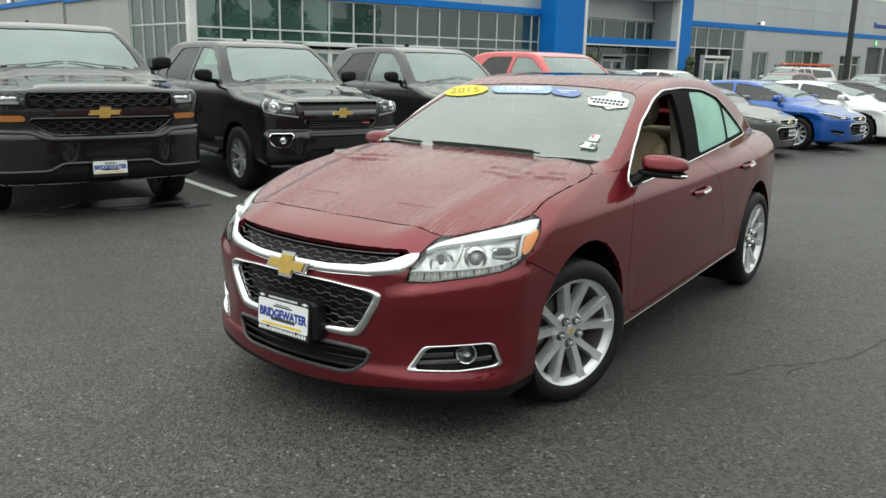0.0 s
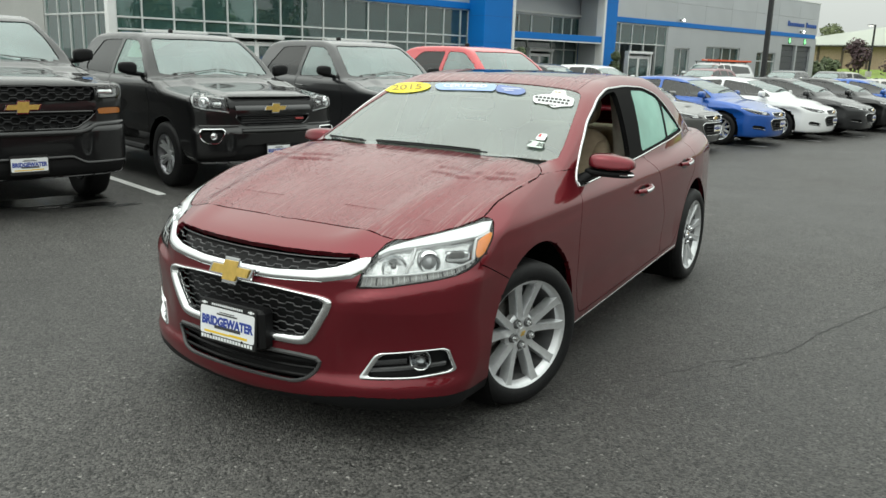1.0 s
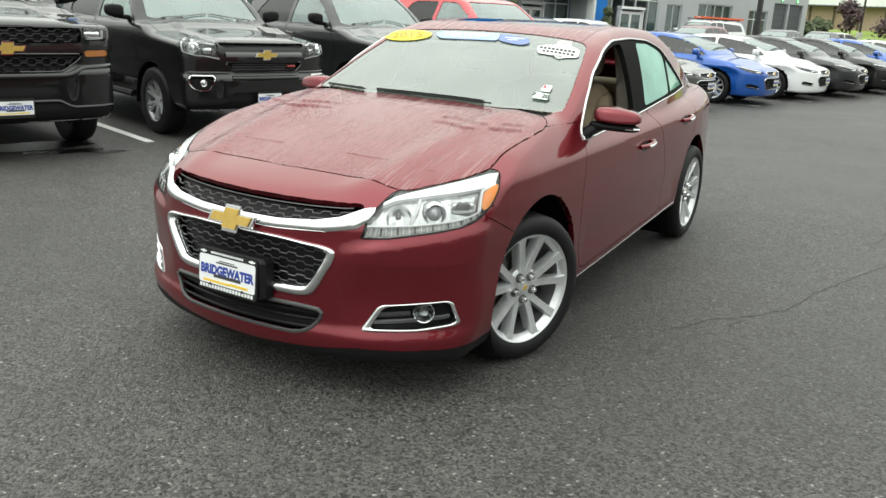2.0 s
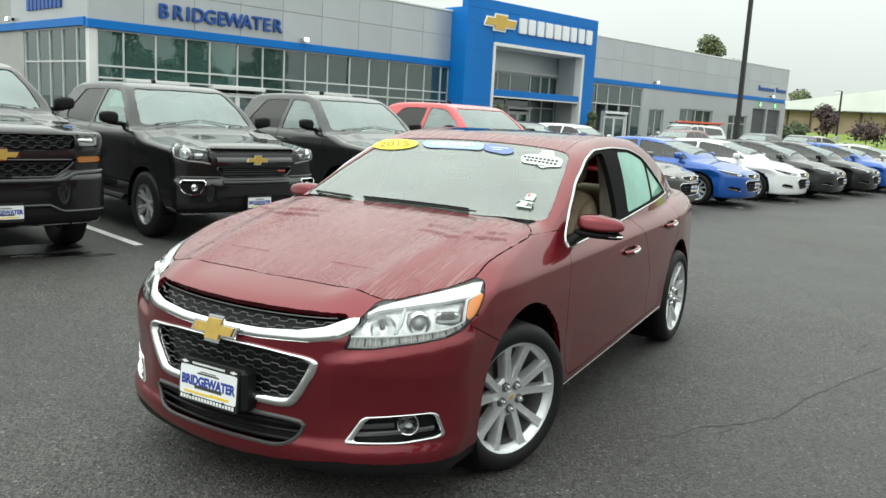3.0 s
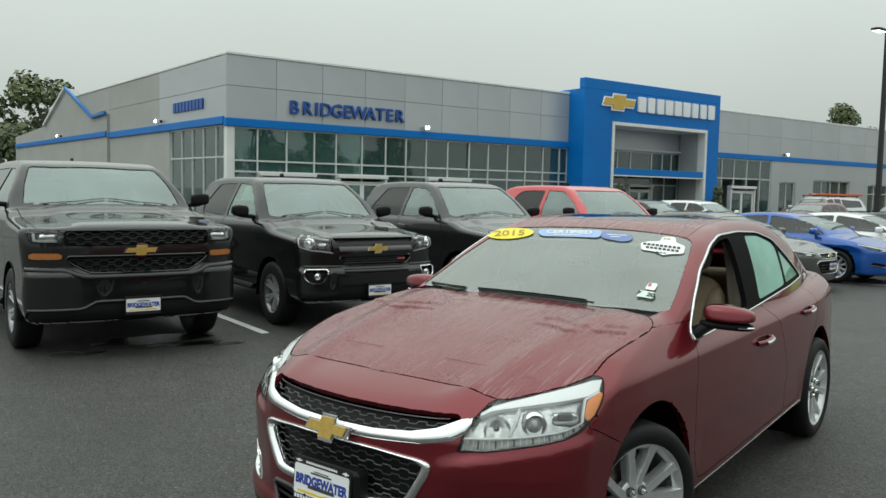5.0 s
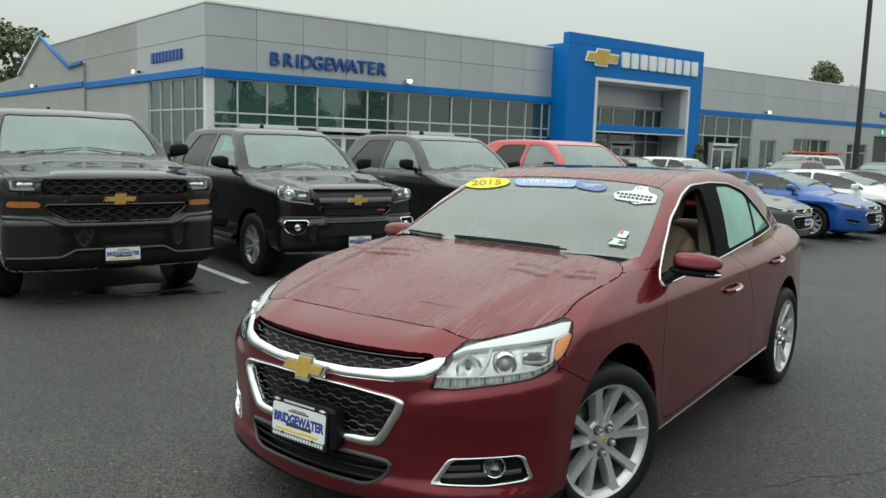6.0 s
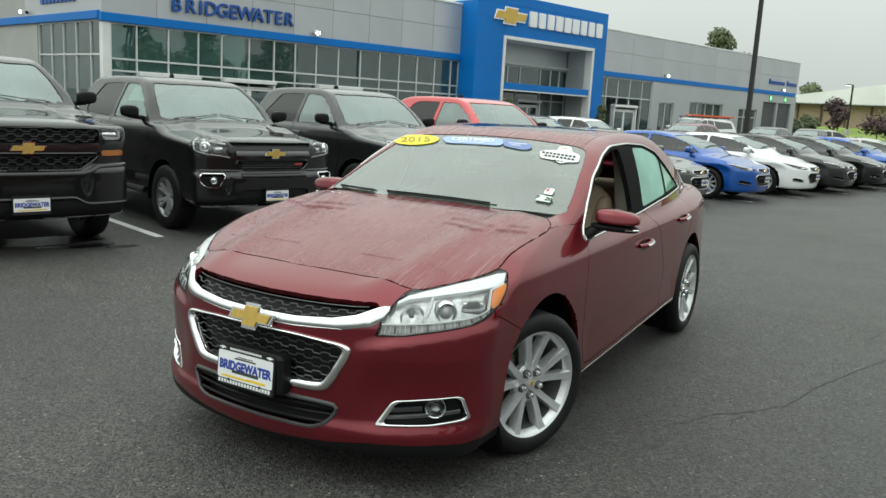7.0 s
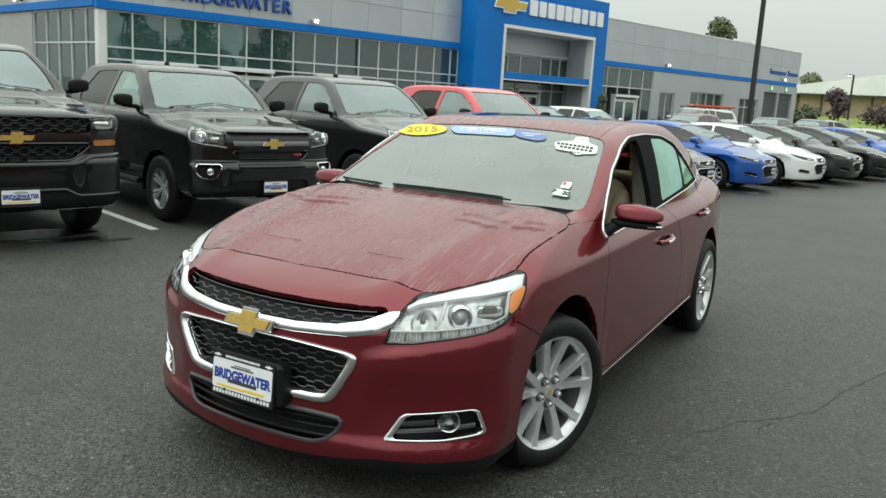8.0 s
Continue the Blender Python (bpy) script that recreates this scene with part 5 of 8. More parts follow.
    for who, s in ((left, ""), (right, "_r")):
        skin.cut("front_door" + s, (1, 2), outline_distance(door_f), lambda v, n, who=who: who(v, n) & (v[:, 2] < 1.1))
        skin.cut("rear_door" + s, (1, 2), outline_distance(door_r), lambda v, n, who=who: who(v, n) & (v[:, 2] < 1.15))
    tail = rounded([(3.30, 0.985), (3.42, 1.03), (3.75, 1.03), (3.85, 0.93), (3.7, 0.86), (3.45, 0.88)], 1, 0.03)
    for who, s in ((left, ""), (right, "_r")):
        skin.cut("tail_lamp" + s, (1, 2), outline_distance(tail), lambda v, n, who=who: (who(v, n) | (n[:, 1] > 0.4)) & (v[:, 1] > 3.2) & (v[:, 0] * (1 if who is left else -1) > 0))
    shut = lambda p: np.minimum(p[:, 0] + 0.46, np.maximum((p[:, 1] - (0.755 - 0.48 * (p[:, 0] + 0.46))) / 1.11, p[:, 0] + 0.15))
    skin.cut("front_bumper", (1, 2), shut, lambda v, n: v[:, 1] < 0.1)
    for s, nm in ((1, "fender"), (-1, "fender_r")):
        skin.cut(nm, (1, 2), lambda p: np.maximum(p[:, 0] - 0.70, p[:, 1] - 1.03), lambda v, n, s=s: (v[:, 0] * s > 0.3) & (v[:, 1] < 0.9))
    skin.rest("body_shell")

    plain = lambda nm: nm[:-2] if nm.endswith("_r") else nm
    for nm in ("hood", "front_door", "rear_door", "front_door_r", "rear_door_r", "front_bumper", "fender", "fender_r", "roof", "body_shell"):
        part(plain(nm), skin.piece(nm, M_RED_WET if nm in ("hood", "roof") else M_RED, gap=0.0055 if nm == "hood" else 0.0002 if nm == "roof" else 0.0025, flange=0.025), M_RED, car, {"hood": "maroon hood streaked and beaded with rain"}.get(nm, ""))
    for nm, mat, sink in (("windscreen", M_GLASS, 0.004), ("front_window_r", M_GLASS, 0.006), ("rear_window", M_GREEN_GLASS, 0.006), ("rear_window_r", M_GLASS, 0.006), ("quarter_window", M_GREEN_GLASS, 0.006), ("quarter_window_r", M_DARKGLASS, 0.006), ("rear_glass", M_GLASS, 0.004), ("sunroof", M_DARKGLASS, 0.002)):
        ob = part(plain(nm), skin.piece(nm, mat, sink=sink), mat, car)
        ob.visible_shadow = False
    for nm in ("window_frame", "window_frame_r"):
        part("window_frame", skin.piece(nm, M_LINER, flange=0.03, sink=0.003), M_LINER, car)
    part("cowl", skin.piece("cowl", M_PLASTIC, sink=0.015), M_PLASTIC, car)
    for nm in ("tail_lamp", "tail_lamp_r"):
        part("tail_lamp", skin.piece(nm, M_TAILRED, gap=0.003, flange=0.02), M_TAILRED, car)
    part("front_lip", skin.piece("lip", M_PLASTIC, gap=0.001, flange=0.02), M_PLASTIC, car, "black plastic lip under the bumper")
    for nm, dp in (("upper_grille", 0.05), ("lower_grille", 0.05), ("intake", 0.06), ("fog_recess", 0.045), ("fog_recess_r", 0.045)):
        part(plain(nm), skin.piece(nm, M_PLASTIC, sink=dp), M_PLASTIC, car)
    top_line = dense(flip(wing_top[:0:-1]) + wing_top, closed=False)
    low_line = dense(flip(([(0.556, 0.764)] + wing_low)[:-1]) + ([(0.556, 0.764)] + wing_low)[::-1], closed=False)
    part("chrome_wing", band(field, top_line, low_line, 0.013, closed=False), M_CHROME, car, "bright chrome bar across the nose", smooth=60)
    part("grille_ring", band(field, dense(lower_in), dense(ring), 0.015), M_CHROME, car, "chrome surround of the lower grille", smooth=60)

    # bars of the grilles: rows of short steps
    front = lambda pts, out=0.0: lay(field, pts, 1, -1.4, 0.01, out)
    for poly, z0, z1, rows, nm in ((lower, 0.478, 0.648, 7, "lower_grille"), (np.array(upper), 0.735, 0.783, 3, "upper_grille")):
        dist = outline_distance(poly)
        for r in range(rows):
            z = z0 + (z1 - z0) * r / (rows - 1)
            pts = []
            for k in range(-26, 27):
                high = 0.0046 if (k + r) % 2 else -0.0046
                for x in (k * 0.038 - 0.016, k * 0.038 + 0.016):
                    rise = 0.05 * x * x if nm == "upper_grille" else -0.06 * x * x
                    pts.append((x, z + high + rise))
            keep = np.array(pts)[dist(np.array(pts)) < -0.005]
            if len(keep) > 3:
                part("grille_bar", tube([Vector(p) for p in front(resample(keep, 0.0032, False), -0.014)], 0.0030, 5, False, 0.8), M_MESH, car)
    for z in (0.295, 0.322, 0.35):
        xs = np.linspace(-0.385, 0.385, 41)
        part("intake_slat", tube([Vector(p) for p in front([(x, z + 0.05 * x * x) for x in xs], -0.012)], 0.007, 6, False, 1.4), M_PLASTIC, car)
    part("intake_frame", edging(field, intake, 1, -1.4, 0.01, 0.010, 0.8, True, 0.0), M_LIP, car)
    # emblem and plate
    nose_y = float(front([(0, 0.69)])[0][1])
    emblem(car, pose(0, nose_y - 0.016, 0.690) @ pose(0, 0, 0, 80, 0, 0), 0.225, 0.088, 0.12)
    part("plate_bracket", box((-0.165, nose_y - 0.045, 0.385), (0.185, nose_y + 0.03, 0.555), 0.015), M_PLASTIC, car)
    dealer_plate(car, pose(0.0, nose_y - 0.047, 0.468) @ pose(0, 0, 0, 86, 0, 0), 0.318, 0.170)
    # lamps, shallow where they run back over the wing
    deep = lambda n: 0.006 + 0.030 * np.clip((0.93 - n[:, 2]) / 0.25, 0, 1)
    for s, nm in ((1, "headlamp"), (-1, "headlamp_r")):
        lens = part("headlamp", skin.piece(nm, M_LENS, gap=0.003), M_LENS, car, "clear headlamp with chrome reflectors and amber marker")
        lens.visible_shadow = False
        part("lamp_bowl", skin.piece(nm, M_LAMPCHROME, gap=0.003, sink=deep, flange=lambda n: 0.001 - deep(n)), M_LAMPCHROME, lens)
        spot = lambda x, z, out: Vector(front([(s * x, z)], out)[0])
        aim = pose(0, 0, 0, 90, 0, 0)
        corner = turned(field, CORNER_TURN)
        swing = Matrix.Diagonal((s, 1, 1, 1)) @ Matrix.Rotation(CORNER_TURN, 4, "Z")

        def inside(bm, nm, mat, smooth=60):
            """Lamp work made in the view turned to the corner, put in its place."""
            bmesh.ops.transform(bm, matrix=swing, verts=bm.verts)
            bmesh.ops.recalc_face_normals(bm, faces=bm.faces)
            return part(nm, bm, mat, lens, smooth=smooth)

        place = lambda pts, out: [Vector(q) for q in lay(corner, pts, 1, -1.6, 0.01, out)]
        low_edge = [(-0.200, 0.684), (-0.112, 0.689), (-0.014, 0.704), (0.088, 0.717), (0.174, 0.730), (0.236, 0.749), (0.270, 0.769)]
        ledge = [(-0.186, 0.727), (-0.110, 0.730), (-0.013, 0.736), (0.088, 0.744), (0.170, 0.752), (0.234, 0.766), (0.262, 0.777)]
        inside(band(corner, dense(low_edge, closed=False), dense(ledge, closed=False), -0.010, closed=False, start=-1.6, depth=0.02), "lamp_shelf", M_LAMP_SHELF)
        inside(tube(place(resample(ledge, 0.02, False), -0.006), 0.0042, 6), "lamp_ledge", M_LAMPWHITE)
        for k in range(26):
            f = k / 25 * 5.7
            i, t = min(int(f), 5), f - min(int(f), 5)
            a, b = ((np.array(e[i]) * (1 - t) + np.array(e[i + 1]) * t) for e in (low_edge, ledge))
            inside(tube(place([a * 0.88 + b * 0.12, a * 0.15 + b * 0.85], -0.006), 0.0016 + 0.0016 * (k % 3 == 0), 5), "lamp_rib", M_LAMPWHITE if k % 3 else M_LAMP_DARK)
        # white band painted in for the sky reflected along the lens's upper edge
        strip_top = [(0.376, 0.902), (0.330, 0.900), (0.233, 0.883), (0.122, 0.864), (-0.013, 0.839), (-0.073, 0.824), (-0.116, 0.806)]
        strip_low = [(0.352, 0.872), (0.300, 0.857), (0.217, 0.848), (0.112, 0.838), (-0.019, 0.822), (-0.076, 0.813), (-0.121, 0.797)]
        inside(band(corner, dense(strip_top, closed=False), dense(strip_low, closed=False), -0.004, closed=False, start=-1.6, depth=0.02), "lamp_brow", M_LAMPWHITE)
        inside(tube(place([(0.352, 0.868), (0.285, 0.848), (0.269, 0.808), (0.262, 0.778)], -0.008), 0.007, 6), "lamp_divider", M_LAMPWHITE)
        inside(tube(place([(0.028, 0.826), (0.004, 0.787), (-0.022, 0.742)], -0.010), 0.0055, 6), "lamp_divider", M_LAMPWHITE)
        c = place([(0.076, 0.791)], -0.034)[0]
        inside(lathe([(0.0, 0.016), (0.026, 0.012), (0.031, 0.002), (0.033, 0.010), (0.040, 0.020), (0.046, 0.014), (0.048, -0.02)], 36, "Z", Matrix.Translation(c) @ aim), "projector", M_BOWL, 50)
        inside(lathe([(0.0, 0.030), (0.014, 0.027), (0.025, 0.018), (0.030, 0.004)], 28, "Z", Matrix.Translation(c) @ aim), "projector_glass", M_PROJ)
        c = place([(-0.068, 0.778)], -0.036)[0]
        inside(lathe([(0.0, -0.022), (0.012, -0.024), (0.030, -0.012), (0.044, 0.008), (0.050, 0.016)], 28, "Z", Matrix.Translation(c) @ aim), "reflector", M_BOWL)
        inside(lathe([(0.0, 0.012), (0.010, 0.008), (0.014, -0.02)], 16, "Z", Matrix.Translation(c) @ aim), "lamp_bulb", M_LAMP_DARK)
        c = place([(0.200, 0.800)], -0.030)[0]
        inside(blob(c, (0.052, 0.014, 0.026), 0.45, (20, 10)), "reflector", M_BOWL)
        c = place([(0.195, 0.802)], -0.014)[0]
        inside(blob(c, (0.030, 0.006, 0.015), 0.5, (16, 8)), "lamp_bulb", M_LAMP_DARK)
        amber = rounded([(0.289, 0.841), (0.352, 0.868), (0.366, 0.862), (0.348, 0.826), (0.316, 0.793), (0.280, 0.777), (0.270, 0.795)], 1, 0.006)
        inside(decal(corner, amber, 1, -1.6, 0.01, -0.003), "amber_marker", M_AMBER)
        rim_line = lamp_top[4:] + lamp_low + lamp_out[:3]
        inside(tube(place(resample(rim_line, 0.015, False), -0.001), 0.0032, 6, False, 0.8), "lamp_edge", M_PLASTIC)
        # fog lamp in its chrome frame
        f2 = fog if s > 0 else np.array(flip(fog))
        frame_ob = part("fog_frame", band(field, dense(fog_in if s > 0 else flip(fog_in)), dense(f2), 0.004), M_CHROME, car, "chrome-framed fog lamp", smooth=60)
        c = spot(0.752, 0.392, -0.022)
        turn = Matrix.Translation(c) @ pose(0, 0, 0, 0, 0, 28 * s) @ aim
        part("fog_ring", lathe([(0.036, -0.02), (0.037, 0.014), (0.041, 0.018), (0.044, 0.012), (0.044, -0.02)], 32, "Z", turn), M_CHROME, frame_ob, smooth=50)
        part("fog_bowl", lathe([(0.0, -0.012), (0.02, -0.008), (0.037, 0.008)], 28, "Z", turn), M_FOG, frame_ob, smooth=60)
        glass = part("fog_lens", lathe([(0.0, 0.018), (0.02, 0.016), (0.037, 0.010)], 28, "Z", turn), M_LENS, frame_ob, smooth=60)
        glass.visible_shadow = False
        part("fog_fin", tube([spot(0.59 + 0.02 * k, 0.372 + 0.002 * k, -0.025) for k in range(7)], 0.010, 6, False, 1.4), M_MESH, frame_ob)
        part("fog_fin", tube([spot(0.585 + 0.02 * k, 0.345 + 0.002 * k, -0.02) for k in range(13)], 0.008, 6, False, 1.4), M_MESH, frame_ob)

    # trim of the flanks
    for s in (1, -1):
        flank = lambda pts, out=0.0: lay(field, pts, 0, 1.2 * s, -0.01 * s, out)
        part("window_chrome", tube([Vector(p) for p in flank(resample(dlo, 0.03), 0.001)], 0.0072, 6, True, 0.7), M_SATIN, car, "bright trim round the side windows")
        part("sill_trim", tube([Vector(p) for p in flank([(y, 0.246 + 0.0572 * (y - 0.687)) for y in np.linspace(0.48, 2.30, 40)], -0.001)], 0.0045, 6), M_SATIN, car)
        for y, z in ((1.46, 0.826), (2.365, 0.902)):
            p = flank([(y - 0.10, z), (y - 0.05, z + 0.004), (y, z + 0.007), (y + 0.06, z + 0.012), (y + 0.10, z + 0.016)], 0.0)
            out = [0.004, 0.030, 0.036, 0.034, 0.004]
            bar = [Vector(q) + Vector((s * o, 0, 0)) for q, o in zip(p, out)]
            handle = part("door_handle", tube(bar, [0.012, 0.013, 0.014, 0.014, 0.012], 10, False, 1.1), M_RED, car, "maroon door handle with chrome insert", smooth=60)
            part("handle_chrome", tube([b + Vector((s * 0.008, 0, -0.004)) for b in bar[1:4]] + [bar[4] + Vector((s * 0.012, 0.01, 0))], 0.0125, 8, False, 0.9), M_CHROME, handle, smooth=60)
            # flat black oval painted in for the shade of the handle's hollow
            part("handle_cup", decal_side(field, oval(y, z - 0.004, 0.062, 0.032, 20), s, 0.0015), M_INK_BLACK, handle)
        # mirror
        root = pose(0.955 * s, 0.745, 1.045, 0, 0, 14 * s)
        cap = part("door_mirror", blob((0, 0, 0.006), (0.118, 0.066, 0.052), 0.55, (32, 18), squash=lambda q: Vector((q.x, q.y * (1 - 0.12 * q.z) - 0.14 * (1 - abs(q.x)), q.z * (1 - 0.20 * max(q.x * s, 0) - 0.45 * (q.z < 0)) - 0.10 * q.x * s))), M_RED, car, "maroon door mirror on a black foot", smooth=60, at=root)
        part("mirror_base", blob((-0.012 * s, 0.004, -0.040), (0.126, 0.056, 0.020), 0.6, (28, 12), squash=lambda q: Vector((q.x, q.y * (1 - 0.2 * abs(q.x)), q.z - 0.18 * q.x * s))), M_PLASTIC, cap, smooth=60)
        part("mirror_foot", tube([(-0.05 * s, 0.0, -0.040), (-0.10 * s, -0.010, -0.046), (-0.135 * s, -0.030, -0.066), (-0.165 * s, -0.045, -0.092)], [0.020, 0.024, 0.028, 0.036], 10, False, 0.7), M_PLASTIC, cap, smooth=60)
        part("mirror_glass", box((-0.098, 0.056, -0.030), (0.098, 0.062, 0.030), 0.01), M_CHROME, cap)
        part("mirror_signal", tube([(0.045 * s, -0.058, -0.040), (0.085 * s, -0.046, -0.041), (0.112 * s, -0.014, -0.043)], 0.006, 6, False, 0.7), M_CHROME, cap)

    # wheels and arches
    for y0, turn in ((0.0, -19), (2.737, 0)):
        for s in (1, -1):
            sedan_wheel(car, pose(0.80 * s, y0, 0.340, 0, 0, turn + (0 if s > 0 else 180)) @ pose(0, 0, 0, 34 if y0 == 0 else 17, 0, 0))
            bm = lathe([(0.414, 0.0), (0.422, -0.02), (0.422, -0.36), (0.1, -0.37)], 64, m=pose(0.878 * s, y0 + (0.035 if y0 == 0 else 0.0), 0.347, 0, 0, 0 if s > 0 else 180))
            bmesh.ops.delete(bm, geom=[v for v in bm.verts if v.co.z < 0.07], context="VERTS")
            part("arch_liner", bm, M_LINER, car)
    # wipers on the cowl
    on = lambda pts, lift: [Vector(p) for p in lay(field, pts, 2, 2.0, -0.01, lift)]
    for x0, x1, y0, y1 in ((-0.66, -0.37, 0.482, 0.432), (-0.29, 0.40, 0.428, 0.432)):
        ts = np.linspace(0, 1, 14)
        arm = part("wiper", tube(on([(x0 + (x1 - x0) * t, y0 + (y1 - y0) * t - 0.01 * math.sin(3.1 * t)) for t in ts], 0.012), 0.0055, 6, False, 0.7), M_PLASTIC, car)
        part("wiper_blade", tube(on([(x0 - 0.02 + (x1 - x0) * 0.95 * t, y0 + 0.022 + (y1 - y0) * t - 0.008 * math.sin(3.1 * t)) for t in ts], 0.007), 0.006, 4, False, 1.5), M_INK_BLACK, arm)
    # stickers behind the windscreen's glass
    glue = lambda outline, mat, lift, label="": part("sticker", decal(field, outline, 2, 2.0, -0.01, lift), mat, car, label)
    badge = [(-0.525 + 0.165 * math.cos(t) - 0.048 * math.sin(t), 1.062 + 0.012 * math.cos(t) + 0.076 * math.sin(t)) for t in np.linspace(0, 2 * math.pi, 40, endpoint=False)]
    glue(badge, M_STICK_YELLOW, 0.003, "yellow oval windscreen sticker with a year")
    part("lettering", decal_text(field, "2015", 0.112, M_INK_OLIVE, lambda u, v: (-0.525 + u - 0.55 * (v - 0.04), 1.024 + v * 0.95 + 0.05 * u), 0.0055, 0.002), None, car)
    glue(rounded([(-0.275, 1.022), (0.108, 1.035), (0.068, 1.135), (-0.335, 1.118), (-0.34, 1.085)], 1, 0.02), M_STICK_BLUE, 0.003, "pale blue windscreen banner")
    glue(rounded([(0.111, 1.035), (0.26, 1.008), (0.305, 1.04), (0.27, 1.10), (0.072, 1.135)], 1, 0.02), M_STICK_DARK, 0.003, "darker blue end of the windscreen banner")
    part("lettering", decal_text(field, "CERTIFIED", 0.064, M_STICK_WHITE, lambda u, v: (-0.115 + u - 0.4 * v, 1.066 + v + 0.04 * u), 0.0055, 0.0018), None, car)
    for x0, x1, y in ((-0.20, -0.02, 1.040), (0.13, 0.25, 1.075), (0.16, 0.22, 1.050)):
        glue([(x0, y), (x1, y + 0.006), (x1 - 0.003, y + 0.014), (x0 - 0.003, y + 0.008)], M_STICK_WHITE, 0.0050)
    shield_tag = [(0.360, 1.02), (0.398, 0.952), (0.49, 0.948), (0.53, 0.922), (0.56, 0.944), (0.628, 0.966), (0.604, 1.042), (0.545, 1.062), (0.512, 1.128), (0.445, 1.115), (0.455, 1.058), (0.40, 1.045)]
    glue(rounded(shield_tag, 1, 0.010), M_STICK_WHITE, 0.003, "white shield-shaped windscreen sticker")
    for x0, x1, y, h, n in ((0.385, 0.600, 1.000, 0.022, 9), (0.415, 0.605, 0.970, 0.020, 8), (0.465, 0.510, 1.082, 0.018, 2), (0.49, 0.55, 0.940, 0.010, 3)):
        for k in range(n):
            a = x0 + (x1 - x0) * k / n
            w = (x1 - x0) / n * 0.72
            glue([(a, y), (a + w, y + 0.001), (a + w - 0.008, y + h), (a - 0.008, y + h - 0.001)], M_TAN if y > 1.05 else M_INK_BLACK, 0.0050)
    glue(rounded([(0.560, 0.556), (0.645, 0.560), (0.637, 0.612), (0.556, 0.607)], 1, 0.006), M_STICK_GREEN, 0.007, "small pale inspection sticker with a month and year")
    part("lettering", decal_text(field, "7   20", 0.040, M_INK_BLACK, lambda u, v: (0.598 + u, 0.570 + v + 0.05 * u), 0.0095, 0.0014), None, car)
    glue(rounded([(0.574, 0.624), (0.625, 0.626), (0.617, 0.682), (0.571, 0.678)], 1, 0.006), M_STICK_WHITE, 0.006, "small white paper sticker")
    glue([(0.578, 0.647), (0.594, 0.648), (0.590, 0.674), (0.576, 0.673)], M_TAILRED, 0.0080)

    # cabin
    for x in (0.38, -0.38):
        seat(car, x, 1.20, M_TAN)
    part("rear_bench", blob((0, 2.42, 0.52), (0.62, 0.26, 0.11), 0.4), M_TAN, car, smooth=60)
    part("rear_backrest", blob((0, 2.80, 0.80), (0.60, 0.10, 0.30), 0.4), M_TAN, car, smooth=60)
    for x in (0.36, -0.36):
        part("rear_headrest", blob((x, 2.84, 1.14), (0.13, 0.06, 0.08), 0.6), M_TAN, car, smooth=60)
    part("dashboard", blob((0, 0.80, 0.88), (0.72, 0.30, 0.13), 0.45), M_TRIM_DARK, car, smooth=60)
    part("dash_top", blob((0, 0.72, 0.965), (0.70, 0.24, 0.035), 0.5), M_TRIM_DARK, car, smooth=60)
    wheel_at = pose(0.38, 1.10, 0.90, 65, 0, 0)
    part("steering_wheel", lathe([(0.172 + 0.014 * math.cos(t), 0.014 * math.sin(t)) for t in np.linspace(0, 2 * math.pi, 10, endpoint=False)], 40, "Z", closed=True), M_TRIM_DARK, car, smooth=60, at=wheel_at)
    part("steering_hub", blob((0, 0, -0.01), (0.15, 0.05, 0.02), 0.7), M_TRIM_DARK, car, smooth=60, at=wheel_at)
    part("cabin_floor", box((-0.78, 0.5, 0.26), (0.78, 3.1, 0.32)), M_TRIM_DARK, car)
    part("centre_console", box((-0.11, 0.9, 0.32), (0.11, 1.9, 0.62), 0.03), M_TRIM_DARK, car)
    for s in (1, -1):
        part("door_card", box((0.765 * s - 0.012, 0.62, 0.32), (0.765 * s + 0.012, 2.75, 0.955), 0.01), M_TAN, car)
        part("quarter_lining", box((0.585 * s - 0.010, 2.24, 1.02), (0.585 * s + 0.010, 2.98, 1.29), 0.006), M_LINING, car)
        part("pillar_trim", tube([(0.70 * s, 1.62, 0.95), (0.645 * s, 1.68, 1.2), (0.60 * s, 1.72, 1.36)], 0.045, 8, False, 0.6), M_LINING, car, smooth=60)
        part("sun_visor", box((0.22 * s - 0.15, 1.16, 1.325), (0.22 * s + 0.22 * s, 1.34, 1.34), 0.006) if s > 0 else box((-0.45, 1.16, 1.325), (-0.12, 1.34, 1.34), 0.006), M_LINING, car)
    part("inner_mirror", blob((0, 1.03, 1.295), (0.115, 0.02, 0.035), 0.6), M_PLASTIC, car, smooth=60)
    part("headliner", inner_roof(field), M_LINING, car)
    return car, field


def decal_side(field, outline, s, lift):
    return decal(field, outline, 0, 1.2 * s, -0.01 * s, lift)


def inner_roof(field):
    """The pale lining under the roof."""
    bm = bmesh.new()
    xs, ys = np.linspace(-0.50, 0.50, 9), np.linspace(1.30, 2.75, 12)
    p = lay(field, [(x, y) for y in ys for x in xs], 2, 2.0, -0.01, -0.035)
    v = [bm.verts.new(q) for q in p]
    for j in range(11):
        for i in range(8):
            bm.faces.new((v[j * 9 + i], v[j * 9 + i + 1], v[j * 9 + i + 10], v[j * 9 + i + 9]))
    return bm


M_FOG = material("fog_reflector", (0.30, 0.31, 0.32), 0.12, metal=1.0)
M_PROJ = material("projector_lens", (0.30, 0.31, 0.32), 0.05, metal=0.3, coat=1.0)
M_SATIN = material("satin_trim", (0.72, 0.73, 0.73), 0.22, metal=1.0)
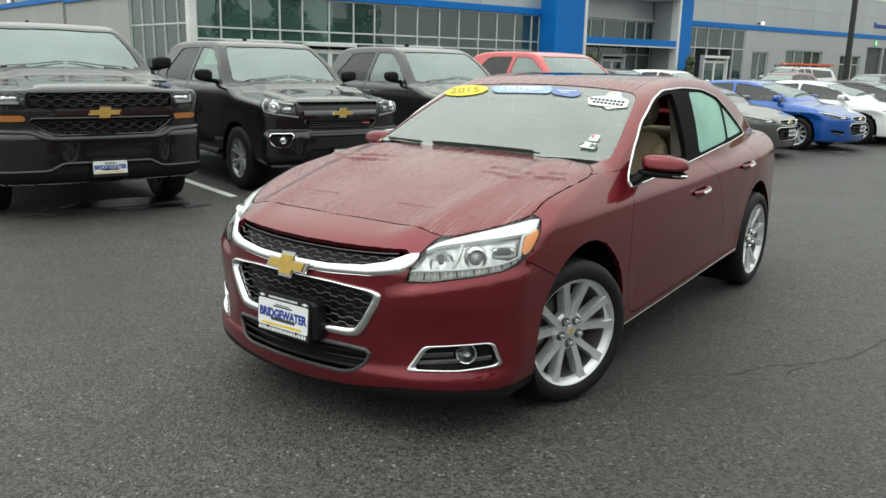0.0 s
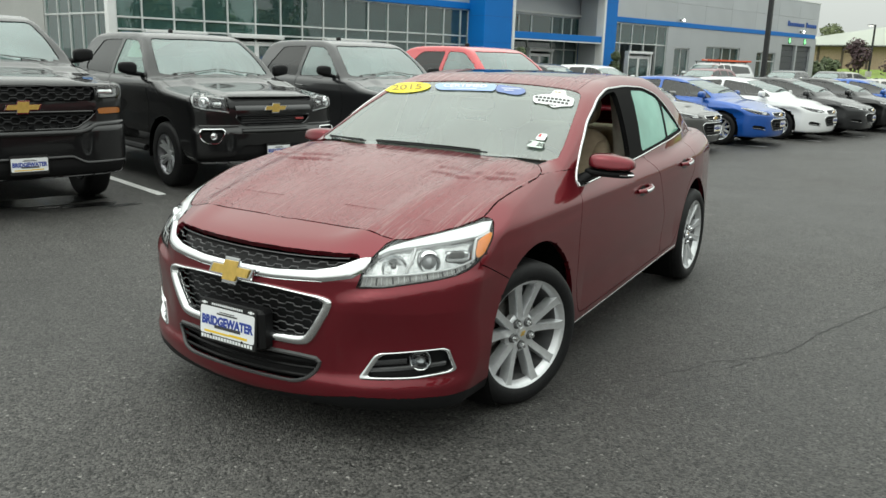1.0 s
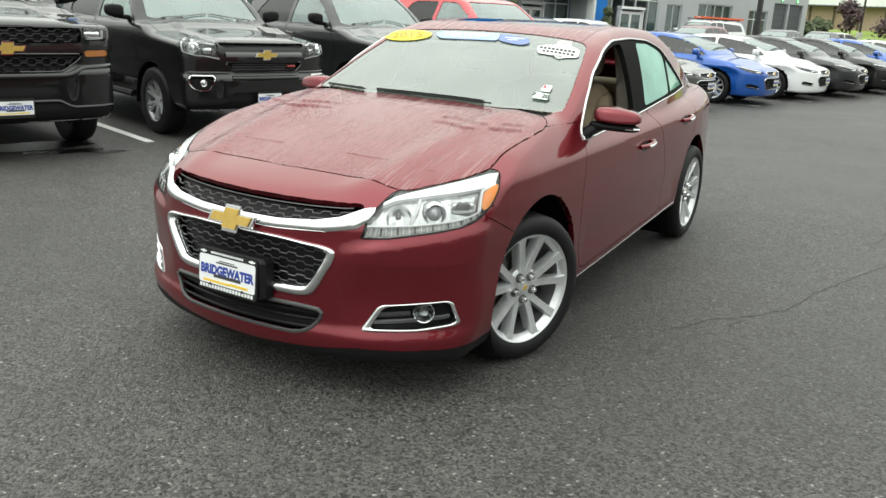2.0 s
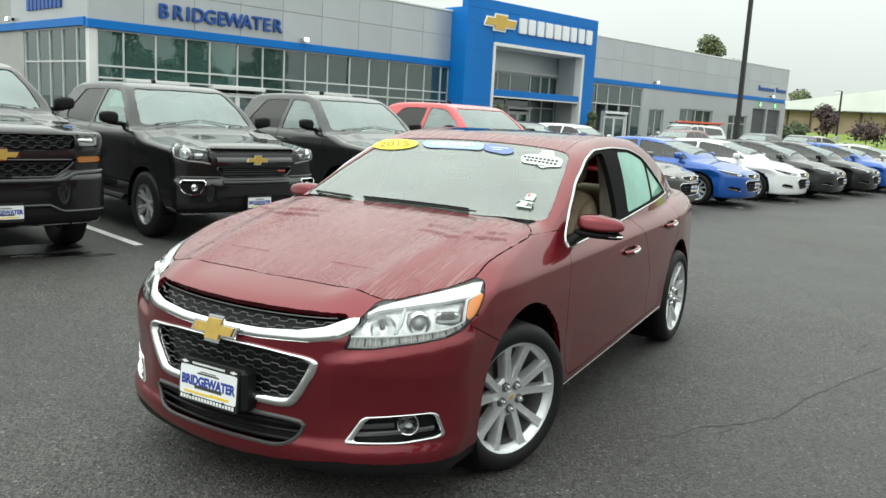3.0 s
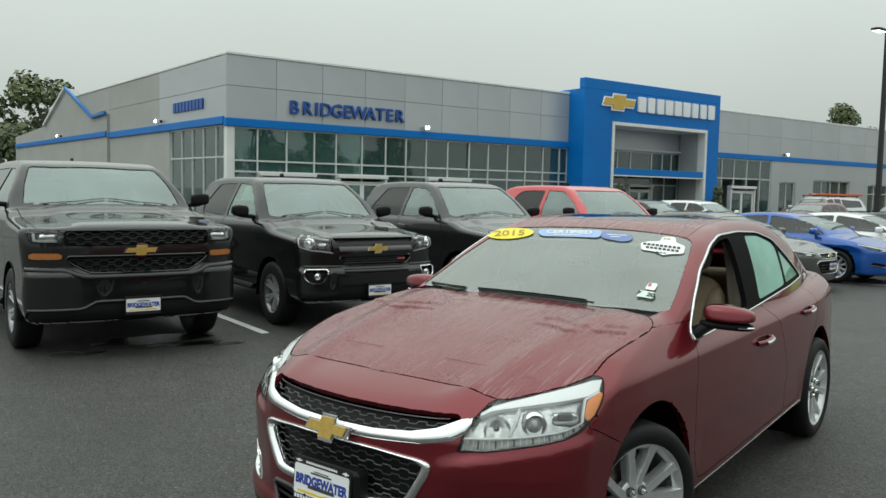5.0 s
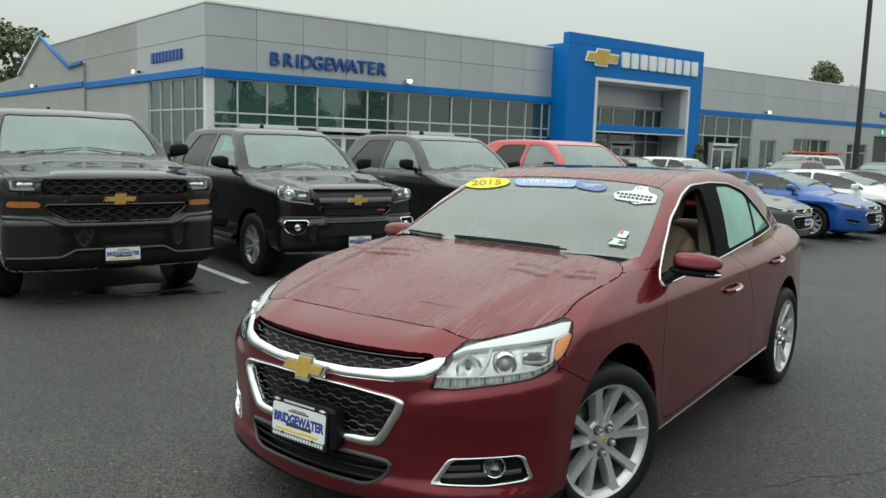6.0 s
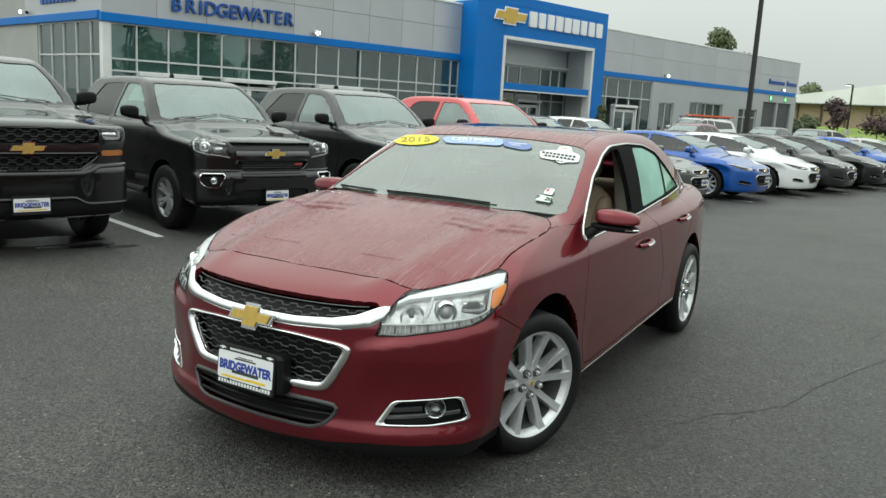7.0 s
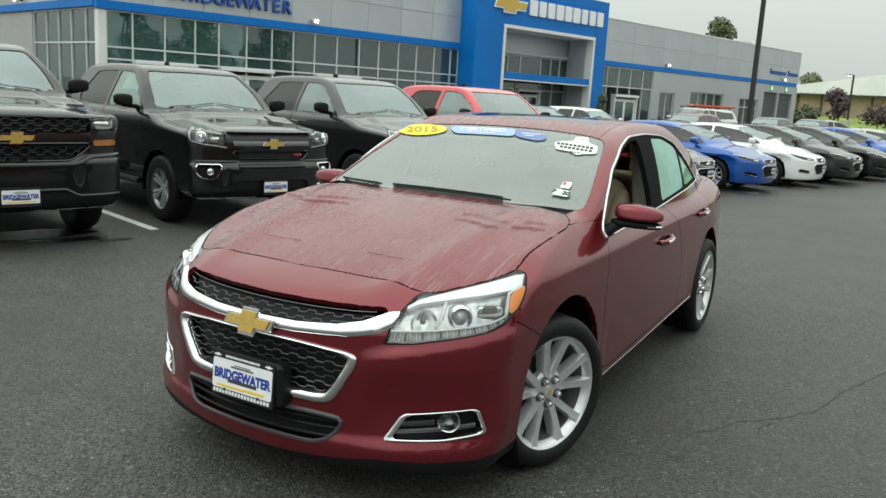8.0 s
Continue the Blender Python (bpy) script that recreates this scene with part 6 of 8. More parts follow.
sedan, sedan_solid = build_sedan()

# ---- the parked vehicles: noses towards -y of their own axes ----
M_GREY_METAL = material("dark_grey_paint", (0.014, 0.0145, 0.016), 0.4, metal=0.3, coat=1.0, spec=0.3, stain=0.08)
M_GREY_CAR = material("grey_paint", (0.085, 0.085, 0.082), 0.35, metal=0.5, coat=1.0, stain=0.06)
M_BLUE_CAR = material("blue_paint", (0.002, 0.075, 0.36), 0.35, metal=0.3, coat=1.0, stain=0.05)
M_WHITE_CAR = material("white_paint", (0.76, 0.77, 0.77), 0.35, coat=1.0, stain=0.03)
M_RED_CAR = material("red_paint", (0.50, 0.015, 0.025), 0.35, coat=1.0, stain=0.05)
M_MAROON_CAR = material("dark_red_paint", (0.14, 0.012, 0.018), 0.35, metal=0.2, coat=1.0, stain=0.05)
M_BEIGE_CAR = material("beige_paint", (0.42, 0.41, 0.38), 0.35, metal=0.3, coat=1.0, stain=0.05)
M_ORANGE = material("orange_ladder", (0.75, 0.10, 0.02), 0.5, stain=0.1, stain_scale=4)
M_RIM_DARK = material("dark_alloy", (0.20, 0.20, 0.21), 0.3, metal=0.9)
# teal film colour adds painted brightness for the sky mirrored in the glass
M_TRUCK_GLASS = glass_material("truck_glass", (0.30, 0.40, 0.37), 1.0, ior=2.1, film=0.20, film_colour=(0.42, 0.66, 0.63))


def simple_wheel(parent, at, radius, rim, width, spokes, mat, pair=0.0, ring=None, slim=1.0, twin=0.0):
    """A tyre on an alloy wheel; the outer face looks along +x."""
    wheel = part("wheel", lathe([(rim * 0.84, -width * 0.5), (rim * 0.86, 0.0)], 28), M_PLASTIC, parent, at=at)
    w = width / 2
    part("tyre", lathe([(rim * 0.95, w * 0.7), (rim * 1.06, w * 0.98), (radius * 0.88, w), (radius * 0.97, w * 0.86), (radius, w * 0.6), (radius, -w * 0.6), (radius * 0.97, -w * 0.86), (radius * 0.85, -w), (rim * 0.95, -w * 0.7)], 40, closed=True), M_TYRE, wheel, smooth=50)
    part("rim", lathe([(rim * 0.84, -w * 0.8), (rim * 0.88, w * 0.4), (rim * 0.98, w * 0.86), (rim * 1.03, w * 0.92), (rim * 1.0, w * 0.6), (rim * 0.92, -w * 0.8)], 40, closed=True), ring or mat, wheel, smooth=40)
    part("hub", lathe([(0.0, w * 0.62), (rim * 0.2, w * 0.6), (rim * 0.30, w * 0.4)], 20), mat, wheel, smooth=40)
    for k in range(spokes):
        bm = bmesh.new()
        rows = []
        for f, half, d in ((0.15, 0.15, 0.55), (0.55, 0.09, 0.66), (0.92, 0.115, 0.80)):
            rows.append([bm.verts.new((w * d + dx, dy * half * slim * rim, f * rim)) for dx, dy in ((-0.03, -1), (0.0, -0.9), (0.006, 0), (0.0, 0.9), (-0.03, 1))])
        for a, b in zip(rows, rows[1:]):
            for i in range(4):
                bm.faces.new((a[i], a[i + 1], b[i + 1], b[i]))
        part("spoke", bm, mat, wheel, smooth=35, at=pose(0, 0, 0, 360 * k / spokes + pair + (twin if k % 2 else -twin), 0, 0))
    return wheel


def truck_field(w, hood, cowl, roof, over, base, back, rail, d=0.0):
    end = base + 1.15
    deck_z = pchip([(-over - 0.05, hood - 0.13), (-over + 0.06, hood - 0.03), (-over + 0.35, hood), (0.0, hood + 0.045 + 0.25 * (cowl - hood - 0.1)), (0.58 + d, cowl - 0.015), (0.9 + d, cowl), (back, cowl), (back + 0.08, rail), (end, rail)])
    cab_z = pchip([(0.0 + d, cowl - 0.45), (0.56 + d, cowl - 0.02), (1.0 + d, cowl + (roof - cowl) * 0.60), (1.32 + d, roof - 0.045), (1.60 + d, roof - 0.005), (2.1 + d, roof), (back - 0.30, roof - 0.02), (back - 0.05, roof - 0.09), (back + 0.10, cowl + 0.05), (back + 0.4, cowl - 0.8)])
    side = pchip([(0.30, 0.09), (0.42, 0.03), (0.60, 0.012), (0.80, 0.02), (cowl - 0.22, 0.0), (cowl - 0.10, 0.014), (cowl + 0.02, 0.06), (cowl + 0.2, 0.12)])
    nose = pchip([(0.22, -over + 0.16), (0.36, -over + 0.03), (0.46, -over - 0.005), (hood * 0.62, -over - 0.005), (hood * 0.68, -over + 0.035), (hood * 0.84, -over + 0.04), (hood - 0.06, -over + 0.06), (hood + 0.02, -over + 0.14)])
    cab_w = pchip([(cowl - 0.1, w - 0.045), (cowl + 0.03, w - 0.075), (roof - 0.10, w - 0.245), (roof + 0.05, w - 0.31)])

    def field(x, y, z):
        ax = np.abs(x)
        x2 = (ax / w) ** 2
        bulge = 0.025 * np.clip((0.62 - ax / w) / 0.12, 0, 1) * np.clip((0.5 - y) / 0.3, 0, 1) * np.clip((y + over) / 0.3, 0, 1)
        body = smax(z - (deck_z(y) - 0.035 * x2 + bulge), ax - (w - side(z)), 0.06)
        body = smax(body, 0.32 + 0.02 * np.abs(y) - z, 0.04)
        body = smax(body, nose(z) + 0.10 * x2 + 0.13 * x2**4 - y, 0.05)
        body = smax(body, y - (end - 0.03 * x2), 0.05)
        yy = y - 0.16 * x2 * np.clip((1.6 + d - y) / 0.8, 0, 1)
        cabin = smax((z - (cab_z(yy) - 0.025 * x2)) * 0.85, ax - cab_w(z), 0.045)
        cabin = np.maximum(cabin, cowl - 0.14 - z)
        return smin(body, cabin, 0.03)

    return field


TRUCK_TURN = radians(35)


def build_truck(label, paint, at, w, hood, cowl, roof, over, base, back, rail, radius, rim, face, h=0.034, rim_mat=None, film=None, d=0.0):
    """A crew-cab pickup. face: a function that builds its nose."""
    car = thing("pickup_truck", label, "truck", at, group="trucks in the front row")
    field = truck_field(w, hood, cowl, roof, over, base, back, rail, d)
    fore = lambda pts: [(y + d, z) for y, z in pts]
    skin = Skin(field, (-w - 0.06, -over - 0.1, 0.2), (w + 0.06, base + 1.25, roof + 0.06), h)
    sides = ((1, ""), (-1, "_r"))
    for y0 in (0.0, base):
        for s, _ in sides:
            skin.cut("arch", (1, 2), lambda p, y0=y0: np.hypot(p[:, 0] - y0, p[:, 1] - radius) - radius - 0.06, lambda v, n, s=s: (np.abs(n[:, 0]) > 0.05) & (v[:, 0] * s > 0.45) & (v[:, 2] < hood))
    belt = cowl - 0.02
    front_w = rounded(fore([(0.84, belt + 0.04), (1.08, belt + 0.24), (1.33, roof - 0.145), (1.42, roof - 0.115), (1.77, roof - 0.100), (1.79, belt + 0.005)]), 1, 0.022)
    rear_w = rounded([(1.88 + d, belt + 0.005), (1.86 + d, roof - 0.100), (back - 0.58, roof - 0.112), (back - 0.47, roof - 0.150), (back - 0.22, belt + 0.10), (back - 0.26, belt + 0.03)], 1, 0.022)
    for s, nm in sides:
        who = lambda v, n, s=s: (n[:, 0] * s > 0.3) & (v[:, 2] > belt - 0.08)
        skin.cut("front_window" + nm, (1, 2), outline_distance(front_w), who)
        skin.cut("rear_window" + nm, (1, 2), outline_distance(rear_w), who)
    low_w, high_w = w - 0.20, w - 0.345
    half = [(0.45 * w, 0.615), (low_w, 0.725), (0.5 * (low_w + high_w) + 0.012, 0.99), (high_w, 1.255), (0.4 * w, 1.215)]
    shield = rounded([(x, y + d) for x, y in [(-a, b) for a, b in half[::-1]] + half], 1, 0.03)
    skin.cut("windscreen", (0, 1), outline_distance(shield), lambda v, n: (n[:, 2] > 0.2) & (v[:, 1] < 1.5) & (v[:, 2] > cowl + 0.012))
    regions = face(None, None, None, None, True)
    ahead = lambda v, n: (n[:, 1] < -0.15) & (v[:, 1] < -0.2)
    for nm, poly, both, *_ in regions:
        if nm == "corner_lamp":
            for q, tag in ((1, ""), (-1, "_r")):
                skin.cut_turned(nm + tag, q * TRUCK_TURN, outline_distance([(q * a, b) for a, b in poly]), lambda v, n, q=q: (v[:, 1] < -0.3) & (v[:, 0] * q > 0.3))
            continue
        skin.cut(nm, (0, 2), outline_distance(poly), ahead)
        if both:
            skin.cut(nm + "_r", (0, 2), outline_distance([(-a, b) for a, b in poly]), ahead)
    skin.cut("hood", (0, 1), lambda p: np.maximum(np.abs(p[:, 0]) - (w - 0.13), np.maximum(p[:, 1] - 0.66 - d, -over + 0.07 - p[:, 1])), lambda v, n: (n[:, 2] > 0.4) & (v[:, 2] > hood - 0.15))
    for s, nm in sides:
        flank = lambda v, n, s=s: (n[:, 0] * s > 0.4) & (v[:, 2] < belt + 0.02)
        skin.cut("front_door" + nm, (1, 2), outline_distance(rounded(fore([(0.72, 0.50), (0.62, belt - 0.25), (0.74, belt + 0.01), (1.85, belt + 0.01), (1.85, 0.50)]), 1, 0.05)), flank)
        skin.cut("rear_door" + nm, (1, 2), outline_distance(rounded([(1.85 + d, 0.50), (1.85 + d, belt + 0.01), (back - 0.15, belt + 0.01), (back - 0.2, 0.75), (back - 0.45, 0.50)], 1, 0.05)), flank)
    skin.rest("body_shell")
    plain = lambda nm: nm[:-2] if nm.endswith("_r") else nm
    for nm in ("hood", "front_door", "front_door_r", "rear_door", "rear_door_r", "body_shell"):
        part(plain(nm), skin.piece(nm, paint, gap=0.004, flange=0.03), paint, car)
    for nm, mat in (("windscreen", M_TRUCK_GLASS), ("front_window", M_TRUCK_GLASS), ("front_window_r", film or M_TRUCK_GLASS), ("rear_window", M_DARKGLASS), ("rear_window_r", M_DARKGLASS)):
        part(plain(nm), skin.piece(nm, mat, gap=0.004, sink=0.008, flange=0.0), mat, car).visible_shadow = False
    made = {}
    for nm, poly, both, mat, sink in regions:
        for tag in ("", "_r") if both else ("",):
            made[nm + tag] = part(nm.replace("corner_lamp", "headlamp"), skin.piece(nm + tag, mat, gap=0.003, sink=sink), mat, car)
    face(car, field, made, skin, False)
    # wheels, arches, cabin
    for y0 in (0.0, base):
        for s in (1, -1):
            simple_wheel(car, pose((w - 0.14) * s, y0, radius, 0, 0, 0 if s > 0 else 180), radius, rim, 0.25, 12, rim_mat or M_RIM_DARK, 12, M_RIM_DARK, 0.58, 5.5)
            bm = lathe([(radius + 0.06, 0.0), (radius + 0.075, -0.02), (radius + 0.075, -0.42), (0.1, -0.43)], 40, m=pose((w - 0.012) * s, y0, radius, 0, 0, 0 if s > 0 else 180))
            bmesh.ops.delete(bm, geom=[v for v in bm.verts if v.co.z < 0.30], context="VERTS")
            part("arch_liner", bm, M_LINER, car)
    for s in (1, -1):
        side_pts = lambda pts, out=0.0: [Vector(p) for p in lay(field, pts, 0, 1.4 * s, -0.01 * s, out)]
        for y in (1.68 + d, back - 0.35):
            p = side_pts([(y - 0.10, cowl - 0.16), (y, cowl - 0.155), (y + 0.10, cowl - 0.15)], 0.03)
            part("door_handle", tube(p, 0.014, 8, False, 0.8), paint, car, smooth=60)
        mx = w + 0.10
        cap = part("door_mirror", blob((mx * s, 0.92 + d, cowl + 0.075), (0.105, 0.06, 0.072), 0.55, (24, 14), squash=lambda q: Vector((q.x, q.y, q.z * (1 - 0.15 * max(q.x * s, 0)) + 0.1 * q.x * s))), M_PLASTIC, car, smooth=60)
        part("mirror_arm", tube([((w - 0.10) * s, 0.95 + d, cowl + 0.0), (mx * s, 0.94 + d, cowl + 0.02)], 0.026, 8), M_PLASTIC, cap)
        part("side_step", tube([((w - 0.03) * s, 0.55, 0.40), ((w - 0.03) * s, base - 0.6, 0.40)], 0.045, 8, False, 0.7), M_PLASTIC, car)
        seat(car, 0.40 * s, 1.62 + d, M_TRIM_DARK, cowl - 0.42)
    part("rear_bench", blob((0, 2.55 + d, cowl - 0.12), (0.62, 0.12, 0.32), 0.4), M_TRIM_DARK, car, smooth=60)
    part("dashboard", blob((0, 0.98 + d, cowl - 0.12), (w - 0.18, 0.26, 0.12), 0.45), M_TRIM_DARK, car, smooth=60)
    part("cabin_floor", box((-w + 0.15, 0.7 + d, 0.46), (w - 0.15, back - 0.05, 0.52)), M_TRIM_DARK, car)
    part("steering_wheel", lathe([(0.17 + 0.014 * math.cos(t), 0.014 * math.sin(t)) for t in np.linspace(0, 2 * math.pi, 8, endpoint=False)], 28, "Z", closed=True), M_TRIM_DARK, car, smooth=60, at=pose(0.40, 1.26 + d, cowl - 0.02, 62, 0, 0))
    part("inner_mirror", blob((0, 1.16 + d, roof - 0.17), (0.12, 0.02, 0.035), 0.6), M_PLASTIC, car, smooth=60)
    on = lambda pts, lift: [Vector(p) for p in lay(field, pts, 2, 2.6, -0.012, lift)]
    for x0, x1 in ((-0.62 * w, -0.02 * w), (0.02 * w, 0.62 * w)):
        part("wiper", tube(on([(x0 + (x1 - x0) * t, 0.655 + d + 0.05 * abs(t - 0.5)) for t in np.linspace(0, 1, 9)], 0.008), 0.006, 6, False, 0.7), M_INK_BLACK, car)
    if film:
        sheet = decal_side(field, [(1.13 + d, cowl + 0.20), (1.17 + d, cowl + 0.40), (1.55 + d, cowl + 0.41), (1.55 + d, cowl + 0.20)], -1, -0.012)
        part("window_sheet", sheet, M_STICK_GREEN, car, "pale paper sheet behind the side window")
    part("roof_fin", blob((0.05, back - 0.9, roof + 0.02), (0.02, 0.06, 0.04), 0.9, (12, 8)), M_PLASTIC, car, smooth=60)
    return car


def nose_tools(field):
    front = lambda pts, out=0.0: [Vector(p) for p in lay(field, pts, 1, -1.6, 0.01, out)]
    return front


def big_face(car, field, made, skin, regions):
    """The full-size truck's nose: two black grilles, square lamps over amber strips."""
    grille_up = rounded([(-0.66, 1.055), (0.66, 1.055), (0.66, 1.185), (-0.66, 1.185)], 1, 0.02)
    grille_low = rounded([(-0.66, 0.955), (0.66, 0.955), (0.62, 0.90), (0.46, 0.80), (-0.46, 0.80), (-0.62, 0.90)], 1, 0.03)
    lamp = rounded([(0.675, 1.075), (0.93, 1.075), (0.955, 1.19), (0.675, 1.19)], 1, 0.02)
    amber = rounded([(0.675, 0.925), (0.94, 0.925), (0.94, 0.985), (0.675, 0.985)], 1, 0.015)
    valance = rounded([(-0.95, 0.30), (0.95, 0.30), (0.97, 0.46), (0.55, 0.47), (0.42, 0.52), (-0.42, 0.52), (-0.55, 0.47), (-0.97, 0.46)], 1, 0.03)
    if regions:
        return [("upper_grille", grille_up, False, M_PLASTIC, 0.05), ("lower_grille", grille_low, False, M_PLASTIC, 0.05), ("headlamp", lamp, True, M_LENS, 0.0), ("amber_strip", amber, True, M_AMBER_DIM, 0.004), ("valance", valance, False, M_PLASTIC, 0.012)]
    front = nose_tools(field)
    for rows, poly in (((1.075, 1.12, 1.165), grille_up), ((0.825, 0.865, 0.905, 0.94), grille_low)):
        dist = outline_distance(poly)
        for r, z in enumerate(rows):
            pts = np.array([(0.066 * k + e, z + (0.011 if (k + r) % 2 else -0.011)) for k in range(-11, 12) for e in (-0.024, 0.024)])
            pts = pts[dist(pts) < -0.008]
            if len(pts) > 2:
                part("grille_bar", tube(front(pts, -0.02), 0.011, 6, False, 0.8), M_GRILLE_BLACK, car)
    emblem(car, pose(0, front([(0, 1.005)])[0].y - 0.012, 1.005) @ FORWARD, 0.30, 0.105)
    for s in (1, -1):
        lens = made["headlamp" if s > 0 else "headlamp_r"]
        part("lamp_bowl", skin.piece("headlamp" if s > 0 else "headlamp_r", M_LAMP_GREY, gap=0.006, sink=0.06), M_LAMP_GREY, lens)
        part("lamp_light", tube(front([(s * 0.72, 1.095), (s * 0.86, 1.095), (s * 0.90, 1.10), (s * 0.905, 1.165)], -0.02), 0.014, 6), M_LAMPWHITE, lens)
        part("reflector", blob(front([(s * 0.79, 1.135)], -0.045)[0], (0.08, 0.03, 0.03), 0.5, (14, 8)), M_BOWL, lens, smooth=60)
    ledge = resample([(-0.965, 0.840), (-0.64, 0.832), (-0.50, 0.765), (0.50, 0.765), (0.64, 0.832), (0.965, 0.840)], 0.05, False)
    part("bumper_ledge", tube(front(ledge, -0.016), 0.034, 8, False, 0.8), M_BLACK, car, smooth=60)
    step = resample([(-0.955, 0.475), (-0.52, 0.480), (-0.40, 0.545), (0.40, 0.545), (0.52, 0.480), (0.955, 0.475)], 0.05, False)
    part("bumper_step", tube(front(step, -0.006), 0.014, 6, False, 0.8), M_LIP, car, smooth=60)
    part("grille_edge", edging(field, np.array(grille_low), 1, -1.6, 0.01, 0.010, 0.8, True, 0.0, 0.04), M_BLACK, car)
    dealer_plate(car, pose(0.0, front([(0, 0.49)])[0].y - 0.02, 0.49) @ FORWARD, 0.33, 0.175, False)


def mid_face(car, field, made, skin, regions):
    """The mid-size truck's nose: long lamps, a painted bar between two slots, fog lamps in bright frames."""
    slot = rounded([(-0.50, 1.02), (0.50, 1.02), (0.54, 1.065), (-0.54, 1.065)], 1, 0.012)
    grille = rounded([(-0.50, 0.865), (0.50, 0.865), (0.40, 0.755), (-0.40, 0.755)], 1, 0.03)
    lamp = rounded([(-0.060, 0.885), (0.060, 0.905), (0.200, 0.918), (0.345, 0.950), (0.372, 1.100), (0.200, 1.088), (-0.012, 1.062)], 1, 0.012)
    fog = rounded([(0.60, 0.715), (0.86, 0.715), (0.86, 0.62), (0.80, 0.565), (0.68, 0.565)], 1, 0.02)
    valance = rounded([(-0.9, 0.28), (0.9, 0.28), (0.9, 0.40), (0.5, 0.42), (0.42, 0.54), (-0.42, 0.54), (-0.5, 0.42), (-0.9, 0.40)], 1, 0.03)
    if regions:
        return [("upper_slot", slot, False, M_PLASTIC, 0.03), ("lower_grille", grille, False, M_PLASTIC, 0.04), ("corner_lamp", lamp, True, M_LENS, 0.0), ("fog_recess", fog, True, M_PLASTIC, 0.04), ("valance", valance, False, M_PLASTIC, 0.02)]
    front = nose_tools(field)
    for z in (0.785, 0.812, 0.838):
        part("grille_bar", tube(front([(0.05 * k, z) for k in range(-8, 9)], -0.018), 0.008, 6), M_MESH, car)
    part("grille_edge", edging(field, np.array(grille), 1, -1.6, 0.01, 0.011, 0.8, True, 0.002, 0.04), M_GREY_METAL, car)
    part("centre_bar", tube(front([(0.06 * k, 0.948) for k in range(-8, 9)], 0.006), 0.042, 8, False, 0.35), M_GREY_METAL, car, smooth=60)
    emblem(car, pose(0, front([(0, 0.945)])[0].y - 0.026, 0.945) @ FORWARD, 0.27, 0.10)
    part("trim_badge", box((0.28, front([(0.32, 0.82)])[0].y - 0.014, 0.808), (0.385, front([(0.32, 0.82)])[0].y + 0.01, 0.83), 0.004), M_BADGE_RED, car)
    for s in (1, -1):
        tag = "" if s > 0 else "_r"
        lens = made["corner_lamp" + tag]
        part("lamp_bowl", skin.piece("corner_lamp" + tag, M_LAMP_GREY, gap=0.006, sink=0.06), M_LAMP_GREY, lens)
        corner = turned(field, TRUCK_TURN)
        swing = Matrix.Diagonal((s, 1, 1, 1)) @ Matrix.Rotation(TRUCK_TURN, 4, "Z")
        place = lambda pts, out: [Vector(q) for q in lay(corner, pts, 1, -1.7, 0.01, out)]

        def inside(bm, nm, mat, smooth=60):
            bmesh.ops.transform(bm, matrix=swing, verts=bm.verts)
            bmesh.ops.recalc_face_normals(bm, faces=bm.faces)
            return part(nm, bm, mat, lens, smooth=smooth)

        c = place([(0.215, 1.005)], -0.03)[0]
        inside(lathe([(0.0, 0.03), (0.032, 0.02), (0.042, 0.0), (0.058, 0.018), (0.066, 0.0)], 24, "Z", Matrix.Translation(c) @ FORWARD), "projector", M_BOWL)
        inside(tube(place(resample([(-0.045, 0.898), (0.060, 0.917), (0.200, 0.930), (0.330, 0.962), (0.352, 1.082), (0.200, 1.074), (0.010, 1.052)], 0.03, False), -0.010), 0.0085, 6), "lamp_light", M_LAMPWHITE)
        c = place([(0.070, 0.985)], -0.04)[0]
        inside(blob(c, (0.055, 0.03, 0.035), 0.5, (14, 8)), "reflector", M_BOWL)
        part("bumper_crease", tube(front([(s * (0.05 * k), 0.752) for k in range(9, 18)], -0.008), 0.020, 8, False, 0.7), M_BLACK, car, smooth=60)
        poly = np.array(fog if s > 0 else [(-a, b) for a, b in fog])
        ring = part("fog_frame", edging(field, poly, 1, -1.6, 0.01, 0.010, 0.8, True, 0.004, 0.03), M_CHROME, car, "chrome-edged fog lamp")
        c = front([(s * 0.735, 0.645)], -0.02)[0]
        part("fog_lamp", lathe([(0.0, 0.012), (0.025, 0.01), (0.036, 0.0), (0.040, 0.01), (0.042, -0.02)], 20, "Z", Matrix.Translation(c) @ FORWARD), M_BOWL, ring, smooth=50)
    part("bumper_step", tube(front([(0.06 * k, 0.70) for k in range(-7, 8)], -0.01), 0.030, 8, False, 0.8), M_BLACK, car, smooth=60)
    dealer_plate(car, pose(0.0, front([(0, 0.47)])[0].y - 0.03, 0.47) @ FORWARD, 0.31, 0.165, False)


M_GRILLE_BLACK = material("grille_black", (0.012, 0.012, 0.013), 0.45, spec=0.25)
M_AMBER_DIM = material("amber_strip", (0.38, 0.13, 0.025), 0.2, coat=1.0, grain=0.15, grain_scale=80)
M_LAMP_GREY = material("lamp_housing", (0.10, 0.10, 0.105), 0.25, metal=0.4)
M_BADGE_RED = material("trim_badge", (0.45, 0.08, 0.08), 0.3, metal=0.4)

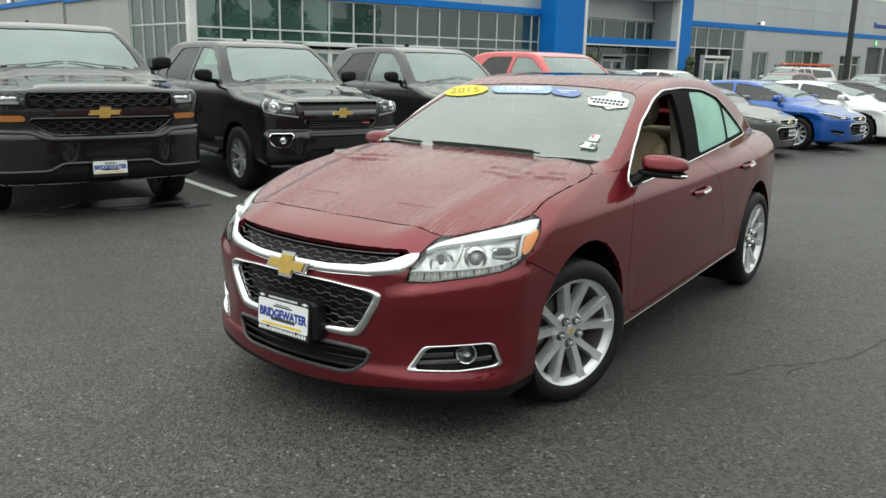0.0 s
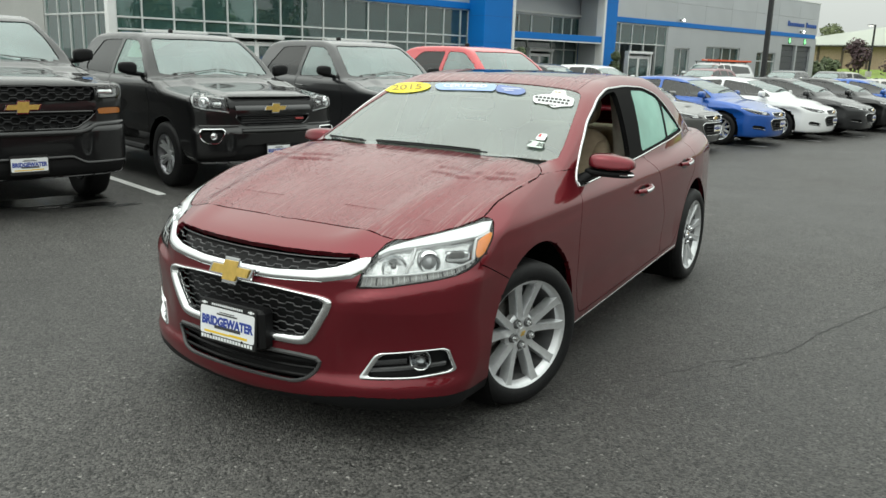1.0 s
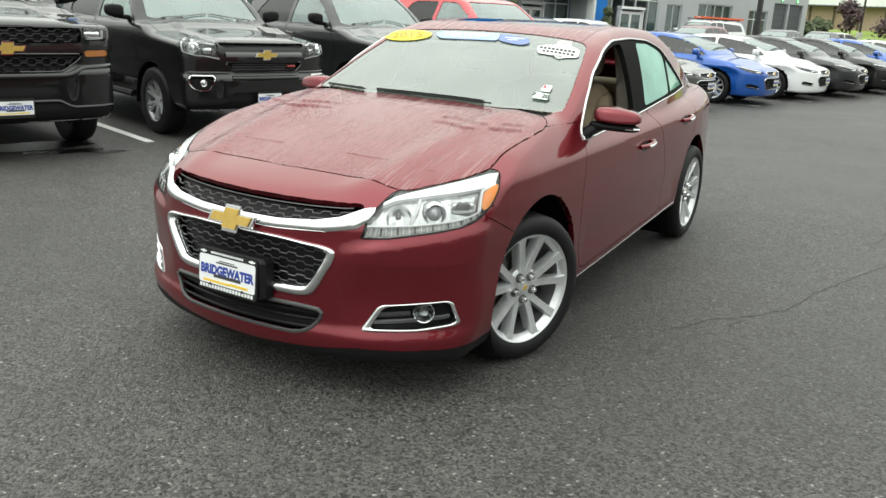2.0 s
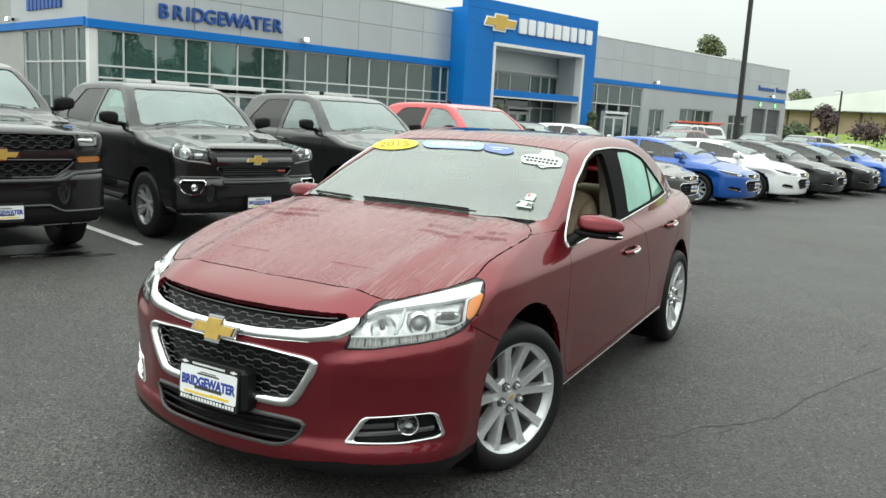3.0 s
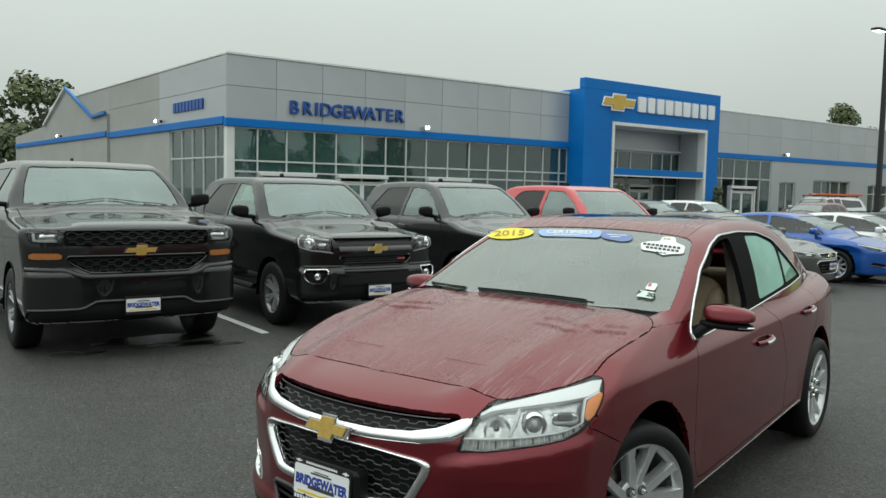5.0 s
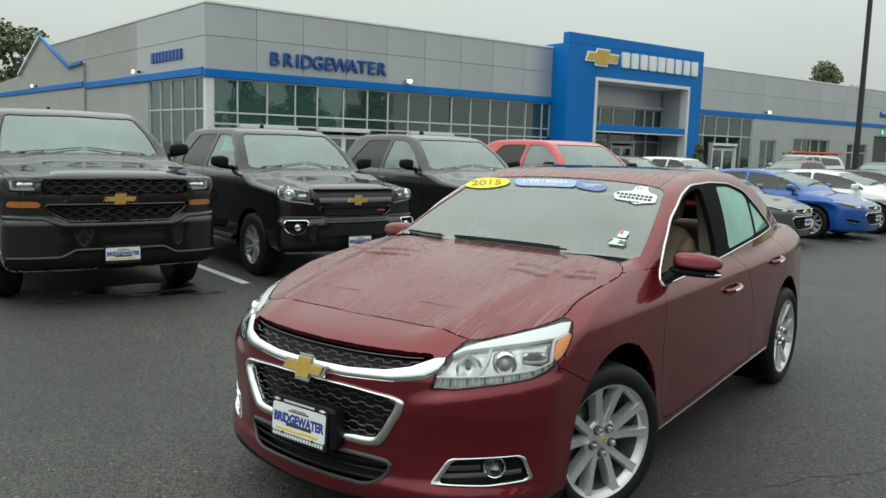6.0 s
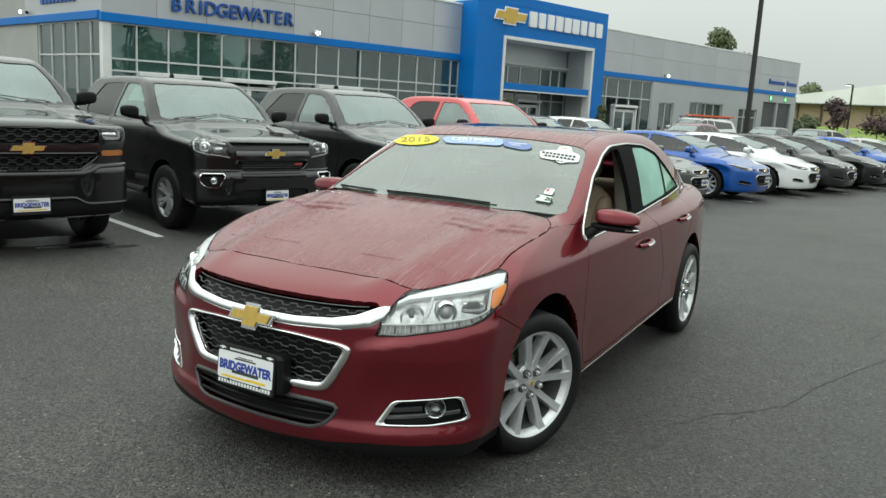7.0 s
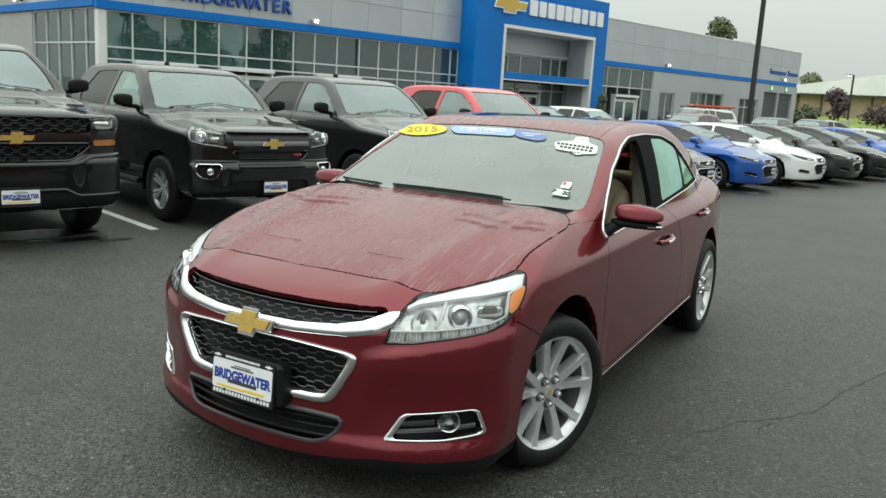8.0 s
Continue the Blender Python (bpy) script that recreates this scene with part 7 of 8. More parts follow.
build_truck("black full-size pickup truck facing out of its bay", M_BLACK, lot(-5.80, -0.24, 0, 90), 1.00, 1.245, 1.385, 1.88, 1.0, 3.65, 3.25, 1.36, 0.395, 0.235, big_face, rim_mat=M_ALLOY, d=-0.32)
mid = (0.93, 1.095, 1.250, 1.765, 0.93, 3.26, 2.74, 1.20, 0.375, 0.225)
M_STICKER_GLASS = glass_material("side_window_glass", (0.45, 0.60, 0.54), 1.0, ior=1.8, film=0.30, film_colour=(0.45, 0.70, 0.62))
build_truck("glossy black mid-size pickup truck with chrome-edged fog lamps", M_BLACK, lot(-5.88, 2.44, 0, 90), *mid, mid_face, film=M_STICKER_GLASS, d=-0.25, rim_mat=M_ALLOY)
build_truck("dark grey mid-size pickup truck", M_GREY_METAL, lot(-5.90, 5.22, 0, 90), *mid, mid_face, d=-0.25)
build_truck("bright red mid-size pickup truck", M_RED_CAR, lot(-5.95, 8.10, 0, 90), *mid, mid_face, h=0.045, d=-0.25)
M_SIDE_GLASS = glass_material("side_glass", (0.16, 0.19, 0.18), 1.0, ior=1.6)


def small_field(w, hood, roof, length, over, tall=False, d=0.0):
    """A compact car, or with tall a boxier one."""
    end = length - over
    cowl = hood + 0.17
    base = end - 0.85
    if tall:
        cab = [(-0.2, cowl - 0.30), (0.40, cowl + 0.02), (0.95, roof - 0.20), (1.35, roof - 0.05), (1.9, roof), (base + 0.2, roof - 0.02), (end - 0.35, roof - 0.10), (end - 0.12, roof - 0.42), (end + 0.1, cowl - 0.3)]
    else:
        cab = [(-0.4 + d, cowl - 0.40), (0.28 + d, cowl), (0.60 + d, cowl + 0.19), (1.0 + d, roof - 0.11), (1.4 + d, roof - 0.02), (1.75 + d, roof), (2.2 + d, roof - 0.02), (2.75 + d, roof - 0.15), (end - 0.42 + 0.5 * d, cowl + 0.06), (end + 0.1, cowl - 0.3)]
    deck_z = pchip([(-over - 0.05, hood - 0.20), (-over + 0.10, hood - 0.06), (-over + 0.40, hood + 0.02), (0.0 + d, hood + 0.11), (0.40 + d, cowl - 0.01), (2.6, cowl + 0.03), (end, cowl + 0.03)])
    cab_z = pchip(cab)
    width = pchip([(-over, w - 0.03), (0.0, w - 0.005), (1.4, w), (2.7, w - 0.005), (end, w - 0.10)])
    side = pchip([(0.12, 0.09), (0.24, 0.03), (0.42, 0.012), (0.60, 0.022), (0.74, 0.0), (0.88, 0.03), (1.0, 0.09)])
    nose = pchip([(0.10, -over + 0.12), (0.2, -over + 0.02), (0.42, -over - 0.005), (0.60, -over), (0.70, -over + 0.05), (0.82, -over + 0.22)])
    cab_w = pchip([(cowl - 0.12, w - 0.05), (cowl, w - 0.085), (roof - 0.10, w - 0.25), (roof + 0.05, w - 0.33)])

    def field(x, y, z):
        ax = np.abs(x)
        x2 = (ax / w) ** 2
        crease = 0.012 * np.exp(-(((z - 0.74 - 0.03 * y) / 0.035) ** 2))
        body = smax(z - (deck_z(y) - 0.05 * x2), ax - (width(y) - side(z) + crease), 0.06)
        body = smax(body, 0.19 - z, 0.04)
        body = smax(body, nose(z) + 0.22 * x2 + 0.26 * x2**3 - y, 0.06)
        body = smax(body, y - (end - 0.16 * x2 - 0.1 * x2**3), 0.08)
        yy = y - 0.22 * x2 * np.clip((1.5 + d - y) / 0.8, 0, 1)
        cabin = smax((z - (cab_z(yy) - 0.04 * x2)) * 0.9, ax - cab_w(z), 0.08)
        cabin = np.maximum(cabin, cowl - 0.16 - z)
        return smin(body, cabin, 0.03)

    return field, cowl, base, end


def build_small(name, label, category, paint, group, w=0.895, hood=0.765, roof=1.425, length=4.60, over=0.92, tall=False, h=0.045, rim_mat=None, d=0.0):
    """A compact car at the origin, to be set down by copy_thing or its pose."""
    car = thing(name, label, category, None, group)
    field, cowl, base, end = small_field(w, hood, roof, length, over, tall, d)
    fore = lambda pts: [(y + d, z) for y, z in pts]
    skin = Skin(field, (-w - 0.07, -over - 0.1, 0.10), (w + 0.07, end + 0.1, roof + 0.06), h)
    radius = 0.325
    for y0 in (0.0, base):
        for s in (1, -1):
            skin.cut("arch", (1, 2), lambda p, y0=y0: np.hypot(p[:, 0] - y0, p[:, 1] - radius) - radius - 0.045, lambda v, n, s=s: (np.abs(n[:, 0]) > 0.05) & (v[:, 0] * s > 0.4) & (v[:, 2] < 0.85))
    b = cowl - 0.03
    if tall:
        panes = [("front_window", [(0.62, b + 0.02), (1.05, roof - 0.20), (1.30, roof - 0.12), (1.66, roof - 0.10), (1.66, b + 0.03)]), ("rear_window", [(1.74, b + 0.03), (1.74, roof - 0.10), (2.45, roof - 0.12), (2.5, b + 0.05)]), ("quarter_window", [(2.58, b + 0.06), (2.55, roof - 0.13), (end - 0.6, roof - 0.2), (end - 0.45, b + 0.1)])]
    else:
        panes = [("front_window", fore([(0.50, b + 0.02), (0.78, b + 0.20), (1.12, roof - 0.13), (1.66, roof - 0.070), (1.64, b + 0.03)])), ("rear_window", fore([(1.70, b + 0.03), (1.72, roof - 0.070), (2.2, roof - 0.10), (2.60, roof - 0.21), (2.68, b + 0.12), (2.5, b + 0.06)]))]
    for s, tag in ((1, ""), (-1, "_r")):
        for nm, poly in panes:
            skin.cut(nm + tag, (1, 2), outline_distance(rounded(poly, 1, 0.03)), lambda v, n, s=s: (n[:, 0] * s > 0.3) & (v[:, 2] > b - 0.05))
    wi = w - 0.19
    skin.cut("windscreen", (0, 1), outline_distance(rounded([(x, y + d) for x, y in [(-wi, 0.56), (-0.35, 0.44), (0.35, 0.44), (wi, 0.56), (wi - 0.03, 0.85), (wi - 0.10, 1.18), (0, 1.14), (-wi + 0.10, 1.18), (-wi + 0.03, 0.85)]], 1, 0.05)), lambda v, n: (n[:, 2] > 0.2) & (v[:, 1] < 1.4) & (v[:, 2] > cowl + 0.01))
    ahead = lambda v, n: (n[:, 1] < -0.08) & (v[:, 1] < -0.12)
    lamp = rounded([(-0.300, 0.640), (-0.150, 0.632), (0.050, 0.655), (0.200, 0.698), (0.350, 0.772), (0.200, 0.757), (0.0, 0.722), (-0.200, 0.690)], 1, 0.012)
    slot = rounded([(-0.36, 0.675), (0.36, 0.675), (0.34, 0.61), (0.2, 0.59), (-0.2, 0.59), (-0.34, 0.61)], 1, 0.015)
    low = rounded([(-0.40, 0.555), (0.40, 0.555), (0.46, 0.50), (0.34, 0.33), (-0.34, 0.33), (-0.46, 0.50)], 1, 0.03)
    fog = rounded([(0.56, 0.40), (0.78, 0.44), (0.80, 0.37), (0.58, 0.33)], 1, 0.02)
    for nm, poly, both in (("upper_grille", slot, False), ("lower_grille", low, False), ("fog_recess", fog, True)):
        skin.cut(nm, (0, 2), outline_distance(poly), ahead)
        if both:
            skin.cut(nm + "_r", (0, 2), outline_distance([(-x, z) for x, z in poly]), ahead)
    for s, tag in ((1, ""), (-1, "_r")):
        skin.cut_turned("headlamp" + tag, s * CORNER_TURN, outline_distance([(s * a, z) for a, z in lamp]), lambda v, n, s=s: (v[:, 1] < -0.2) & (v[:, 0] * s > 0.2))
    for s, tag in ((1, ""), (-1, "_r")):
        flank = lambda v, n, s=s: (n[:, 0] * s > 0.4) & (v[:, 2] < b + 0.08)
        skin.cut("front_door" + tag, (1, 2), outline_distance(rounded(fore([(0.58, 0.28), (0.54, b - 0.02), (1.66, b + 0.03), (1.72, 0.28)]), 1, 0.04)), flank)
        skin.cut("rear_door" + tag, (1, 2), outline_distance(rounded(fore([(1.72, 0.28), (1.66, b + 0.03), (2.58, b + 0.08), (2.50, 0.62), (2.25, 0.28)]), 1, 0.04)), flank)
    skin.cut("hood", (0, 1), lambda p: np.maximum(np.abs(p[:, 0]) - (w - 0.17), np.maximum(p[:, 1] - 0.45 - d, -over + 0.16 - p[:, 1])), lambda v, n: (n[:, 2] > 0.4) & (v[:, 2] > hood - 0.12) & (v[:, 2] < cowl + 0.03))
    skin.rest("body_shell")
    plain = lambda nm: nm[:-2] if nm.endswith("_r") else nm
    for nm in ("hood", "front_door", "front_door_r", "rear_door", "rear_door_r", "body_shell"):
        part(plain(nm), skin.piece(nm, paint, gap=0.003, flange=0.03), paint, car)
    for nm in ["windscreen"] + [p[0] + t for p in panes for t in ("", "_r")]:
        mat = M_TRUCK_GLASS if nm == "windscreen" else M_SIDE_GLASS
        part(plain(nm), skin.piece(nm, mat, gap=0.003, sink=0.006), mat, car).visible_shadow = False
    for nm in ("upper_grille", "lower_grille", "fog_recess", "fog_recess_r"):
        part(plain(nm), skin.piece(nm, M_PLASTIC, sink=0.03), M_PLASTIC, car)
    front = nose_tools(field)
    for tag in ("", "_r"):
        s = 1 if not tag else -1
        lens = part("headlamp", skin.piece("headlamp" + tag, M_LENS, gap=0.002), M_LENS, car)
        part("lamp_bowl", skin.piece("headlamp" + tag, M_LAMP_GREY, gap=0.004, sink=0.04), M_LAMP_GREY, lens)
        bm = tube([Vector(q) for q in lay(turned(field, CORNER_TURN), resample([(-0.200, 0.682), (0.0, 0.712), (0.200, 0.747), (0.325, 0.764)], 0.04, False), 1, -1.7, 0.01, -0.006)], 0.010, 6, False, 0.8)
        bmesh.ops.transform(bm, matrix=Matrix.Diagonal((s, 1, 1, 1)) @ Matrix.Rotation(CORNER_TURN, 4, "Z"), verts=bm.verts)
        part("lamp_light", bm, M_LAMPWHITE, lens)
        c = Vector(lay(turned(field, CORNER_TURN), [(-0.13, 0.660)], 1, -1.7, 0.01, -0.012)[0])
        bm = blob(c, (0.060, 0.015, 0.016), 0.6, (14, 8))
        bmesh.ops.transform(bm, matrix=Matrix.Diagonal((s, 1, 1, 1)) @ Matrix.Rotation(CORNER_TURN, 4, "Z"), verts=bm.verts)
        part("reflector", bm, M_BOWL, lens, smooth=60)
        part("fog_trim", tube(front([(s * x, z) for x, z in ((0.57, 0.345), (0.68, 0.365), (0.79, 0.385))], 0.004), 0.008, 6), M_SATIN, car)
        part("door_mirror", blob(((w + 0.07) * s, 0.66 + d, cowl + 0.05), (0.10, 0.065, 0.065), 0.6), paint, car, smooth=60)
        part("mirror_foot", tube([((w - 0.12) * s, 0.68 + d, cowl - 0.01), ((w + 0.05) * s, 0.67 + d, cowl + 0.01)], 0.022, 6), M_PLASTIC, car)
        for y in (1.45 + d, 2.35 + d):
            p = lay(field, [(y - 0.08, b - 0.10), (y, b - 0.095), (y + 0.08, b - 0.09)], 0, 1.2 * s, -0.01 * s, 0.02)
            part("door_handle", tube([Vector(q) for q in p], 0.013, 6), paint, car)
        for y0 in (0.0, base):
            simple_wheel(car, pose((w - 0.12) * s, y0, radius, 0, 0, 0 if s > 0 else 180), radius, 0.215, 0.21, 10, rim_mat or M_ALLOY)
            bm = lathe([(radius + 0.045, 0.0), (radius + 0.055, -0.02), (radius + 0.055, -0.34), (0.1, -0.35)], 32, m=pose((w - 0.015) * s, y0, radius, 0, 0, 0 if s > 0 else 180))
            bmesh.ops.delete(bm, geom=[v for v in bm.verts if v.co.z < 0.17], context="VERTS")
            part("arch_liner", bm, M_LINER, car)
        seat(car, 0.36 * s, 1.38 + d, M_TRIM_DARK, 0.46)
    part("grille_chrome", edging(field, np.array(low), 1, -1.6, 0.01, 0.009, 0.8, True, 0.003, 0.05), M_SATIN, car)
    part("grille_chrome", edging(field, np.array(slot), 1, -1.6, 0.01, 0.009, 0.8, True, 0.003, 0.05), M_SATIN, car)
    for z in (0.38, 0.43, 0.48, 0.635):
        part("grille_bar", tube(front([(0.06 * k, z) for k in range(-5, 6)], -0.012), 0.008, 5), M_MESH, car)
    emblem(car, pose(0, front([(0, 0.64)])[0].y - 0.014, 0.64) @ FORWARD, 0.17, 0.065)
    dealer_plate(car, pose(0.0, front([(0, 0.45)])[0].y - 0.03, 0.455) @ FORWARD, 0.31, 0.16, False)
    part("dashboard", blob((0, 0.78 + d, cowl - 0.10), (w - 0.2, 0.24, 0.09), 0.45), M_TRIM_DARK, car, smooth=60)
    part("rear_bench", blob((0, 2.5, 0.78), (0.58, 0.12, 0.30), 0.4), M_TRIM_DARK, car, smooth=60)
    part("cabin_floor", box((-w + 0.15, 0.5, 0.26), (w - 0.15, base - 0.1, 0.30)), M_TRIM_DARK, car)
    on = lambda pts, lift: [Vector(p) for p in lay(field, pts, 2, 2.4, -0.012, lift)]
    part("wiper", tube(on([(-0.5 + 0.1 * k, 0.50 + d) for k in range(11)], 0.012), 0.009, 5), M_PLASTIC, car)
    return car


def repaint(car, m, paint, old, label):
    """A copy of a car in another colour."""
    other = copy_thing(car, m)
    done = {}
    for ob in other.children_recursive:
        if ob.data and ob.data.materials and ob.data.materials[0] == old:
            if ob.data not in done:
                done[ob.data] = ob.data.copy()
                done[ob.data].materials[0] = paint
            ob.data = done[ob.data]
    return tagged(other, label)


ROW = "compact cars in the front row"
compact = build_small("compact_car", "grey compact sedan in the front row", "car", M_GREY_CAR, ROW, d=-0.26, roof=1.33, h=0.04)
compact.matrix_basis = lot(-5.40, 11.20, 0, 98)
for y, paint, label in ((13.78, M_BLUE_CAR, "bright blue compact sedan in the front row"), (16.33, M_WHITE_CAR, "white compact sedan in the front row"), (18.6, M_GREY_METAL, "dark grey compact sedan in the front row"), (21.05, M_BLACK, "black compact sedan in the front row"), (23.5, M_BLUE_CAR, "blue compact sedan at the row's end"), (25.95, M_BEIGE_CAR, "pale beige compact sedan at the row's end")):
    repaint(compact, lot(-5.40, y, 0, 98), paint, M_GREY_CAR, label)

# cars parked nearer the building: only their roofs show
BACK = "cars parked by the building"
wagon = build_small("suv", "dark red estate car parked by the building", "car", M_MAROON_CAR, BACK, w=0.90, hood=0.84, roof=1.47, length=4.5, tall=True, h=0.06)
wagon.matrix_basis = lot(-17.3, 31.6, 0, 5)
for x, y, turn, paint, label in ((-17.0, 39.4, 8, M_GREY_METAL, "dark grey estate car parked by the building"), (-17.6, 46.4, 10, M_BLACK, "black estate car parked by the building"), (-17.0, 52.5, 140, M_BEIGE_CAR, "pale beige estate car parked by the building"), (-15.2, 21.0, 90, M_GREY_CAR, "grey estate car behind the front row"), (-15.0, 23.8, 90, M_WHITE_CAR, "white estate car behind the front row")):
    repaint(wagon, lot(x, y, 0, turn), paint, M_MAROON_CAR, label)


def build_van(at):
    van = build_small("van", "white work van with an orange ladder on its roof rack", "van", M_WHITE_CAR, BACK, w=0.95, hood=0.98, roof=1.74, length=6.2, tall=True, h=0.07)
    van.matrix_basis = at
    for y in (1.3, 2.9, 4.5):
        part("rack_bar", tube([(-0.75, y, 1.79), (0.75, y, 1.79)], 0.02, 6), M_PLASTIC, van)
        for s in (1, -1):
            part("rack_foot", tube([(0.62 * s, y, 1.62), (0.66 * s, y, 1.79)], 0.018, 6), M_PLASTIC, van)
    for x in (0.30, 0.64):
        part("ladder_rail", box((x - 0.03, 0.0, 1.81), (x + 0.03, 5.2, 1.90), 0.01), M_ORANGE, van)
    for k in range(17):
        part("ladder_rung", tube([(0.30, 0.2 + 0.3 * k, 1.855), (0.64, 0.2 + 0.3 * k, 1.855)], 0.017, 6), M_ALLOY, van)
    return van


build_van(lot(-19.8, 36.3, 0, 4))

# ---- markings and things of the lot ----
M_POLE = material("pole_paint", (0.012, 0.013, 0.014), 0.5, stain=0.1)
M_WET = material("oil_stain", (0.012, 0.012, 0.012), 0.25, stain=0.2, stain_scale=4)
M_CRACK = material("crack_fill", (0.012, 0.012, 0.012), 0.6)
M_CONCRETE = material("concrete", (0.36, 0.35, 0.33), 0.8, grain=0.15, stain=0.15, bump=0.3)


def parking_line(x0, x1, y, w=0.10, m=None):
    """A worn painted line with uneven edges."""
    bm = bmesh.new()
    n = 24
    rows = []
    for k in range(n + 1):
        x = x0 + (x1 - x0) * k / n
        j = 0.006 * noise.noise((x * 3, y, 0))
        rows.append([bm.verts.new((x, y - w / 2 + j, 0.004)), bm.verts.new((x, y + w / 2 + 0.006 * noise.noise((x * 3, y, 5)), 0.004))])
    for a, b in zip(rows, rows[1:]):
        bm.faces.new((a[0], b[0], b[1], a[1]))
    if m is not None:
        bmesh.ops.transform(bm, matrix=m, verts=bm.verts)
    return in_lot("parking_line", bm, M_LINE, None, "white painted line between two parking bays", "line", "structure")


for y in (-1.62, 1.24, 3.85, 6.65, 9.55):
    parking_line(-10.6, -5.35, y)
for k in range(7):
    y = 13.5 + 2.5 * k
    parking_line(-10.2, -4.5, y, m=pose(-4.5, y, 0, 0, 0, 20) @ pose(4.5, -y, 0))


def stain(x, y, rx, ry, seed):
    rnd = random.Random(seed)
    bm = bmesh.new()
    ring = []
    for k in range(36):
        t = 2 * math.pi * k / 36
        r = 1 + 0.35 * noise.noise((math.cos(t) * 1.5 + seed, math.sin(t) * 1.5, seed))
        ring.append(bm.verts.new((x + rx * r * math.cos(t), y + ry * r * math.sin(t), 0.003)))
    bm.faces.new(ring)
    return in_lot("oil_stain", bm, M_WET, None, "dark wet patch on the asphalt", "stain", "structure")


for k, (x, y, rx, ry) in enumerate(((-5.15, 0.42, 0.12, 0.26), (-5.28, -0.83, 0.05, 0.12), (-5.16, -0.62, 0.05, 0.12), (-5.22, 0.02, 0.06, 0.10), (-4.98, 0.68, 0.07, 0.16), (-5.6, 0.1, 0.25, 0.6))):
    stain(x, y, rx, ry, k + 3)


def crack(points, seed, wide=0.010):
    """A fine crack in the asphalt, with broken sides."""
    rnd = random.Random(seed)
    path = resample_line(points, 0.03)
    bm = bmesh.new()
    last = None
    for i, (x, y) in enumerate(path):
        dx, dy = 0.018 * noise.noise((i * 0.35, seed, 0)), 0.018 * noise.noise((i * 0.35, seed, 7))
        w = wide * (0.35 + 0.65 * rnd.random()) * min(1, i / 6, (len(path) - 1 - i) / 6 + 0.05)
        a = bm.verts.new((x + dx - w / 2, y + dy + w / 3, 0.0025))
        b = bm.verts.new((x + dx + w / 2, y + dy - w / 3, 0.0025))
        if last:
            bm.faces.new((last[0], a, b, last[1]))
        last = (a, b)
    ob = part("crack", bm, M_CRACK)
    return tagged(ob, "fine crack running through the asphalt", "crack", kind="structure")


def resample_line(points, step):
    out = []
    for (x0, y0), (x1, y1) in zip(points, points[1:]):
        n = max(int(math.hypot(x1 - x0, y1 - y0) / step), 1)
        out += [(x0 + (x1 - x0) * k / n, y0 + (y1 - y0) * k / n) for k in range(n)]
    return out + [points[-1]]


crack([(1.28, 0.66), (1.40, 0.86), (1.48, 1.06), (1.66, 1.26), (1.80, 1.49), (1.86, 1.72), (1.90, 1.93), (2.02, 2.3), (2.16, 2.72), (2.30, 3.1)], 1, 0.008)
crack([(1.66, 1.26), (1.60, 1.05), (1.62, 0.85)], 2, 0.007)
crack([(2.30, 3.1), (2.1, 3.4), (2.2, 3.9), (2.0, 4.4)], 5, 0.008)
crack([(0.95, -0.55), (1.02, -0.70), (1.0, -0.95)], 3, 0.006)
crack([(1.95, -1.0), (2.05, -0.75), (2.25, -0.6)], 4, 0.006)


def light_pole(at, height, heads):
    """A square steel pole with flat lamp heads."""
    pole = thing("street_lamp", "tall dark steel light pole with two lit flat heads", "street lamp", at)
    part("pole_base", lathe([(0.0, 0.0), (0.30, 0.0), (0.30, 0.70), (0.27, 0.74), (0.0, 0.74)], 24, "Z"), M_CONCRETE, pole, smooth=40)
    bm = bmesh.new()
    add_box(bm, (-0.085, -0.085, 0.74), (0.085, 0.085, height), 0.012)
    for v in bm.verts:
        s = 1 - 0.25 * (v.co.z - 0.74) / height
        v.co.x, v.co.y = v.co.x * s, v.co.y * s
    part("pole", bm, M_POLE, pole)
    for s in heads:
        head = part("lamp_head", blob((0, 0.62 * s, height - 0.02), (0.17, 0.36, 0.055), 0.5), M_POLE, pole, smooth=60)
        part("lamp_panel", box((-0.13, 0.62 * s - 0.28, height - 0.088), (0.13, 0.62 * s + 0.28, height - 0.070), 0.01), M_LAMP_SOFT, head)
        part("lamp_arm", box((-0.035, min(0.0, 0.3 * s), height - 0.05), (0.035, max(0.0, 0.3 * s), height + 0.01), 0.01), M_POLE, pole)
        part("lamp_cell", box((-0.03, 0.42 * s - 0.03, height + 0.03), (0.03, 0.42 * s + 0.03, height + 0.09), 0.01), M_POLE, head)
    return pole


M_LAMP_SOFT = bpy.data.materials.new("lit_panel")
M_LAMP_SOFT.use_nodes = True
M_LAMP_SOFT.node_tree.nodes["Principled BSDF"].inputs["Emission Color"].default_value = (1.0, 0.98, 0.93, 1)
M_LAMP_SOFT.node_tree.nodes["Principled BSDF"].inputs["Emission Strength"].default_value = 3.0
light_pole(lot(-12.0, 28.0, 0, 0), 7.72, (-1, 1))

# ---- trees, shrubs and the distance ----
M_BARK = material("bark", (0.10, 0.08, 0.06), 0.9, grain=0.3, grain_scale=12, bump=0.5, bump_scale=30)


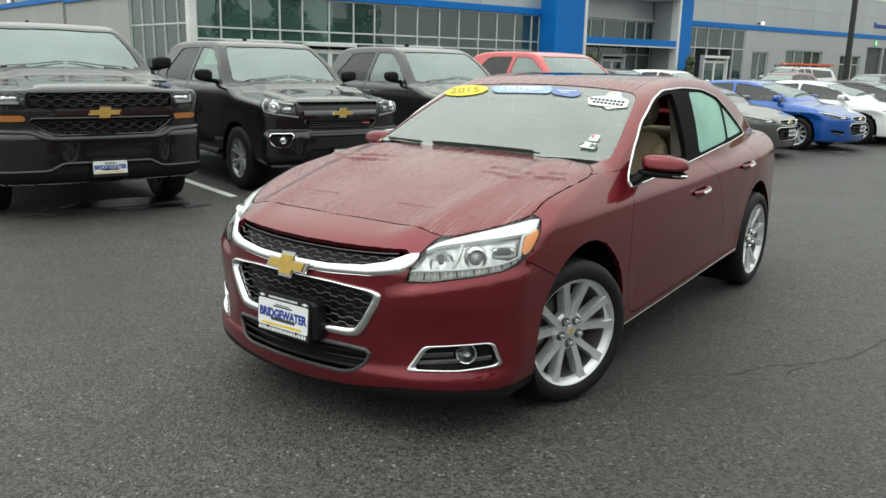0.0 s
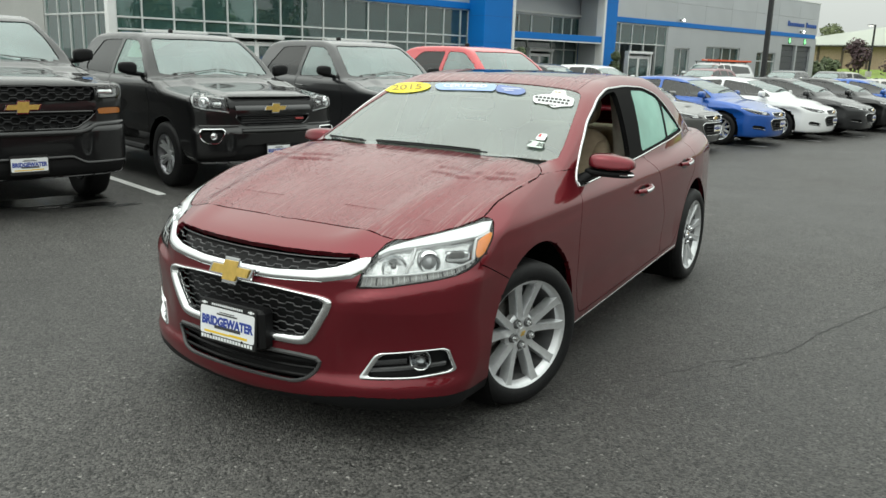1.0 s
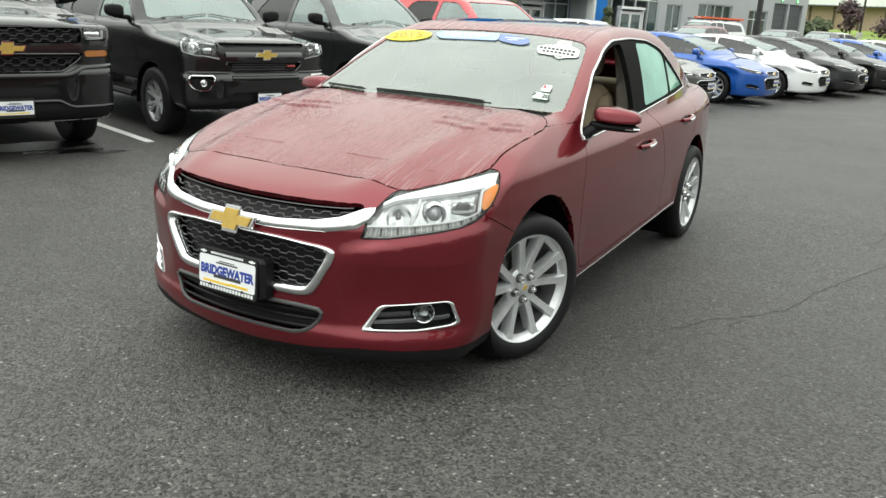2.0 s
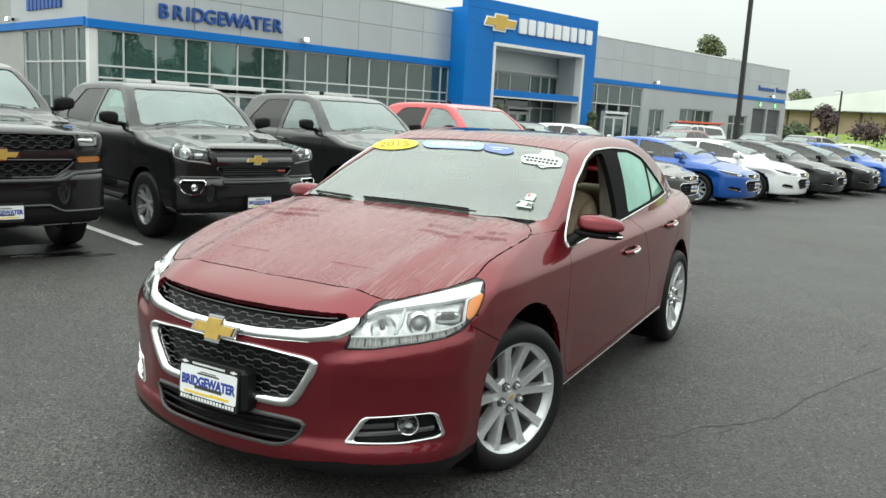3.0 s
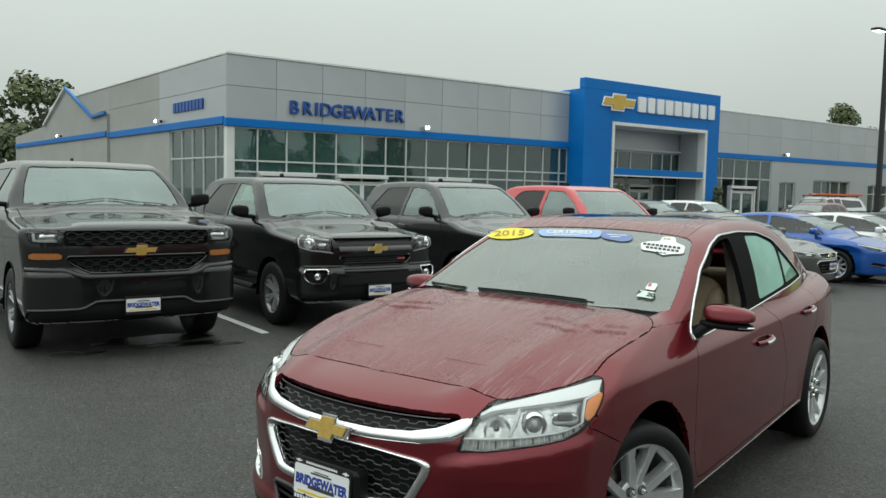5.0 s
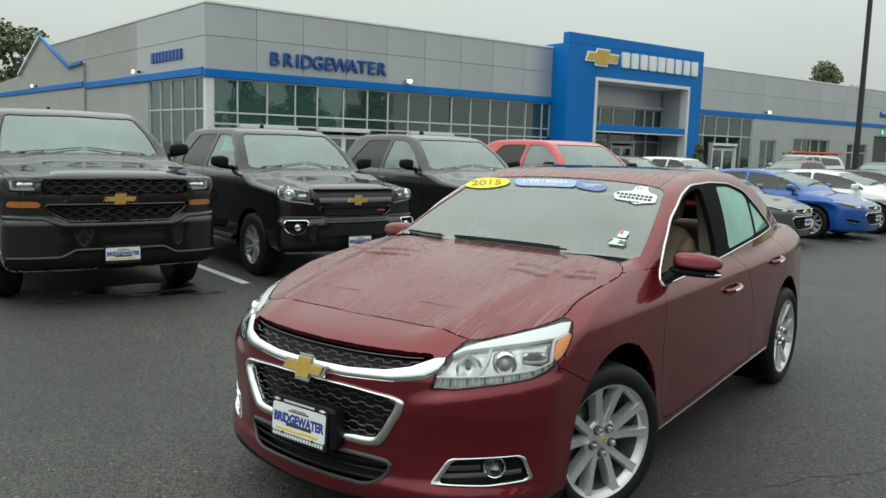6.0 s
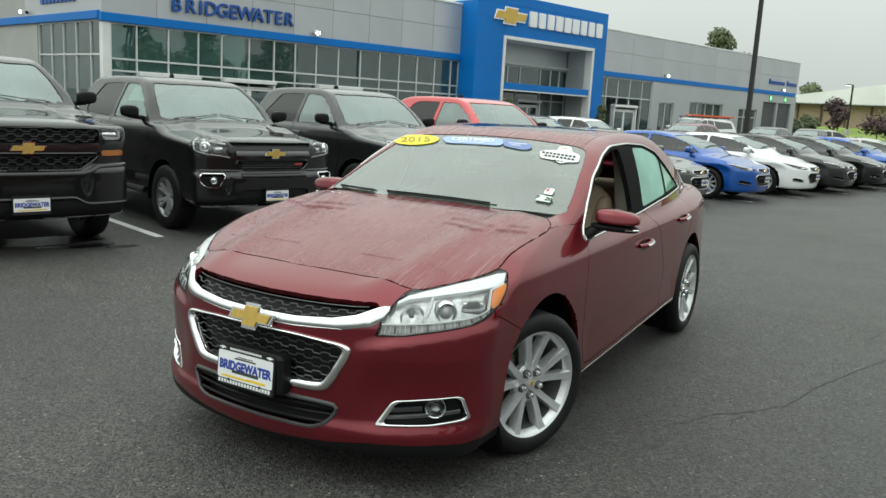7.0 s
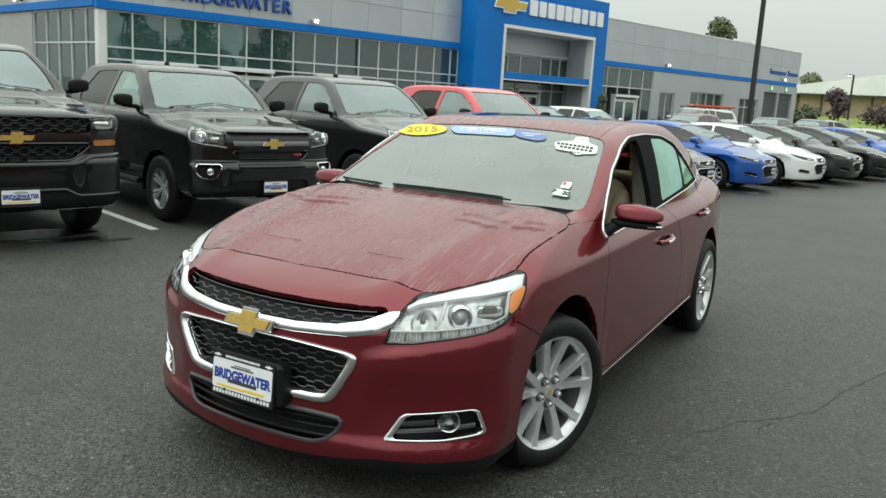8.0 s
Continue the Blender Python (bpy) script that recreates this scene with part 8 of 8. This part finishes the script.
def leaf_material(name, base, spread=0.35):
    m = bpy.data.materials.new(name)
    m.use_nodes = True
    nodes, links = m.node_tree.nodes, m.node_tree.links
    bsdf = nodes["Principled BSDF"]
    bsdf.inputs["Roughness"].default_value = 0.6
    geo = nodes.new("ShaderNodeNewGeometry")
    r = nodes.new("ShaderNodeMapRange")
    r.inputs["To Min"].default_value, r.inputs["To Max"].default_value = 1 - spread, 1 + spread
    s = nodes.new("ShaderNodeVectorMath")
    s.operation = "SCALE"
    s.inputs[0].default_value = base
    links.new(geo.outputs["Random Per Island"], r.inputs["Value"])
    links.new(r.outputs[0], s.inputs["Scale"])
    links.new(s.outputs[0], bsdf.inputs["Base Color"])
    return m


M_LEAF = leaf_material("green_leaves", (0.125, 0.150, 0.065))
M_LEAF_DARK = leaf_material("dark_leaves", (0.10, 0.13, 0.06))
M_LEAF_PURPLE = leaf_material("purple_leaves", (0.060, 0.032, 0.036))
M_GRASS = material("grass", (0.17, 0.24, 0.04), 0.9, grain=0.35, grain_scale=6, stain=0.3, stain_scale=0.2)
M_TAN_WALL = material("tan_boards", (0.36, 0.27, 0.19), 0.8, grain=0.15, grain_scale=6, stain=0.12, stain_scale=0.3)
M_ROOF_WHITE = material("pale_roof", (0.84, 0.85, 0.86), 0.5, stain=0.06, stain_scale=0.2)


def leaves(lobes, count, size, rnd):
    """Many small leaves gathered round a few lobes (centre, radius)."""
    v, f = [], []
    weights = [r**2 for _, r in lobes]
    for _ in range(count):
        c, r = rnd.choices(lobes, weights)[0]
        d = Vector((rnd.gauss(0, 1), rnd.gauss(0, 1), rnd.gauss(0, 1))).normalized()
        p = Vector(c) + d * r * rnd.uniform(0.45, 1.08) ** 0.6
        n = (d + 0.8 * Vector((rnd.uniform(-1, 1), rnd.uniform(-1, 1), rnd.uniform(-0.3, 1)))).normalized()
        a = n.orthogonal().normalized()
        a = (Matrix.Rotation(rnd.uniform(0, 6.3), 3, n) @ a) * size * rnd.uniform(0.6, 1.3)
        b = n.cross(a) * rnd.uniform(0.5, 0.9)
        k = len(v)
        v += [p - a, p + b * 0.8 + n * size * 0.2, p + a, p - b * 0.8]
        f.append((k, k + 1, k + 2, k + 3))
    return v, f


def build_tree(name, label, at, height, spread, seed, mat, trunk=0.35, low=0.30, count=2600, size=0.30, category="tree", group=""):
    rnd = random.Random(seed)
    tree = thing(name, label, category, at, group)
    bm = tube([(0, 0, -0.2), (0.06 * spread * rnd.uniform(-1, 1), 0, height * 0.25), (0.1 * spread * rnd.uniform(-1, 1), 0.05, height * 0.55), (0, 0, height * 0.85)], [trunk, trunk * 0.75, trunk * 0.45, trunk * 0.1], 8)
    lobes = []
    for k in range(11):
        t = rnd.uniform(0, 6.28)
        z = height * rnd.uniform(low + 0.08, 0.92)
        reach = spread * rnd.uniform(0.25, 0.75) * (1.15 - 0.7 * max(0, (z / height - 0.5) * 2))
        tip = Vector((reach * math.cos(t), reach * math.sin(t), z))
        add_tube(bm, [(0, 0, z * 0.62), tip * 0.6 + Vector((0, 0, z * 0.33)), tip], [trunk * 0.35, trunk * 0.2, trunk * 0.06], 5)
        lobes.append((tip, spread * rnd.uniform(0.26, 0.46)))
    lobes.append((Vector((0, 0, height * 0.88)), spread * 0.32))
    part("trunk", bm, M_BARK, tree, smooth=50)
    v, f = leaves(lobes, count, size, rnd)
    part("crown", mesh_of("crown", v, f, mat, smooth=False), mat, tree)
    return tree


first_tree = build_tree("tree", "broad leafy tree standing behind the building", lot(-80, 7.0), 9.6, 4.6, 1, M_LEAF_DARK, group="trees round the lot")
second_tree = build_tree("tree", "tall leafy tree standing behind the building", lot(-80, 11.8), 11.2, 4.2, 2, M_LEAF, group="trees round the lot")
third_tree = build_tree("tree", "slim leafy tree rising over the roof", lot(-45, 86.5), 12.6, 2.9, 3, M_LEAF, group="trees round the lot", count=2600, size=0.22)
for ob, m in ((second_tree, lot(-84, 3.0, -1.5, 40)), (first_tree, lot(-92, 16, 0, 100)), (first_tree, lot(-84, -4, -1, 200)), (third_tree, lot(-45, 90.5, -2.4, 100)), (third_tree, lot(-46, 79.5, -2.3, 200)), (third_tree, lot(-45, 113, -4.6, 20))):
    copy_thing(ob, m)
# the wood across the road, which the showroom's glass mirrors
rnd = random.Random(8)
for k in range(15):
    copy_thing((first_tree, second_tree)[k % 2], lot(42 + rnd.uniform(-5, 8), -42 + 7.0 * k + rnd.uniform(-2, 2), -rnd.uniform(0, 2.0), rnd.uniform(0, 360)))


def shrub(label, at, r, mat, seed, tall=1.0):
    rnd = random.Random(seed)
    bush = thing("shrub", label, "shrub", at, group="shrubs on the bank")
    lobes = [(Vector((r * rnd.uniform(-0.5, 0.5), r * rnd.uniform(-0.5, 0.5), r * tall * rnd.uniform(0.4, 1.4))), r * rnd.uniform(0.45, 0.7)) for _ in range(8)]
    part("stem", tube([(0, 0, -0.3), (0, 0, r * tall)], [0.06, 0.02], 6), M_BARK, bush)
    v, f = leaves(lobes, 900, 0.16, rnd)
    part("crown", mesh_of("crown", v, f, mat, smooth=False), mat, bush)
    return bush


def bank():
    """A low grassy rise beyond the lot."""
    bm = bmesh.new()
    n, m = 26, 40
    grid = [[bm.verts.new((-52 + 43 * i / n, 62 + 90 * j / m, -0.15 + 2.6 * min(max((j / m - 0.06) / 0.35, 0), 1) ** 1.2 * (0.75 + 0.5 * noise.noise((i * 0.3, j * 0.2, 3))) * min(1, (n - i) / 5, 1))) for j in range(m + 1)] for i in range(n + 1)]
    for i in range(n):
        for j in range(m):
            bm.faces.new((grid[i][j], grid[i + 1][j], grid[i + 1][j + 1], grid[i][j + 1]))
    in_lot("ground_bank", bm, M_GRASS, None, "bright green grassy bank beyond the lot", "bank", "structure", 60)


bank()


def far_house():
    house = thing("far_building", "long low tan building with a pale roof on the bank", "building", LOT)
    y = 104.0
    part("wall", box((-48, y, 0.5), (8, y + 14, 4.7)), M_TAN_WALL, house)
    bm = plate([(-50, 4.5), (10, 4.5), (6, 8.0), (-30, 7.4), (-44, 5.4)], 16, pose(0, y + 15, 0, 90, 0, 0))
    part("roof", bm, M_ROOF_WHITE, house)
    part("eave", box((-50, y - 1.0, 4.40), (10, y - 0.2, 4.60)), M_TRIM_DARK, house)
    for k in range(18):
        x = -46 + 3.0 * k
        part("post", box((x, y - 0.12, 0.5), (x + 0.25, y - 0.001, 4.4)), M_BARK, house)
    return house


far_house()
shrub("round dark purple shrub on the bank", lot(-26, 73.5, 1.2), 1.25, M_LEAF_PURPLE, 1, 1.5)
shrub("low purple shrub on the bank", lot(-26, 83.5, 0.9), 1.7, M_LEAF_PURPLE, 2, 0.75)
shrub("dark green conifer shrub on the bank", lot(-26.0, 64.9, 0.2), 0.8, M_LEAF_DARK, 3, 1.5)
shrub("dark green conifer shrub on the bank", lot(-27, 70, 0.7), 0.8, M_LEAF_DARK, 4, 1.4)
shrub("leafy green shrub on the bank", lot(-22, 84, 0.8), 1.5, M_LEAF, 5, 0.6)
light_pole(lot(-30, 86.5, 0.8, 60), 5.3, (1,))


def topiary(at):
    """A clipped bush of three balls on a stem, in a pot."""
    rnd = random.Random(4)
    bush = thing("topiary", "clipped three-ball evergreen in a dark pot", "topiary", at, group="topiaries at the entrance")
    part("pot", lathe([(0.0, 0.0), (0.20, 0.0), (0.27, 0.42), (0.29, 0.45), (0.24, 0.45), (0.22, 0.40), (0.0, 0.40)], 20, "Z"), M_POLE, bush, smooth=40)
    part("stem", tube([(0, 0, 0.38), (0, 0, 2.0)], 0.035, 6), M_BARK, bush)
    for z, r in ((0.82, 0.36), (1.40, 0.30), (1.90, 0.24)):
        v, f = leaves([(Vector((0, 0, z)), r)], 500, 0.06, rnd)
        part("leaf_ball", mesh_of("leaf_ball", v, f, M_LEAF_DARK, smooth=False), M_LEAF_DARK, bush)
    return bush


first_bush = topiary(lot(-22.7, 26.0))
copy_thing(first_bush, lot(-22.7, 33.3))
